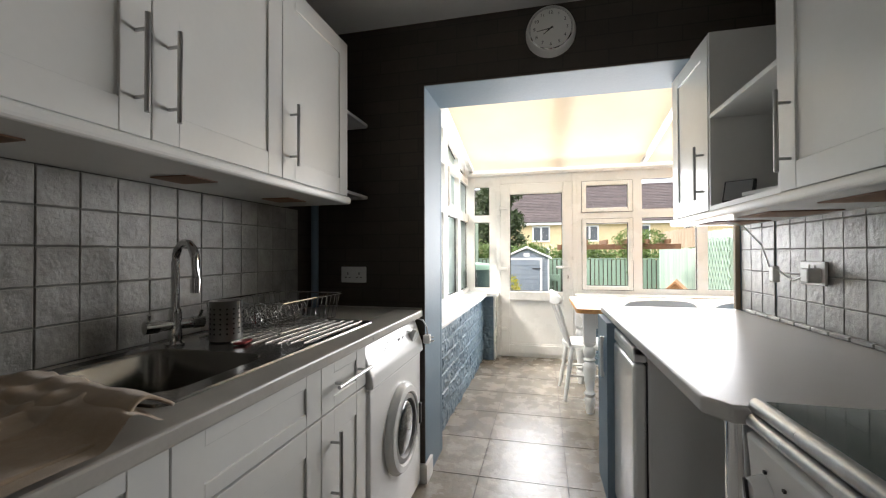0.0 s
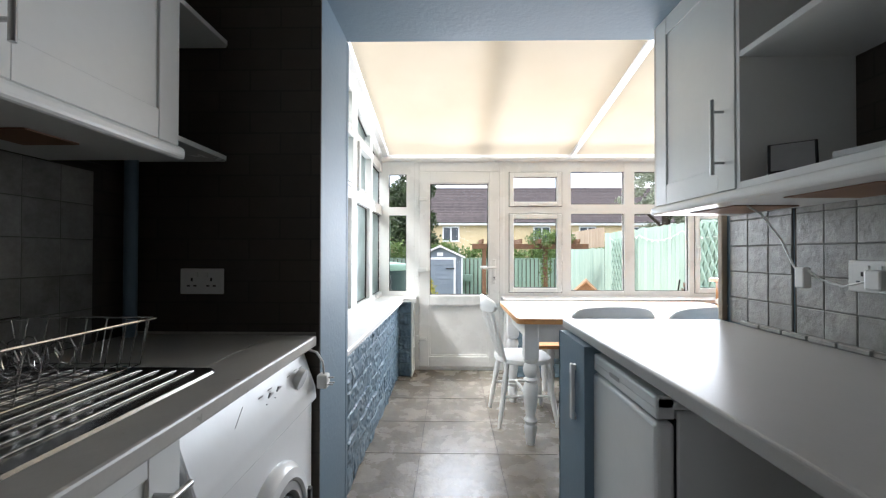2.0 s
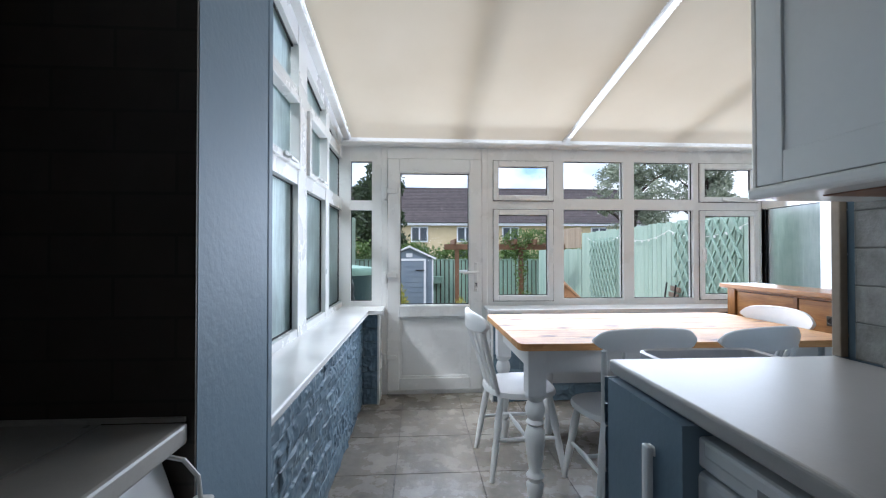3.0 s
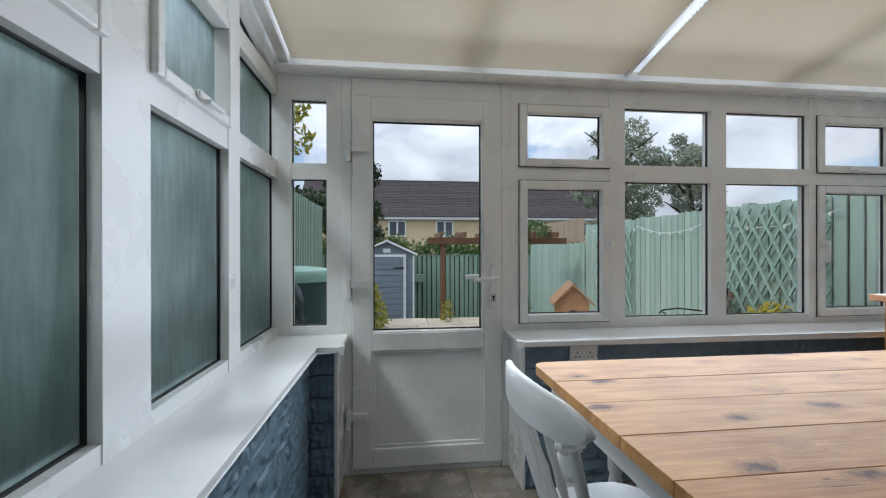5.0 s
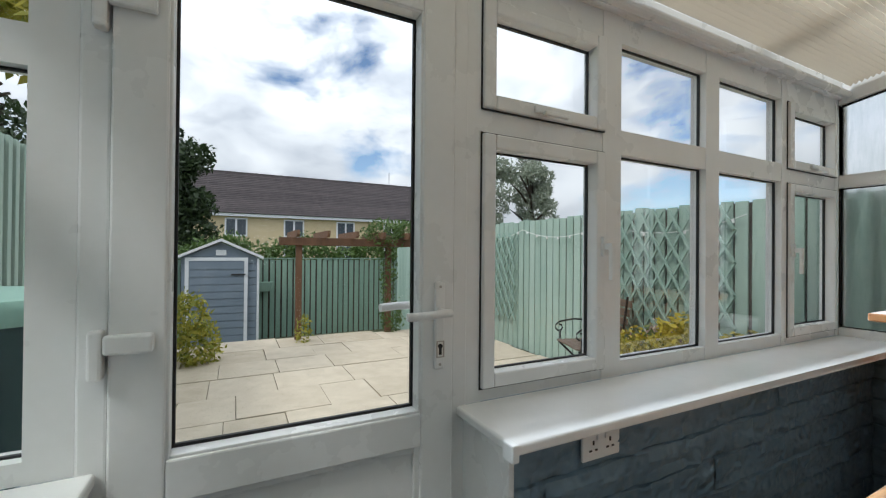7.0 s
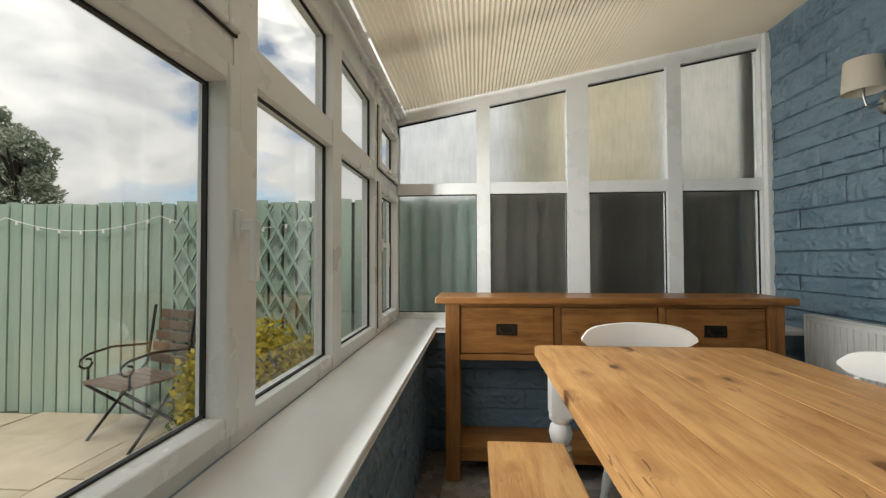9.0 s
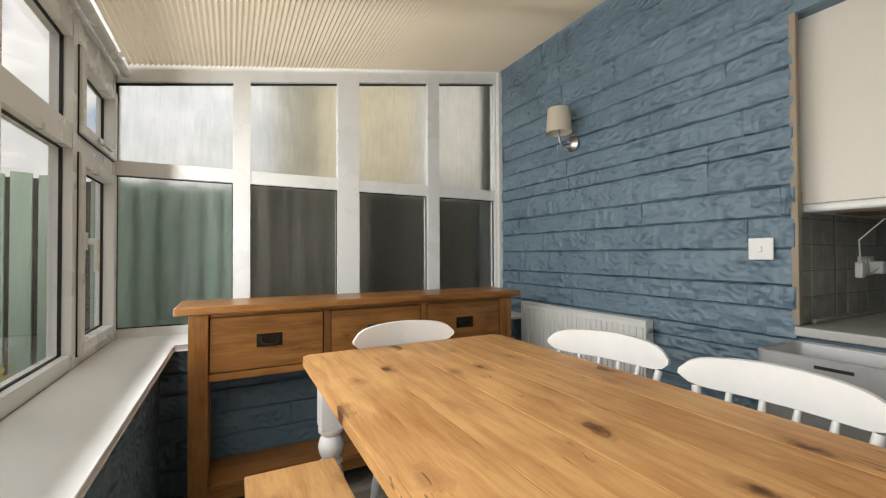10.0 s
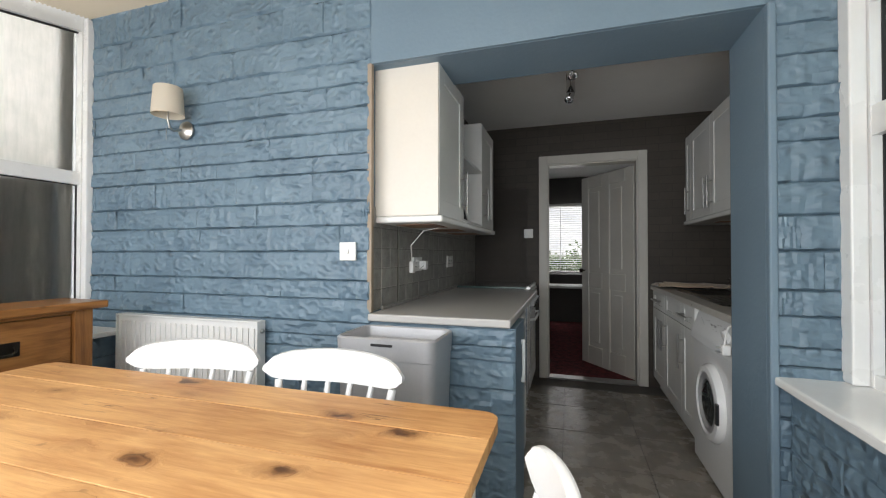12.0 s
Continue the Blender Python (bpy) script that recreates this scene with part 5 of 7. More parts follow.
# inner door, its frame and the venetian blind beyond
df = thing("door_2", pose(0, 0, 0), "cream painted panelled inner door, half open", "door", kind="structure")
part("door_frame", rounded(boxes((DX0 - 0.03, DX0, 0.068, KY0 + 0.002, 0, DZ + 0.03), (DX1, DX1 + 0.03, 0.068, KY0 + 0.002, 0, DZ + 0.03), (DX0, DX1, 0.068, KY0 + 0.002, DZ, DZ + 0.03)), 0.003), DOOR_PAINT, df)
part("architrave", rounded(boxes((DX0 - 0.09, DX0 - 0.012, KY0 + 0.003, KY0 + 0.02, 0, DZ + 0.09), (DX1 + 0.012, DX1 + 0.09, KY0 + 0.003, KY0 + 0.02, 0, DZ + 0.09), (DX0 - 0.012, DX1 + 0.012, KY0 + 0.003, KY0 + 0.02, DZ + 0.012, DZ + 0.09)), 0.005), DOOR_PAINT, df)
lf = bmesh.new()
W = 0.755
for x0, x1 in ((0, 0.11), (0.325, 0.43), (0.645, W)):
    box(lf, x0, x1, -0.04, 0, 0.01, 2.005)
for z0, z1 in ((0.01, 0.2), (0.82, 0.98), (1.88, 2.005)):
    for x0, x1 in ((0.11, 0.325), (0.43, 0.645)):
        box(lf, x0, x1, -0.0395, -0.0005, z0, z1)
for z0, z1 in ((0.2, 0.82), (0.98, 1.88)):
    for x0, x1 in ((0.11, 0.325), (0.43, 0.645)):
        box(lf, x0, x1, -0.03, -0.01, z0, z1)
        box(lf, x0 + 0.05, x1 - 0.05, -0.036, -0.004, z0 + 0.05, z1 - 0.05)
lfo = part("leaf", rounded(lf, 0.004, 1), DOOR_PAINT, df, "", None, pose(DX0 + 0.004, 0.066, 0, 0, 0, -54))
part("knob", lathe([(0.008, 0), (0.008, 0.03), (0.024, 0.04), (0.026, 0.055), (0.012, 0.066)], 20), BRONZE, lfo, "dark metal door knob", 40, pose(0.70, 0, 1.0, -90))
shell("threshold", boxes((DX0, DX1, 0.076, 0.19, -0.006, 0.008)), STEEL, "metal threshold strip in the inner doorway", "threshold")
vb = thing("venetian_blind", pose(0, -3.15, 0), "white slatted venetian blind, half open", "blind")
part("headrail", rounded(boxes((-0.72, 0.63, -0.02, 0.02, 2.0, 2.04)), 0.004), UPVC, vb)
SL = boxes((-0.71, 0.62, -0.022, 0.022, -0.0012, 0.0012))
slat_mesh = mesh_of("slat", SL, UPVC)
for k in range(30):
    s = new("slat", slat_mesh)
    s.parent, s.matrix_basis = vb, pose(0, 0, 0.86 + 0.038 * k, 14)
for x in (-0.4, 0.3):
    part("cord", boxes((x - 0.004, x + 0.004, 0.022, 0.024, 0.86, 2.0)), UPVC, vb)
tb = thing("side_table", pose(0.15, -1.9, 0.004), "dim side table in the room beyond the door", "table")
part("tabletop", rounded(boxes((-0.4, 0.35, -0.25, 0.25, 0.70, 0.73)), 0.005), CARCASS, tb)
for x in (-0.36, 0.31):
    for y in (-0.21, 0.21):
        part("leg", boxes((x - 0.02, x + 0.02, y - 0.02, y + 0.02, 0, 0.7)), BRONZE, tb)

# pipe boxing in the corner by the opening
pb = thing("pipe", pose(KX0 + 0.05, 2.075, 0.9), "blue-grey painted upright pipe in the corner", "pipe")
part("pipe", tube(bmesh.new(), [(0, 0, 0.003), (0, 0, 1.5)], 0.02, 14), BLUE_SMOOTH, pb, "", 60)

# ---- dining table ----
TX0, TX1, TY0, TY1, TZ = 0.315, 1.955, 3.21, 4.125, 0.785
tb = thing("dining_table", pose(0, 0, 0), "farmhouse dining table with waxed pine top and white turned legs", "table")
random.seed(5)
cuts = [TY0, TY0 + 0.155, TY0 + 0.33, TY0 + 0.52, TY0 + 0.70, TY1]
for k, (a, b) in enumerate(zip(cuts, cuts[1:])):
    bm = boxes((TX0, TX1, a + 0.0014, b - 0.0014, TZ - 0.032, TZ - 0.0004 * (k % 2)))
    if k in (0, 4):
        yy = a if k == 0 else b
        vv = [e for e in bm.edges if abs(e.verts[0].co.z - e.verts[1].co.z) > 0.01 and abs(e.verts[0].co.y - yy) < 0.003]
        bmesh.ops.bevel(bm, geom=vv, offset=0.045, segments=5, profile=0.5, affect="EDGES")
    part("plank", rounded(bm, 0.0008, 1), PINE, tb)
# black fillers and a dark sheet below stand in for shade in the joints
for yy in cuts[1:-1]:
    part("joint", boxes((TX0 + 0.004, TX1 - 0.004, yy - 0.0013, yy + 0.0013, TZ - 0.03, TZ - 0.0035)), BLACK, tb, "black filler strip imitating shade between two planks")
part("batten", boxes((TX0 + 0.1, TX1 - 0.1, TY0 + 0.05, TY1 - 0.05, TZ - 0.0345, TZ - 0.0325)), BRONZE, tb, "dark sheet under the planks that darkens the joints")
part("apron", boxes((TX0 + 0.12, TX1 - 0.12, TY0 + 0.085, TY0 + 0.105, TZ - 0.155, TZ - 0.0347)), CHAIR_WHITE, tb)
part("apron", boxes((TX0 + 0.12, TX1 - 0.12, TY1 - 0.105, TY1 - 0.085, TZ - 0.155, TZ - 0.0347)), CHAIR_WHITE, tb)
part("apron", boxes((TX0 + 0.085, TX0 + 0.105, TY0 + 0.12, TY1 - 0.12, TZ - 0.155, TZ - 0.0347)), CHAIR_WHITE, tb)
part("apron", boxes((TX1 - 0.105, TX1 - 0.085, TY0 + 0.12, TY1 - 0.12, TZ - 0.155, TZ - 0.0347)), CHAIR_WHITE, tb)
turned = [(0.025, 0.002), (0.03, 0.03), (0.036, 0.075), (0.042, 0.11), (0.03, 0.125), (0.034, 0.135), (0.043, 0.15), (0.034, 0.165), (0.028, 0.175), (0.035, 0.22), (0.045, 0.30), (0.047, 0.345), (0.04, 0.375), (0.03, 0.385), (0.044, 0.40), (0.03, 0.415), (0.04, 0.43), (0.047, 0.46), (0.04, 0.49), (0.031, 0.50), (0.046, 0.515), (0.046, 0.53)]
for x in (TX0 + 0.095, TX1 - 0.095):
    for y in (TY0 + 0.095, TY1 - 0.095):
        l = part("leg", lathe(turned, 20, (x, y, 0)), CHAIR_WHITE, tb, "white turned leg", 50)
        part("leg_block", rounded(boxes((x - 0.043, x + 0.043, y - 0.043, y + 0.043, 0.53, TZ - 0.0347)), 0.003), CHAIR_WHITE, l)

# ---- chairs ----
def chair(at, label):
    """A painted farmhouse chair; it faces +y, its origin under the middle of the seat."""
    c = thing("dining_chair", at, label, "chair", "chairs round the table")
    pts = []
    for k in range(28):
        a = 2 * math.pi * k / 28
        rx, ry = 0.205, 0.195
        x, y = rx * math.copysign(abs(math.cos(a)) ** 0.75, math.cos(a)), ry * math.copysign(abs(math.sin(a)) ** 0.75, math.sin(a))
        pts.append((x * (1.0 + 0.08 * (y / ry)), y))
    rings = [[(x * s, y * s, z) for x, y in pts] for s, z in ((0.9, 0.415), (1.0, 0.425), (1.0, 0.442), (0.97, 0.45), (0.8, 0.445), (0.4, 0.438))]
    part("seat", loft(rings, True), CHAIR_WHITE, c, "", 50)
    for sx in (-1, 1):
        for sy in (-1, 1):
            top, foot = Vector((sx * 0.14, sy * 0.135, 0.425)), Vector((sx * 0.195, sy * 0.2, 0.002))
            n = 9
            prof = (0.014, 0.017, 0.020, 0.021, 0.0165, 0.019, 0.017, 0.0145, 0.012)
            part("leg", tube(bmesh.new(), [top.lerp(foot, k / (n - 1)) for k in range(n)], 0.02, 12, prof), CHAIR_WHITE, c, "", 60)
    for sx in (-1, 1):
        part("stretcher", tube(bmesh.new(), [(sx * 0.168, -0.167, 0.20), (sx * 0.168, 0, 0.205), (sx * 0.168, 0.167, 0.20)], 0.01, 10, (0.008, 0.013, 0.008)), CHAIR_WHITE, c, "", 60)
    part("stretcher", tube(bmesh.new(), [(-0.165, 0.0, 0.205), (0, 0, 0.205), (0.165, 0, 0.205)], 0.01, 10, (0.008, 0.013, 0.008)), CHAIR_WHITE, c, "", 60)
    # curved crest rail, bowed away from the sitter
    bm = bmesh.new()
    rows = []
    n = 20
    for k in range(n + 1):
        u = -1 + 2 * k / n
        x = 0.235 * u
        y = -0.285 + 0.055 * u * u
        hi = 0.878 - 0.022 * u ** 2 - 0.03 * abs(u) ** 10
        lo = 0.772 - 0.004 * (1 - u * u) + 0.03 * abs(u) ** 10
        t = 0.011
        rows.append([bm.verts.new(p) for p in ((x, y - t, lo + 0.006), (x, y + t, lo + 0.006), (x, y + t * 1.1, (lo + hi) / 2), (x, y + t * 0.7, hi - 0.004), (x, y - t * 0.2, hi), (x, y - t, hi - 0.006), (x, y - t * 1.1, (lo + hi) / 2))])
    m = len(rows[0])
    for a, b in zip(rows, rows[1:]):
        for k in range(m):
            bm.faces.new((a[k], a[(k + 1) % m], b[(k + 1) % m], b[k]))
    bm.faces.new(rows[0])
    bm.faces.new(list(reversed(rows[-1])))
    part("crest_rail", bm, CHAIR_WHITE, c, "", 60)
    for k in range(6):
        u = -1 + 2 * k / 5
        a = Vector((0.145 * u, -0.165 + 0.012 * u * u, 0.44))
        b = Vector((0.195 * u, -0.285 + 0.055 * 0.7 * u * u, 0.776))
        if k in (0, 5):
            prof = (0.013, 0.014, 0.0145, 0.0145, 0.0145, 0.014, 0.014, 0.013, 0.012)
        else:
            prof = (0.008, 0.0085, 0.011, 0.012, 0.009, 0.0125, 0.009, 0.0105, 0.008)
        part("spindle", tube(bmesh.new(), [a.lerp(b, i / 8) for i in range(9)], 0.01, 10, prof), CHAIR_WHITE, c, "", 60)
    return c


ch = chair(pose(0.84, 3.36, 0, 0, 0, 2), "white painted farmhouse chair with spindle back pushed under the table")
copy_thing(ch, pose(1.33, 3.36, 0, 0, 0, 13))
tagged(copy_thing(ch, pose(1.72, 3.68, 0, 0, 0, 92)), "white painted farmhouse chair with spindle back by the sideboard")
tagged(copy_thing(ch, pose(0.43, 3.73, 0, 0, 0, -86)), "white painted farmhouse chair with spindle back at the table's end")

# bench
bn = thing("bench", pose(0, 0, 0), "pine-topped bench with white legs under the table", "bench")
part("seat", rounded(boxes((0.62, 1.80, 4.03, 4.325, 0.415, 0.445)), 0.006, 2), PINE, bn)
for x in (0.72, 1.68):
    for y in (4.075, 4.28):
        part("leg", lathe([(0.022, 0.002), (0.027, 0.08), (0.02, 0.1), (0.028, 0.12), (0.032, 0.22), (0.022, 0.27), (0.03, 0.29), (0.03, 0.414)], 14, (x, y, 0)), CHAIR_WHITE, bn, "", 50)
for y in (4.075, 4.28):
    part("apron", boxes((0.75, 1.65, y - 0.01, y + 0.01, 0.335, 0.4148)), CHAIR_WHITE, bn)

# ---- sideboard ----
SX0, SX1, SY0, SY1, SZ = 2.30, 2.605, 2.80, 4.575, 0.955
sb = thing("sideboard", pose(0, 0, 0), "oak sideboard with three drawers over an open shelf", "sideboard")
part("top", rounded(boxes((SX0 - 0.01, SX1 + 0.0, SY0, SY1, SZ - 0.035, SZ)), 0.006, 2), OAK_Y, sb)
for x0, x1 in ((SX0 + 0.02, SX0 + 0.095), (SX1 - 0.085, SX1 - 0.01)):
    for y0, y1 in ((SY0 + 0.05, SY0 + 0.125), (SY1 - 0.125, SY1 - 0.05)):
        part("leg", rounded(boxes((x0, x1, y0, y1, 0.002, SZ - 0.036)), 0.003), OAK_Z, sb)
part("side_panel", boxes((SX0 + 0.095, SX1 - 0.085, SY0 + 0.07, SY0 + 0.09, 0.62, SZ - 0.036)), OAK_Z, sb)
part("side_panel", boxes((SX0 + 0.095, SX1 - 0.085, SY1 - 0.09, SY1 - 0.07, 0.62, SZ - 0.036)), OAK_Z, sb)
part("back_panel", boxes((SX1 - 0.04, SX1 - 0.025, SY0 + 0.125, SY1 - 0.125, 0.62, SZ - 0.036)), OAK_Y, sb)
part("rail", rounded(boxes((SX0 + 0.03, SX0 + 0.07, SY0 + 0.125, SY1 - 0.125, 0.625, 0.655)), 0.002), OAK_Y, sb)
part("rail", rounded(boxes((SX0 + 0.03, SX0 + 0.07, SY0 + 0.125, SY1 - 0.125, SZ - 0.052, SZ - 0.036)), 0.002), OAK_Y, sb)
part("drawer_floor", boxes((SX0 + 0.071, SX1 - 0.041, SY0 + 0.125, SY1 - 0.125, 0.63, 0.645)), OAK_Y, sb)
part("shelf", rounded(boxes((SX0 + 0.03, SX1 - 0.012, SY0 + 0.125, SY1 - 0.125, 0.15, 0.18)), 0.003), OAK_Y, sb)
part("shelf_rail", boxes((SX0 + 0.03, SX0 + 0.055, SY0 + 0.126, SY1 - 0.126, 0.105, 0.149)), OAK_Y, sb)
ya, yb = SY0 + 0.125, SY1 - 0.125
step = (yb - ya + 0.03) / 3
for k in range(3):
    y0, y1 = ya + k * step, ya + k * step + step - 0.03
    if k:
        part("divider", boxes((SX0 + 0.03, SX0 + 0.07, y0 - 0.03, y0, 0.655, SZ - 0.052)), OAK_Z, sb)
    dw = part("drawer", rounded(boxes((SX0 + 0.036, SX0 + 0.06, y0 + 0.004, y1 - 0.004, 0.659, SZ - 0.056)), 0.004), OAK_Y, sb)
    ym, zm = (y0 + y1) / 2, 0.785
    hp = part("handle_plate", rounded(boxes((SX0 + 0.032, SX0 + 0.0358, ym - 0.055, ym + 0.055, zm - 0.03, zm + 0.03)), 0.002), BRONZE, dw, "dark bronze handle plate")
    part("handle", tube(bmesh.new(), [(SX0 + 0.032, ym - 0.035, zm + 0.012), (SX0 + 0.018, ym - 0.036, zm - 0.005), (SX0 + 0.012, ym - 0.02, zm - 0.016), (SX0 + 0.012, ym + 0.02, zm - 0.016), (SX0 + 0.018, ym + 0.036, zm - 0.005), (SX0 + 0.032, ym + 0.035, zm + 0.012)], 0.004, 8), BRONZE, dw, "dark bronze drop handle", 60)

# ---- radiator, bin, wall lamp ----
rd = thing("radiator", pose(0, 0, 0), "white panel radiator on the blue stone wall", "radiator")
RX0, RX1, RZ0, RZ1 = 1.615, 2.58, 0.25, 0.845
part("panel", rounded(boxes((RX0 + 0.004, RX1 - 0.004, 2.55, 2.562, RZ0, RZ1 - 0.01)), 0.004), RADIATOR, rd)
for k in range(26):
    x = RX0 + 0.03 + k * (RX1 - RX0 - 0.06) / 25
    part("rib", rounded(boxes((x - 0.009, x + 0.009, 2.562, 2.57, RZ0 + 0.03, RZ1 - 0.035)), 0.0035, 2), RADIATOR, rd)
part("back_panel", boxes((RX0 + 0.004, RX1 - 0.004, 2.518, 2.526, RZ0, RZ1 - 0.01)), RADIATOR, rd)
part("end_cover", rounded(boxes((RX0, RX0 + 0.012, 2.514, 2.572, RZ0, RZ1)), 0.003), RADIATOR, rd)
part("end_cover", rounded(boxes((RX1 - 0.012, RX1, 2.514, 2.572, RZ0, RZ1)), 0.003), RADIATOR, rd)
part("grille", rounded(boxes((RX0 + 0.012, RX1 - 0.012, 2.515, 2.571, RZ1 - 0.009, RZ1)), 0.002), RADIATOR, rd)
part("bleed_valve", disc_x([(0.012, 0), (0.012, -0.008), (0.006, -0.014)], 14), SATIN, rd, "metal bleed valve", 40, pose(RX0, 2.543, RZ1 - 0.05))
for x in (RX0 + 0.06, RX1 - 0.06):
    part("bracket", boxes((x - 0.015, x + 0.015, BY - 0.005, 2.518, 0.3, 0.75)), RADIATOR, rd)
    part("pipe", tube(bmesh.new(), [(x - 0.03, 2.535, 0.003), (x - 0.03, 2.535, RZ0)], 0.0075, 10), SATIN, rd, "", 60)

bi = thing("kitchen_bin", pose(0.835, 2.665, 0), "silver-grey rectangular bin with an open rim beside the blue wall", "bin")
part("body", loft([rrect(-0.185, 0.185, -0.115, 0.115, 0.04, 0.002), rrect(-0.205, 0.205, -0.135, 0.135, 0.045, 0.77)], True), BIN_GREY, bi, "", 40)
part("rim", loft([rrect(-0.208, 0.208, -0.138, 0.138, 0.045, 0.772), rrect(-0.21, 0.21, -0.14, 0.14, 0.045, 0.85), rrect(-0.202, 0.202, -0.132, 0.132, 0.04, 0.856), rrect(-0.195, 0.195, -0.125, 0.125, 0.036, 0.85), rrect(-0.19, 0.19, -0.12, 0.12, 0.03, 0.80)], False), BIN_GREY, bi, "", 40)
part("lid", boxes((-0.16, 0.16, -0.09, 0.09, 0.803, 0.815)), GREY_PLASTIC, bi, "dark grey sunken lid")
part("slot", boxes((-0.045, 0.045, 0.1395, 0.142, 0.825, 0.835)), BLACK, bi, "black grip slot")

wlp = thing("wall_lamp", pose(2.15, BY + 0.016, 1.85), "satin nickel wall lamp with cream drum shade", "wall lamp")
bp = disc_y([(0.05, 0), (0.05, -0.008), (0.035, -0.02), (0.012, -0.028)], 24)
part("back_plate", bp, SATIN, wlp, "", 40, pose(0, 0, 0))
part("arm", tube(bmesh.new(), [(0, 0.02, 0), (0.02, 0.06, -0.015), (0.0, 0.10, -0.01), (0.0, 0.11, 0.03), (0, 0.11, 0.09)], 0.006, 10), SATIN, wlp, "", 60)
part("pull_cord", tube(bmesh.new(), [(0.03, 0.095, 0.0), (0.03, 0.095, -0.07)], 0.0015, 5), SATIN, wlp)
part("shade", loft([[(r * math.cos(2 * math.pi * k / 28), 0.11 + r * math.sin(2 * math.pi * k / 28), z) for k in range(28)] for r, z in ((0.076, 0.05), (0.066, 0.195), (0.0645, 0.195), (0.0745, 0.05))] + [], False, False), SHADE, wlp, "cream drum lampshade", 50)
part("bulb", lathe([(0.012, 0.09), (0.02, 0.12), (0.018, 0.15), (0.006, 0.17)], 12, (0, 0.11, 0)), WHITE_PLASTIC, wlp, "", 60)

# ---- outdoors: materials ----
GROUND = mat("rough_ground", (0.045, 0.06, 0.025), (0.10, 0.11, 0.055), 0.95, 1.5, 25, 0.6, 12)
SLAB = mat("buff_paving_slab", (0.42, 0.35, 0.25), (0.60, 0.52, 0.40), 0.8, 5, 60, 0.4, 40, rand=0.35, contrast=0.7)
JOINT = mat("paving_joint", (0.16, 0.13, 0.09), (0.24, 0.2, 0.14), 0.95, 8, 80)
FENCE = mat("mint_fence_paint", (0.27, 0.37, 0.305), (0.38, 0.48, 0.41), 0.75, 3, 40, 0.4, 30, stretch=(3, 3, 0.3), rand=0.3)
FENCE_FAR = mat("green_fence_paint", (0.20, 0.30, 0.235), (0.28, 0.39, 0.31), 0.75, 3, 40, 0.3, 30, stretch=(3, 3, 0.3), rand=0.25)
FENCE_BROWN = mat("dark_brown_fence", (0.045, 0.041, 0.033), (0.20, 0.185, 0.15), 0.8, 3, 40, 0.3, 30, stretch=(3, 3, 0.3), rand=0.9, contrast=0.9)
BARE_SLAT = mat("bare_weathered_slat", (0.30, 0.23, 0.16), (0.44, 0.36, 0.27), 0.8, 4, 50, 0.3, 30, stretch=(3, 3, 0.3), rand=0.25)
TRELLIS = mat("trellis_paint", (0.22, 0.32, 0.26), (0.32, 0.43, 0.36), 0.75, 5, 60)
BROWN_WOOD = mat("brown_garden_timber", (0.10, 0.05, 0.025), (0.19, 0.10, 0.055), 0.7, 6, 60, 0.3, 30, stretch=(1, 1, 0.2), rand=0.2)
SHED_BLUE = mat("blue_grey_shed", (0.16, 0.20, 0.25), (0.21, 0.25, 0.30), 0.6, 4, 60, 0.15)
SHED_WHITE = mat("white_shed_trim", (0.66, 0.68, 0.70), (0.74, 0.75, 0.77), 0.5)
RENDER_CREAM = mat("cream_house_render", (0.50, 0.40, 0.24), (0.60, 0.49, 0.31), 0.9, 2, 30, 0.2)
RENDER_PALE = mat("pale_cream_render", (0.66, 0.58, 0.42), (0.76, 0.68, 0.52), 0.9, 2, 30, 0.2)
RENDER_WHITE = mat("white_house_render", (0.66, 0.65, 0.62), (0.74, 0.73, 0.70), 0.9, 2, 30, 0.2)
ROOF_TILE = mat("brown_roof_tile", (0.030, 0.023, 0.024), (0.066, 0.052, 0.052), 0.8, 2, 20, 0.3, rand=0.25)
FAR_GLASS = mat("far_window_glass", (0.05, 0.06, 0.075), (0.09, 0.105, 0.125), 0.08)
# tree bark; also colours the sheet that imitates shade between fence boards
BARK_AND_GAP_SHADE = mat("bark_and_gap_shade", (0.045, 0.033, 0.025), (0.09, 0.07, 0.055), 0.95, 8, 60, 0.6)
BUTT = mat("dark_green_butt", (0.025, 0.06, 0.06), (0.04, 0.085, 0.085), 0.4)
HOSE = mat("dark_hose_plastic", (0.045, 0.055, 0.055), (0.075, 0.09, 0.09), 0.45)
BUTT_LID = mat("pale_green_lid", (0.22, 0.38, 0.30), (0.30, 0.46, 0.37), 0.45)
IRON = mat("black_iron", (0.015, 0.015, 0.016), (0.03, 0.03, 0.03), 0.5, 8, 80, metal=0.6)
CHAIR_SLAT = mat("weathered_brown_slat", (0.10, 0.07, 0.05), (0.19, 0.14, 0.105), 0.75, 6, 60, 0.3, stretch=(0.3, 3, 3))
KENNEL = mat("orange_pine", (0.27, 0.14, 0.065), (0.40, 0.225, 0.115), 0.6, 6, 60, 0.2)


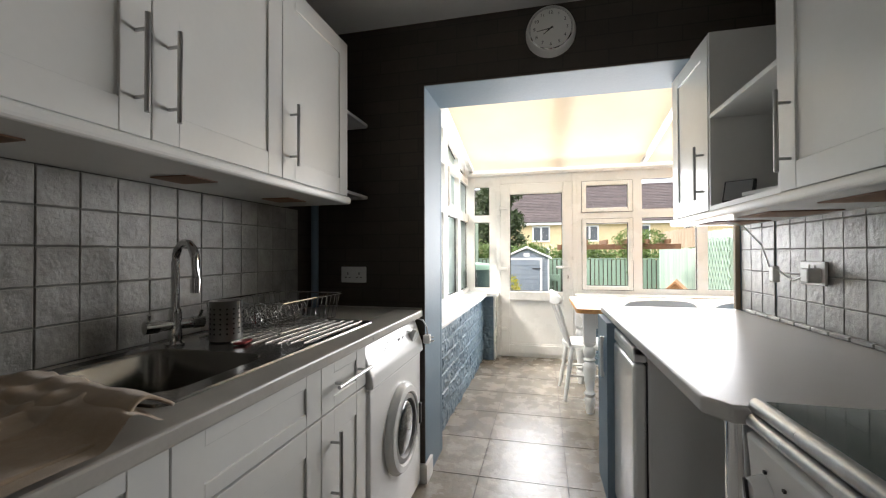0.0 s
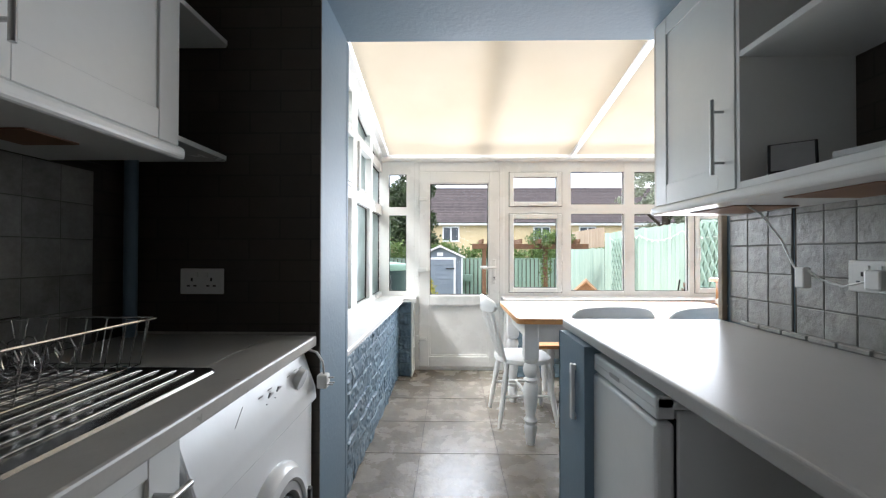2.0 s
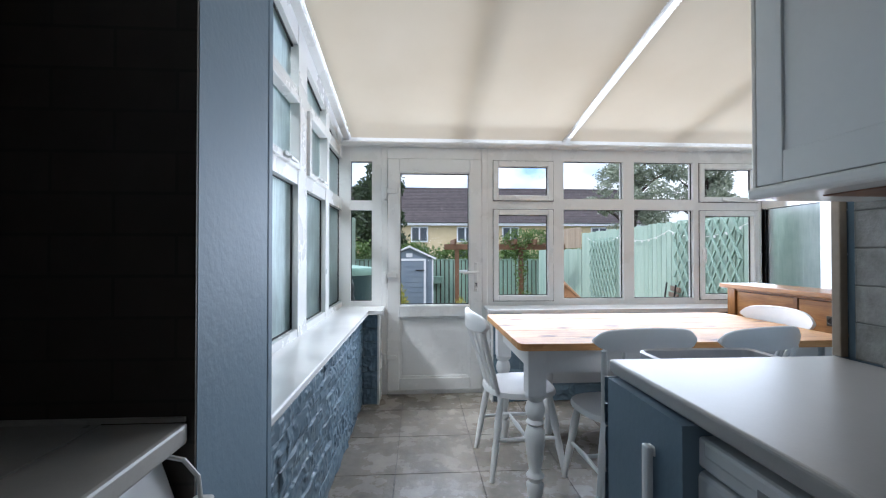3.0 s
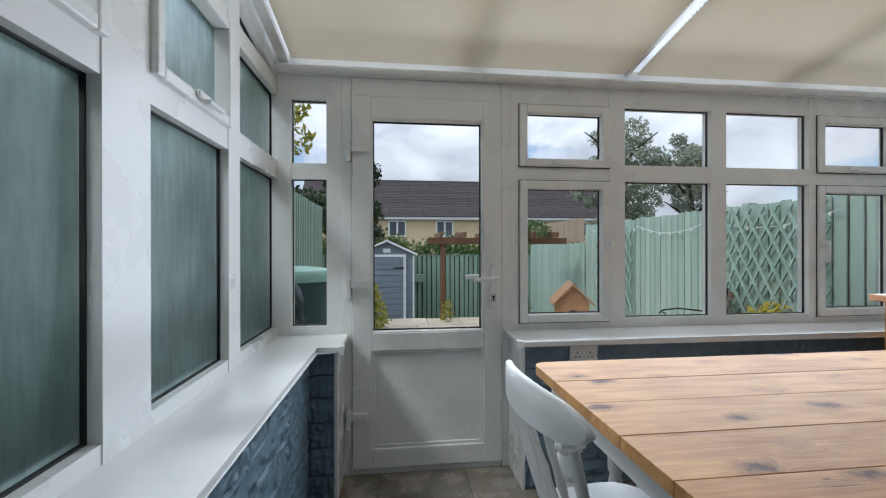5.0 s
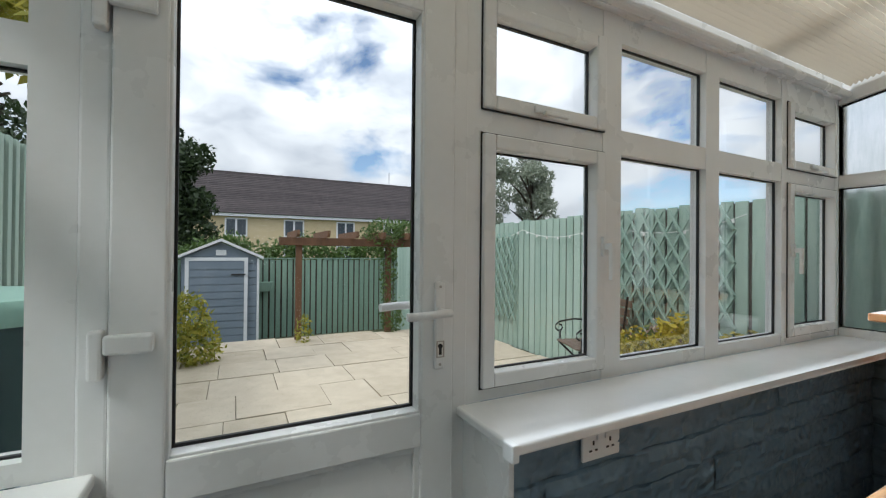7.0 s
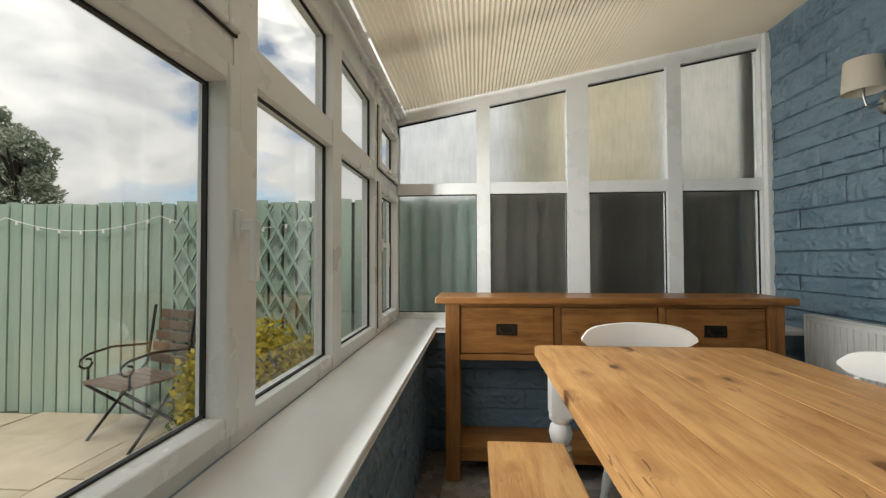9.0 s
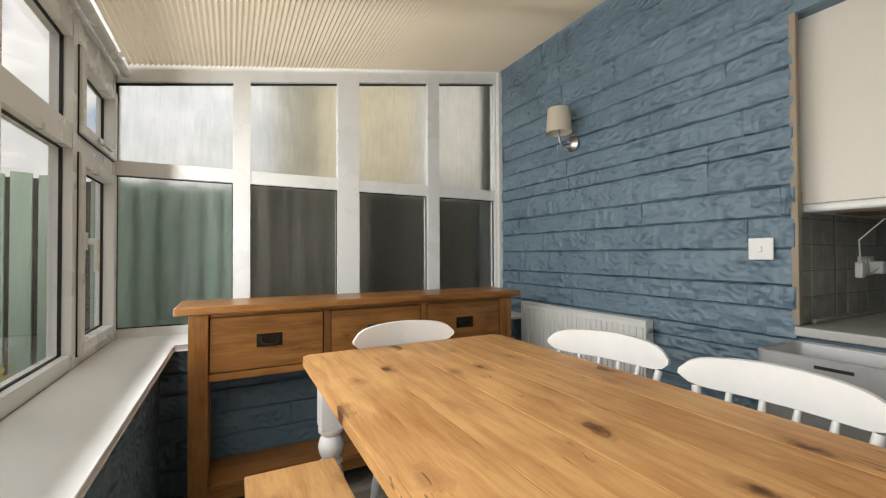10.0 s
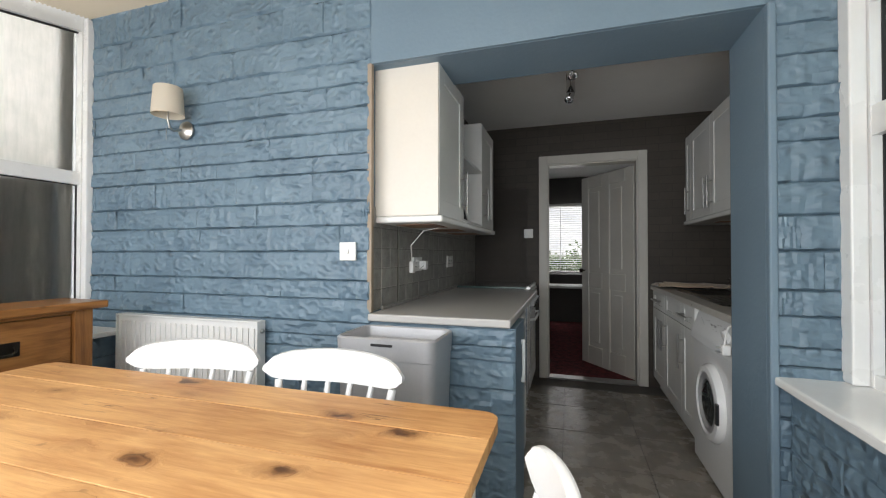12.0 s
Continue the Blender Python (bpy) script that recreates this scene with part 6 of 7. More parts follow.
def leaf_mat(name, a, b):
    m, t, bs, link = shader(name)
    geo = node(t, "ShaderNodeNewGeometry")
    mx = node(t, "ShaderNodeMix")
    mx.data_type = "RGBA"
    mx.inputs["A"].default_value, mx.inputs["B"].default_value = (*a, 1), (*b, 1)
    link(geo.outputs["Random Per Island"], mx.inputs["Factor"])
    tr = node(t, "ShaderNodeBsdfTranslucent")
    link(mx.outputs["Result"], tr.inputs["Color"])
    link(mx.outputs["Result"], bs.inputs["Base Color"])
    bs.inputs["Roughness"].default_value = 0.55
    mixer = node(t, "ShaderNodeMixShader", Fac=0.3)
    link(bs.outputs["BSDF"], mixer.inputs[1])
    link(tr.outputs["BSDF"], mixer.inputs[2])
    link(mixer.outputs["Shader"], t.nodes["Material Output"].inputs["Surface"])
    return m


LEAF_DARK = leaf_mat("dark_leaf", (0.018, 0.035, 0.012), (0.055, 0.085, 0.03))
LEAF_MID = leaf_mat("green_leaf", (0.05, 0.10, 0.02), (0.14, 0.21, 0.055))
# distance haze is mixed into this leaf colour, so far crowns look paler
LEAF_HAZED = leaf_mat("hazed_grey_green_leaf", (0.20, 0.235, 0.17), (0.40, 0.43, 0.33))
LEAF_YELLOW = leaf_mat("yellow_leaf", (0.30, 0.27, 0.03), (0.55, 0.45, 0.05))
LEAF_GOLD = leaf_mat("yellow_green_leaf", (0.20, 0.24, 0.03), (0.48, 0.42, 0.07))
PETAL = leaf_mat("pale_flower", (0.35, 0.2, 0.3), (0.7, 0.6, 0.5))


def leaves(blobs, count, size, seed, up=0.0):
    """Many small pointed leaves scattered through uneven blobs (x, y, z, rx, ry, rz)."""
    rng = np.random.default_rng(seed)
    verts, faces = [], []
    weights = np.array([b[3] * b[4] * b[5] for b in blobs]) ** 0.7
    weights = weights / weights.sum()
    for i in rng.choice(len(blobs), count, p=weights):
        x, y, z, rx, ry, rz = blobs[i]
        d = rng.normal(size=3)
        d = d / np.linalg.norm(d) * rng.uniform(0.35, 1.0) ** 0.5 * (0.75 + 0.4 * rng.random())
        c = np.array((x + d[0] * rx, y + d[1] * ry, z + d[2] * rz))
        a = rng.normal(size=3)
        a[2] += up
        a = a / np.linalg.norm(a)
        b = np.cross(a, rng.normal(size=3))
        b = b / np.linalg.norm(b)
        s = size * rng.uniform(0.6, 1.4)
        k = len(verts)
        verts += [c - a * s, c + b * s * 0.45, c + a * s, c - b * s * 0.45]
        faces.append((k, k + 1, k + 2, k + 3))
    return verts, faces


def foliage(name, blobs, count, size, seed, material, parent=None, up=0.0):
    v, f = leaves(blobs, count, size, seed, up)
    me = bpy.data.meshes.new(name)
    me.from_pydata([tuple(p) for p in v], [], f)
    me.materials.append(material)
    ob = new(name, me)
    if parent:
        ob.parent = parent
    return ob


def tree(x, y, z0, height, blobs, count, size, seed, material, label):
    t = thing("tree", pose(x, y, z0), label, "tree")
    bm = tube(bmesh.new(), [(0, 0, -0.05), (0.05, 0.03, height * 0.3), (-0.05, 0.06, height * 0.6), (0.03, 0, height * 0.9)], 0.1, 10, [height * 0.035, height * 0.028, height * 0.018, height * 0.006])
    rng = random.Random(seed)
    for k in range(7):
        a = rng.uniform(0, 6.28)
        h = height * rng.uniform(0.35, 0.75)
        r = height * rng.uniform(0.12, 0.25)
        tube(bm, [(0, 0, h), (r * 0.5 * math.cos(a), r * 0.5 * math.sin(a), h + r * 0.5), (r * math.cos(a), r * math.sin(a), h + r * 0.8)], 0.03, 6, [height * 0.012, height * 0.008, height * 0.003])
    part("trunk", bm, BARK_AND_GAP_SHADE, t, "", 60)
    foliage("crown", blobs, count, size, seed, material, t)
    return t


def crown(rng_seed, n, rx, ry, rz, zc, r0, r1):
    rng = random.Random(rng_seed)
    out_list = []
    for _ in range(n):
        a, b = rng.uniform(0, 6.28), rng.uniform(-1, 1)
        q = rng.uniform(0.3, 1.0)
        r = rng.uniform(r0, r1)
        out_list.append((rx * q * math.cos(a) * math.sqrt(1 - b * b), ry * q * math.sin(a) * math.sqrt(1 - b * b), zc + rz * q * b, r, r, r * 0.8))
    return out_list


# ---- outdoors: ground, paving, house behind ----
LOW = -0.72
bm = bmesh.new()
box(bm, -500, 500, -500, 800, LOW - 0.5, LOW)
shell("ground", bm, GROUND, "rough garden ground reaching away to the horizon", "ground")
patio = shell("patio", boxes((-2.6, 3.44, 5.03, 10.25, LOW - 0.1, -0.165)), JOINT, "raised patio of buff stone paving slabs", "patio")
shell("house_upper_wall", boxes((-1.4, 1.3, -3.3, 2.40, 2.9, 5.4)), RENDER_CREAM, "upper rendered wall of the house above the lean-to", "wall")
shell("house_outer_wall", boxes((3.0, 3.25, -3.3, 2.13, LOW, 2.7), (-1.75, -1.6, -3.3, 2.49, LOW, 5.4)), RENDER_CREAM, "outer rendered wall of the house", "wall")


def fence(name, p0, p1, z_of, zb, material, label, board=0.125, cap=True):
    """Close-boarded fence from p0 to p1: rails, posts and overlapping upright boards."""
    a, b = Vector((*p0, 0)), Vector((*p1, 0))
    ln = (b - a).length
    ang = math.degrees(math.atan2(b.y - a.y, b.x - a.x))
    f = thing(name, pose(a.x, a.y, zb, 0, 0, ang), label, "fence")
    z_of = z_of - zb
    rail = bmesh.new()
    for z in (z_of * 0.2, z_of * 0.55, z_of * 0.88):
        box(rail, 0, ln, -0.05, -0.012, z - 0.035, z + 0.035)
    part("rail", rail, material, f)
    # thin dark sheet added behind the boards to paint shade into their gaps
    part("backing", boxes((0, ln, -0.0118, -0.0105, 0, z_of - 0.02)), BARK_AND_GAP_SHADE, f, "dark sheet standing in for shade in the gaps")
    me = mesh_of("board", rounded(prism(bmesh.new(), [(0, -0.010, 0), (board * 0.76, -0.010, 0), (board * 0.76, 0.018, 0), (0, 0.006, 0)], (0, 0, z_of)), 0.002, 1), material)
    rng = random.Random(int(ln * 100))
    n = int(ln / board)
    for k in range(n):
        ob = new("board", me)
        ob.parent = f
        ob.matrix_basis = pose(k * board + rng.uniform(-0.004, 0.004), rng.uniform(0, 0.004), rng.uniform(-0.012, 0.012), 0, 0, rng.uniform(-0.6, 0.6))
    for k in range(int(ln / 1.85) + 1):
        part("post", boxes((k * 1.85, k * 1.85 + 0.09, -0.14, -0.051, 0, z_of + 0.03)), material, f)
    if cap:
        part("cap", boxes((0, ln, -0.03, 0.03, z_of + 0.013, z_of + 0.033)), material, f)
    return f


fence("fence", (3.46, 2.9), (3.46, 10.25), 1.64, -0.165, FENCE, "mint green painted close-board garden fence", 0.118, False)
fence("fence", (3.46, 10.26), (3.46, 13.5), 1.30, LOW, FENCE, "mint green painted fence on the lower garden", 0.118, False)
tpf = thing("fence_topper", pose(3.46, 10.27, 1.32, 0, 0, 90), "pale bare-wood slatted strip on top of the lower fence", "fence")
part("rail", boxes((0, 3.2, -0.03, -0.008, 0.05, 0.09), (0, 3.2, -0.03, -0.008, 0.36, 0.40)), BARE_SLAT, tpf)
slat_bm = mesh_of("slat", boxes((0, 0.055, -0.0075, 0.008, 0, 0.47)), BARE_SLAT)
for k in range(41):
    s = new("slat", slat_bm)
    s.parent, s.matrix_basis = tpf, pose(0.02 + 0.077 * k, 0, 0.012 * math.sin(k * 2.3), 0, 0.8 * math.sin(k * 1.7), 0)
fence("fence", (5.5, 13.55), (-4.5, 13.55), 1.0, LOW, FENCE_FAR, "green painted fence at the garden's far end")
fence("fence", (-1.5, 10.3), (-1.5, 1.2), 1.94, -0.165, FENCE, "mint green painted fence along the narrow side passage", 0.11, False)
fence("fence", (3.40, 2.2), (3.40, 4.28), 1.68, -0.165, FENCE_BROWN, "dark brown fence panel close to the side windows", 0.12, False)


def trellis(y0, y1, z0, z1, x, label):
    t = thing("trellis", pose(0, 0, 0), label, "trellis", "fence trellises")
    n = 9
    w, h = (y1 - y0), (z1 - z0)
    for s in (-1, 1):
        for k in range(-n, n + 1):
            pts = []
            dy = w / 8
            ya = y0 + k * dy if s > 0 else y1 - k * dy
            yb = ya + s * h * 0.56
            lo, hi = 0.0, 1.0
            for edge0, sign in ((y0, 1), (y1, -1)):
                fa, fb = (ya - edge0) * sign, (yb - edge0) * sign
                if fa < 0 and fb < 0:
                    lo, hi = 1, 0
                elif fa < 0:
                    lo = max(lo, fa / (fa - fb))
                elif fb < 0:
                    hi = min(hi, fa / (fa - fb))
            if hi - lo < 0.08:
                continue
            a = Vector((x - 0.006 * (s + 1), ya + (yb - ya) * lo, z0 + h * lo))
            b = Vector((x - 0.006 * (s + 1), ya + (yb - ya) * hi, z0 + h * hi))
            d = (b - a).normalized()
            side = Vector((0, -d.z, d.y)) * 0.0105
            part("lath", prism(bmesh.new(), [a - side, b - side, b + side, a + side], (-0.02, 0, 0)), TRELLIS, t)
    return t


trellis(5.68, 6.86, 0.35, 1.60, 3.40, "diamond lattice trellis, mint green, fixed to the fence")
trellis(8.55, 9.65, 0.25, 1.48, 3.40, "diamond lattice trellis, mint green, fixed to the fence")

sl = thing("string_lights", pose(0, 0, 0), "white string of small garden lights along the fence", "lights")
bm = bmesh.new()
bulbs = bmesh.new()
for y0 in (5.6, 7.0, 8.4):
    pts = []
    for k in range(15):
        u = k / 14
        p = (3.40, y0 + 1.4 * u, 1.40 + 0.12 * (2 * u - 1) ** 2)
        pts.append(p)
        if k % 2:
            tube(bulbs, [(p[0], p[1], p[2]), (p[0], p[1], p[2] - 0.03)], 0.012, 6)
    tube(bm, pts, 0.004, 5)
part("cable", bm, WHITE_PLASTIC, sl)
part("bulbs", bulbs, WHITE_PLASTIC, sl)

# shed
sd = thing("garden_shed", pose(0, 0, LOW), "blue-grey plastic garden shed with white trim", "shed")
A0, A1, AP, EV = -1.05, 0.28, 2.06, 1.78
bm = prism(bmesh.new(), [(A0 + 0.04, 12.42, 0), (A1 - 0.04, 12.42, 0), (A1 - 0.04, 12.42, EV), ((A0 + A1) / 2, 12.42, AP), (A0 + 0.04, 12.42, EV)], (0, 0.95, 0))
part("wall", bm, SHED_BLUE, sd)
for k in range(13):
    z = 0.05 + k * 0.135
    part("cladding_board", rounded(boxes((A0 + 0.06, A1 - 0.06, 12.40, 12.418, z, z + 0.125)), 0.004, 1), SHED_BLUE, sd)
for s in (-1, 1):
    mid = (A0 + A1) / 2
    e = A0 - 0.05 if s < 0 else A1 + 0.05
    bm = prism(bmesh.new(), [(mid, 12.33, AP + 0.02), (e, 12.33, EV - 0.03), (e, 12.33, EV + 0.02), (mid, 12.33, AP + 0.07)], (0, 1.1, 0))
    part("roof", bm, SHED_WHITE, sd)
part("corner_trim", boxes((A1 - 0.06, A1 - 0.02, 12.385, 12.425, 0, EV - 0.02)), SHED_WHITE, sd)
dr = part("door", boxes((A0 + 0.16, A1 - 0.28, 12.375, 12.398, 0.05, 1.72)), SHED_BLUE, sd)
part("door_trim", boxes((A0 + 0.1, A0 + 0.16, 12.365, 12.398, 0.0, 1.78), (A1 - 0.28, A1 - 0.22, 12.365, 12.398, 0.0, 1.78), (A0 + 0.16, A1 - 0.28, 12.366, 12.398, 1.72, 1.78)), SHED_WHITE, sd)
for k in range(12):
    part("cladding_board", boxes((A0 + 0.165, A1 - 0.285, 12.362, 12.374, 0.08 + k * 0.135, 0.198 + k * 0.135)), SHED_BLUE, dr)
for z in (0.12, 1.45):
    part("hinge", boxes((A1 - 0.5, A1 - 0.26, 12.35, 12.3615, z, z + 0.03)), BLACK, dr)
part("vent", boxes((-0.47, -0.30, 12.385, 12.4, 1.82, 1.92)), SHED_WHITE, sd)

# pergola
pg = thing("pergola", pose(0, 0, 0), "brown timber pergola with short cross rafters", "pergola")
for x in (0.70, 2.12):
    part("post", rounded(boxes((x - 0.045, x + 0.045, 10.30, 10.39, LOW, 1.30)), 0.006), BROWN_WOOD, pg)
part("beam", rounded(boxes((0.42, 3.1, 10.27, 10.42, 1.28, 1.40)), 0.006), BROWN_WOOD, pg)
for k in range(6):
    x = 0.62 + 0.43 * k
    part("rafter", prism(bmesh.new(), [(x, 9.95, 1.44), (x, 10.0, 1.401), (x, 11.2, 1.401), (x, 11.2, 1.50), (x, 9.95, 1.50)], (0.04, 0, 0)), BROWN_WOOD, pg)
foliage_ob = foliage("climbing_plant", [(2.12, 10.33, 0.9, 0.16, 0.12, 0.6), (2.2, 10.35, 0.1, 0.22, 0.15, 0.35), (2.05, 10.35, 1.5, 0.4, 0.3, 0.25), (2.5, 10.4, 1.55, 0.35, 0.3, 0.2)], 2600, 0.03, 3, LEAF_MID)
tagged(foliage_ob, "green climbing plant on the pergola post", "plant", kind="stuff")
ob = foliage("flowering_plant", [(0.75, 10.12, 0.0, 0.12, 0.08, 0.28), (-0.55, 9.5, 0.05, 0.28, 0.3, 0.32), (-0.62, 9.3, 0.45, 0.2, 0.25, 0.3)], 1900, 0.032, 8, LEAF_GOLD)
tagged(ob, "leafy flowering border plant beside the patio", "plant", kind="stuff")
ob = foliage("hedge", [(-3 + 0.55 * k, 14.3 + 0.2 * (k % 2), 0.7 + 0.13 * (k % 3), 0.55, 0.5, 0.68) for k in range(17)], 24000, 0.055, 11, LEAF_MID)
tagged(ob, "leafy green hedge behind the far fence", "hedge", kind="stuff")
pl = thing("hanging_planter", pose(0.42, 13.5, 0.32), "small green planter hung on the fence", "planter")
part("pot", rounded(prism(bmesh.new(), [(-0.17, -0.16, 0.2), (0.17, -0.16, 0.2), (0.11, -0.16, 0), (-0.11, -0.16, 0)], (0, 0.17, 0)), 0.01), FENCE_FAR, pl)

# water butt
wb = thing("water_butt", pose(-0.90, 5.68, -0.165), "dark green plastic water butt with pale lid beside the door", "water butt")
part("body", lathe([(0.23, 0), (0.27, 0.5), (0.285, 1.10), (0.285, 1.14)], 32), BUTT, wb, "", 40)
part("lid", lathe([(0.30, 1.14), (0.305, 1.19), (0.29, 1.215), (0.12, 1.235), (0.02, 1.238)], 32), BUTT_LID, wb, "pale green lid", 40)
part("hose", tube(bmesh.new(), [(0.08, -0.27, 1.12), (0.11, -0.325, 1.10), (0.135, -0.345, 1.02), (0.14, -0.35, 0.92), (0.115, -0.355, 0.82), (0.05, -0.365, 0.74), (-0.05, -0.37, 0.70)], 0.024, 12), HOSE, wb, "dark grey ribbed filler hose", 60)

# kennel
kn = thing("play_house", pose(2.62, 9.0, -0.165, 0, 0, -18), "small orange-brown timber kennel on the patio", "kennel")
bm = prism(bmesh.new(), [(-0.24, -0.3, 0), (0.24, -0.3, 0), (0.24, -0.3, 0.53), (0, -0.3, 0.77), (-0.24, -0.3, 0.53)], (0, 0.65, 0))
part("wall", bm, KENNEL, kn)
for s in (-1, 1):
    part("roof", prism(bmesh.new(), [(0, -0.36, 0.785), (s * 0.31, -0.36, 0.48), (s * 0.31, -0.36, 0.51), (0, -0.36, 0.825)], (0, 0.78, 0)), KENNEL, kn)
part("doorway", prism(bmesh.new(), [(-0.13, -0.304, 0.03), (0.13, -0.304, 0.03), (0.13, -0.304, 0.3), (0.09, -0.304, 0.38), (0, -0.304, 0.42), (-0.09, -0.304, 0.38), (-0.13, -0.304, 0.3)], (0, 0.003, 0)), BLACK, kn, "dark arched doorway")

# garden chair
gc = thing("garden_chair", pose(3.03, 6.84, -0.163, 0, 0, 70), "folding garden chair with brown slats and scrolled iron arms", "chair")
for k in range(5):
    part("back_slat", rounded(boxes((-0.24, 0.24, -0.03, -0.012, 0.50 + 0.085 * k, 0.57 + 0.085 * k)), 0.004), CHAIR_SLAT, gc, "", None, pose(0, -0.2 - 0.022 * k, 0, 0, 0, 0))
for k in range(6):
    part("seat_slat", rounded(boxes((-0.24, 0.24, -0.18 + 0.072 * k, -0.118 + 0.072 * k, 0.44, 0.458)), 0.004), CHAIR_SLAT, gc)
for s in (-1, 1):
    x = s * 0.25
    part("leg", tube(bmesh.new(), [(x, -0.26, 0.95), (x, -0.2, 0.5), (x, 0.22, 0.002)], 0.011, 8), IRON, gc)
    part("leg", tube(bmesh.new(), [(x * 0.94, 0.22, 0.43), (x * 0.94, -0.25, 0.002)], 0.011, 8), IRON, gc)
    pts = [(x, -0.21, 0.64), (x, 0.05, 0.665), (x, 0.2, 0.64)] + [(x, 0.21 + 0.05 * math.cos(a) * (1 - i * 0.06), 0.58 + 0.05 * math.sin(a) * (1 - i * 0.06)) for i, a in enumerate([1.4, 0.6, -0.3, -1.2, -2.1, -3.0, -3.9, -4.8])]
    part("arm", tube(bmesh.new(), pts, 0.009, 8), IRON, gc, "black scrolled iron arm", 60)
    part("arm_support", tube(bmesh.new(), [(x, 0.2, 0.55), (x, 0.2, 0.44)], 0.009, 8), IRON, gc)
ob = foliage("yellow_shrub", [(3.0, 6.28, 0.2, 0.2, 0.26, 0.34), (3.08, 5.9, 0.36, 0.22, 0.30, 0.36), (3.15, 5.5, 0.3, 0.2, 0.28, 0.34)], 5200, 0.028, 21, LEAF_YELLOW)
tagged(ob, "bright yellow-leaved shrub in front of the fence", "shrub", kind="stuff")
ob = foliage("green_border", [(3.1, 5.9, 0.0, 0.3, 0.75, 0.2), (3.2, 6.2, 0.25, 0.15, 0.4, 0.3)], 3400, 0.03, 22, LEAF_MID, None, 1.0)
tagged(ob, "low green leaves and stems under the shrub", "plants", kind="stuff")
ob = foliage("pale_flowers", [(3.15, 6.0, 0.42, 0.15, 0.5, 0.22)], 260, 0.022, 23, PETAL)
tagged(ob, "pale purple flowers among the shrubs", "flowers", kind="stuff")

ob = foliage("front_hedge", [(-2.5 + 0.5 * k, -6.4 + 0.15 * (k % 2), 0.45 + 0.1 * (k % 3), 0.5, 0.4, 0.75) for k in range(11)], 9000, 0.06, 41, LEAF_MID)
tagged(ob, "leafy green hedge outside the far window", "hedge", kind="stuff")

# trees
tree(-1.9, 18.5, LOW, 6.0, [(b[0], b[1], b[2], b[3], b[4], b[5]) for b in crown(2, 26, 1.0, 1.0, 2.6, 3.4, 0.35, 0.75)], 15000, 0.085, 31, LEAF_DARK, "tall dark green tree beyond the far fence")
tree(12.8, 25.5, LOW, 9.4, crown(4, 48, 2.5, 2.2, 3.5, 6.2, 0.4, 0.9), 15000, 0.10, 32, LEAF_HAZED, "grey-green garden tree beyond the fence, leaves paled for haze")
tree(17.9, 26.0, LOW, 9.0, crown(6, 38, 1.6, 1.5, 3.4, 5.9, 0.35, 0.8), 10500, 0.10, 33, LEAF_HAZED, "slim grey-green tree beyond the fence, leaves paled for haze")
tree(-2.35, 8.2, -0.3, 4.2, crown(8, 20, 1.05, 1.1, 0.75, 3.4, 0.22, 0.45), 3600, 0.06, 34, LEAF_GOLD, "yellow-green leaved tree over the side fence")
tree(-3.4, 12.5, LOW, 4.6, crown(9, 22, 1.5, 1.4, 1.0, 3.0, 0.4, 0.75), 9000, 0.075, 35, LEAF_DARK, "dark green tree behind the side fence")

# terrace of houses behind
hs = thing("terraced_house", pose(0, 0, LOW), "cream rendered terraced house with brown tiled roof", "house")
E0, RG, HX_A, HX_B = 4.95, 8.9, -9.0, 23.5
part("wall", boxes((HX_A, HX_B, 42.0, 49.0, 0, E0 - 0.25)), RENDER_CREAM, hs)
part("fascia", boxes((HX_A - 0.2, HX_B + 0.2, 41.65, 41.75, E0 - 0.25, E0 + 0.02)), SHED_WHITE, hs)
part("soffit", boxes((HX_A - 0.2, HX_B + 0.2, 41.751, 42.0, E0 - 0.25, E0 - 0.2)), SHED_WHITE, hs)
rfm = part("roof", prism(bmesh.new(), [(HX_A - 0.3, 41.6, E0), (HX_A - 0.3, 45.5, RG), (HX_A - 0.3, 49.4, E0)], (HX_B - HX_A + 0.6, 0, 0)), ROOF_TILE, hs)
for k in range(22):
    f0 = k / 22
    y, z = 41.6 + 3.9 * f0, E0 + (RG - E0) * f0
    part("tile_course", prism(bmesh.new(), [(HX_A - 0.3, y - 0.02, z), (HX_A - 0.3, y + 0.2, z + 0.2025), (HX_A - 0.3, y + 0.17, z + 0.24), (HX_A - 0.3, y - 0.05, z + 0.05)], (HX_B - HX_A + 0.6, 0, 0)), ROOF_TILE, rfm)
part("ridge", tube(bmesh.new(), [(HX_A - 0.3, 45.5, RG), (HX_B + 0.3, 45.5, RG)], 0.13, 8), ROOF_TILE, rfm)
for k in range(7):
    x = -4.6 + 4.55 * k
    for z in (0.9, 3.05):
        wd = part("window", boxes((x - 0.85, x + 0.85, 41.93, 41.999, z, z + 1.55)), SHED_WHITE, hs)
        for u in (-0.72, 0.08):
            part("pane", boxes((x + u, x + u + 0.64, 41.90, 41.929, z + 0.14, z + 1.42)), FAR_GLASS, wd)
part("aerial", tube(bmesh.new(), [(14.5, 45.5, RG), (14.5, 45.5, RG + 1.4)], 0.03, 6), IRON, hs)

# neighbouring house seen through the obscured side windows
nb = thing("neighbour_house", pose(0, 0, LOW), "rendered neighbouring house close beyond the side windows", "house")
part("wall", boxes((4.35, 9.0, 2.62, 3.60, 0, 6.0)), RENDER_PALE, nb, "cream rendered wall")
part("wall", boxes((4.3, 9.0, -4.0, 2.619, 0, 6.0)), RENDER_WHITE, nb, "white rendered wall")
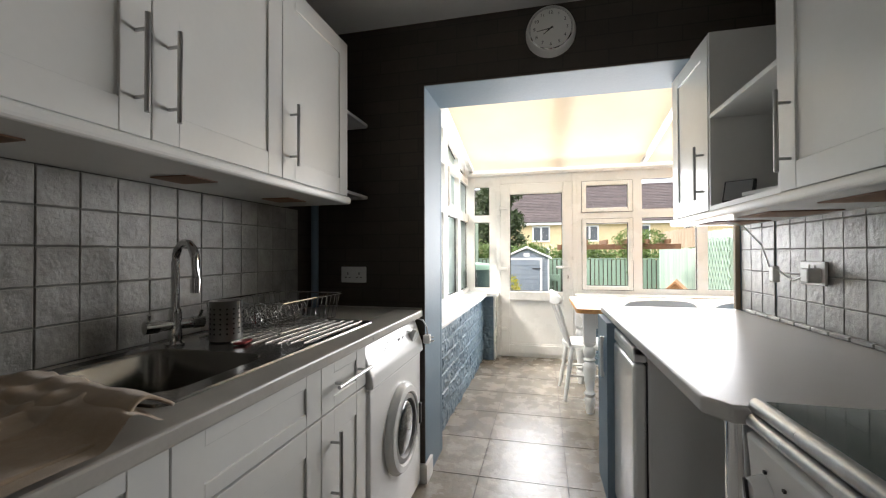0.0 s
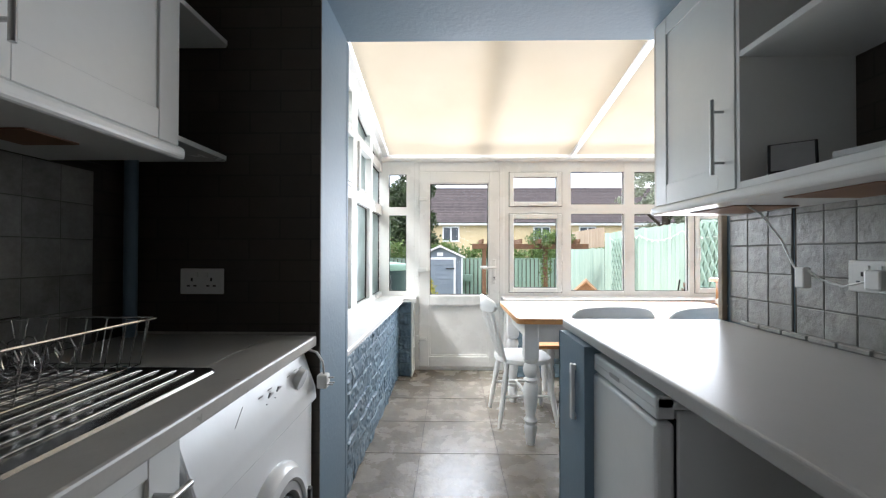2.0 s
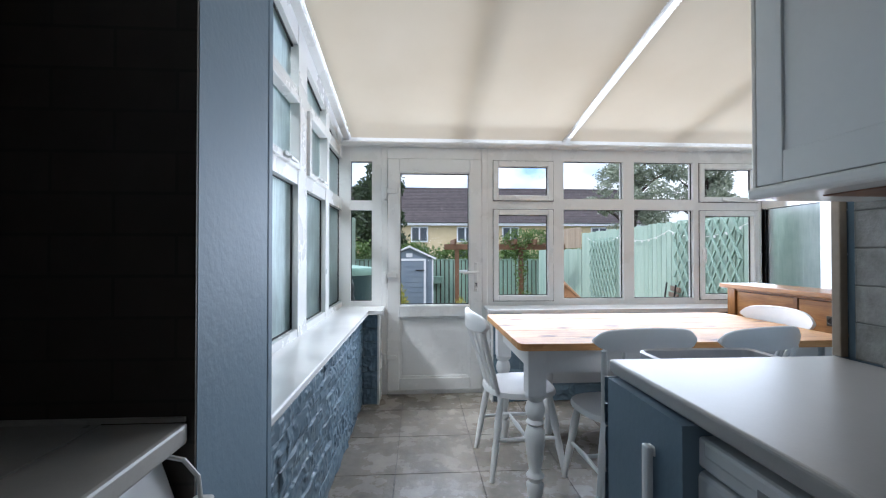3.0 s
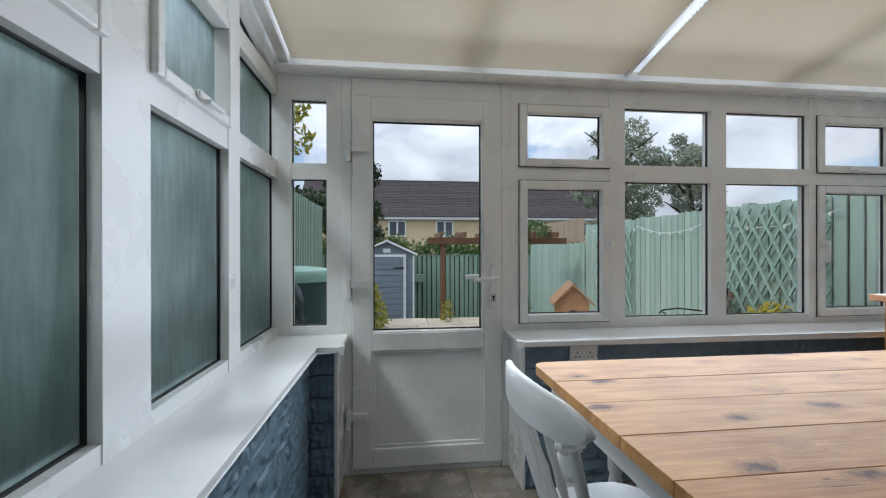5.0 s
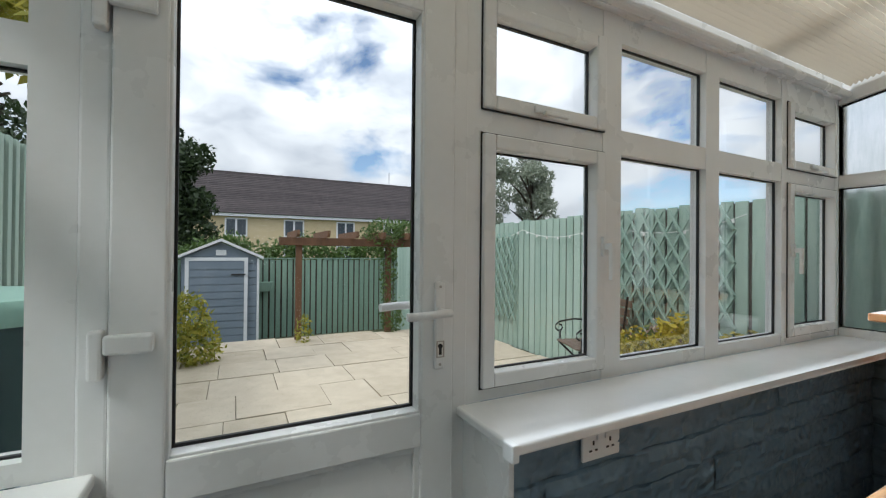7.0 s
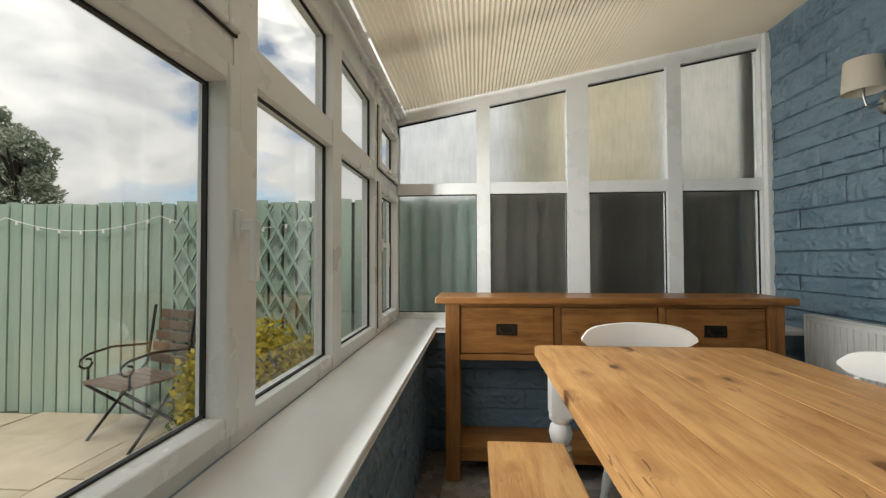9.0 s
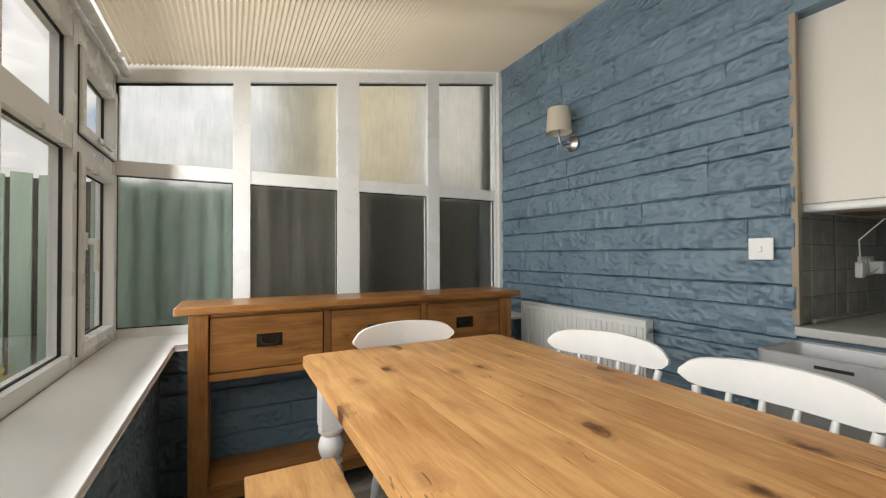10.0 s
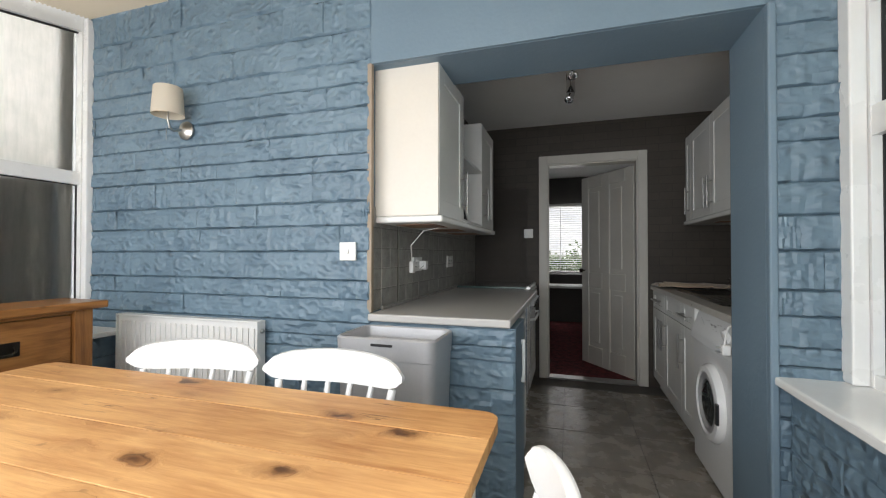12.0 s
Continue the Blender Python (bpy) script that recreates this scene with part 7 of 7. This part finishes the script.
part("roof", prism(bmesh.new(), [(3.7, -4.2, 6.0), (9.2, -4.2, 6.0), (6.4, -4.2, 8.2)], (0, 8.0, 0)), ROOF_TILE, nb)
dp = thing("drainpipe", pose(3.10, 2.50, LOW), "dark brown drainpipe at the corner of the house", "drainpipe")
part("pipe", tube(bmesh.new(), [(0, 0, 0.0), (0, 0, 5.0)], 0.045, 14), FENCE_BROWN, dp, "", 60)

# ---- pieces: paving, stones, tiles ----
random.seed(11)
y = 5.06
slab_mesh = mesh_of("slab", rounded(boxes((0.006, 0.994, 0.006, 0.994, -1, 0)), 0.006, 1), SLAB)
while y < 10.1:
    d = random.choice((0.45, 0.6, 0.6))
    x = -1.45 - random.random() * 0.4
    while x < 3.4:
        wdt = random.choice((0.45, 0.6, 0.75, 0.9))
        e = min(x + wdt, 3.43)
        if e - x > 0.1:
            s = new("slab", slab_mesh)
            s.parent = patio
            jitter = random.uniform(-0.06, 0.10) if y > 9.5 else 0
            s.matrix_basis = Matrix.Translation((x, y, -0.14 + random.uniform(-0.004, 0.004))) @ Matrix.Diagonal((e - x, d + jitter, 0.04, 1))
        x = e
    y += d

COURSES = [0.0, 0.13, 0.26, 0.38, 0.496, 0.60, 0.724, 0.784, 0.85, 0.96, 1.05, 1.19, 1.315, 1.43, 1.575, 1.655, 1.767, 1.88, 1.99, 2.10, 2.25, 2.42, 2.60]


def stone_meshes(n, material):
    """Split-face stones one unit long and high; the face is uneven."""
    made = []
    rng = random.Random(77)
    for v in range(n):
        bm = bmesh.new()
        nx, nz = 12, 6
        g = []
        for i in range(nx + 1):
            col = []
            for j in range(nz + 1):
                u, w = i / nx, j / nz
                if i in (1, nx - 1):
                    u = 0.025 if i == 1 else 0.975
                if j in (1, nz - 1):
                    w = 0.05 if j == 1 else 0.95
                rough = noise.noise((u * 5.0, w * 2.2, v * 7.3)) * 0.34 + noise.noise((u * 12.0, w * 5.0, v * 3.1)) * 0.16
                yv = 0.80 + rough + rng.uniform(-0.06, 0.06)
                if j in (0, nz):
                    yv = 0.46 + 0.10 * rough
                elif i in (0, nx):
                    yv = 0.72 + 0.3 * rough
                jx = 0 if i in (0, nx) else rng.uniform(-0.012, 0.012)
                jz = 0 if j in (0, nz) else rng.uniform(-0.02, 0.02)
                col.append(bm.verts.new((u + jx, min(1.12, yv), w + jz)))
            g.append(col)
        for i in range(nx):
            for j in range(nz):
                bm.faces.new((g[i][j], g[i + 1][j], g[i + 1][j + 1], g[i][j + 1]))
        made.append(mesh_of("stone", bm, material, 38))
    return made


STONES = stone_meshes(12, BLUE_STONE)


def stones(parent, origin, turn, u0, u1, courses, holes=()):
    """Lays courses of stones along a wall face; turn: degrees about z from +x."""
    rng = random.Random(int((u1 - u0) * 1000 + turn))
    base = pose(*origin, 0, 0, turn)
    for za, zb in zip(courses, courses[1:]):
        u = u0 - rng.uniform(0, 0.25)
        while u < u1 - 0.02:
            ln = rng.choice((0.24, 0.33, 0.46, 0.60, 0.40))
            a, b = max(u, u0), min(u + ln, u1)
            if u1 - b < 0.06:
                b = u1
            if b - a > 0.03:
                s = new("stone", rng.choice(STONES))
                s.parent = parent
                s.matrix_basis = base @ Matrix.Translation((a + 0.0003, 0, za + 0.0008)) @ Matrix.Diagonal((b - a - 0.0006, 0.035 + rng.uniform(-0.004, 0.004), zb - za - 0.0016, 1))
            u = b if b > u else u + ln


def low(top):
    return [c for c in COURSES if c < top - 0.04] + [top]


stones(wall_mid, (1.045, BY - 0.021, 0), 0, 0, 1.93, low(2.62))
stones(wall_mid, (-0.80, BY - 0.021, 0), 0, 0, 0.251, low(2.62))
stones(wall_mid, (0.372, BY - 0.021, 0), 0, 0, 0.672, low(0.857))
by_name = bpy.data.objects
stones(by_name["wall_dwarf_west"], (FACE_L - 0.021, 4.69, 0), -90, 0, 2.18, low(SILLZ - 0.03))
stones(by_name["wall_dwarf_east"], (FACE_R + 0.021, 2.50, 0), 90, 0, 2.17, low(SILLZ - 0.03))
stones(by_name["wall_dwarf_north"], (2.65, FACE_F + 0.021, 0), 180, 0, 2.19, low(SILLZ - 0.03))
stones(by_name["wall_dwarf_north"], (-0.46, FACE_F + 0.021, 0), 180, 0, 0.125, low(SILLZ - 0.03))

# floor tiles
tile_mesh = mesh_of("tile", rounded(boxes((0.0055, 0.9945, 0.0055, 0.9945, -1, 0)), 0.003, 1), FLOOR_TILE)
P = 0.457
for i in range(-3, 7):
    for j in range(-6, 6):
        x0, y0 = 0.195 + i * P - P, 3.175 + j * P
        x1, y1 = x0 + P, y0 + P
        x0, x1, y0, y1 = max(x0, -1.17), min(x1, 2.9), max(y0, 0.195), min(y1, 4.93)
        if x1 - x0 < 0.02 or y1 - y0 < 0.02 or (x0 > 1.06 and y1 < 2.4):
            continue
        t = new("tile", tile_mesh)
        t.parent = by_name["floor"]
        t.matrix_basis = Matrix.Translation((x0, y0, 0.0)) @ Matrix.Diagonal((x1 - x0, y1 - y0, 0.0055, 1))

# wall tiles, slightly pillowed and uneven
wt_bm = loft([[(0.010, 0.0, 0.010), (0.990, 0.0, 0.010), (0.990, 0.0, 0.990), (0.010, 0.0, 0.990)], [(0.012, 0.75, 0.012), (0.988, 0.75, 0.012), (0.988, 0.75, 0.988), (0.012, 0.75, 0.988)], [(0.04, 1.0, 0.04), (0.96, 0.97, 0.035), (0.965, 1.0, 0.96), (0.035, 0.96, 0.965)]])
wall_tile = mesh_of("wall_tile", wt_bm, GREY_TILE, 30)
random.seed(3)


def tile_field(parent, at, nx, nz, p):
    part("grout", boxes((0, nx * p, 0.0, 0.0036, 0, nz * p)), GROUT, parent, "", None, at)
    for i in range(nx):
        for j in range(nz):
            t = new("wall_tile", wall_tile)
            t.parent = parent
            t.matrix_basis = at @ Matrix.Translation((i * p, 0.0005, j * p)) @ Matrix.Diagonal((p, 0.0052 + random.uniform(-0.0012, 0.0012), p, 1))


tile_field(by_name["wall_west"], pose(KX0, 1.985, 0.902, 0, 0, -90), 17, 5, 0.1045)
tile_field(by_name["wall_east"], pose(KX1, 0.20, 0.902, 0, 0, 90), 19, 5, 0.1015)
tile_field(wall_mid, pose(KX1, 2.145, 0.902, 0, 0, 90), 3, 5, 0.1015)
tile_field(by_name["wall_south"], pose(KX1 - 0.01, KY0, 0.902, 0, 0, 180), 5, 9, 0.1015)
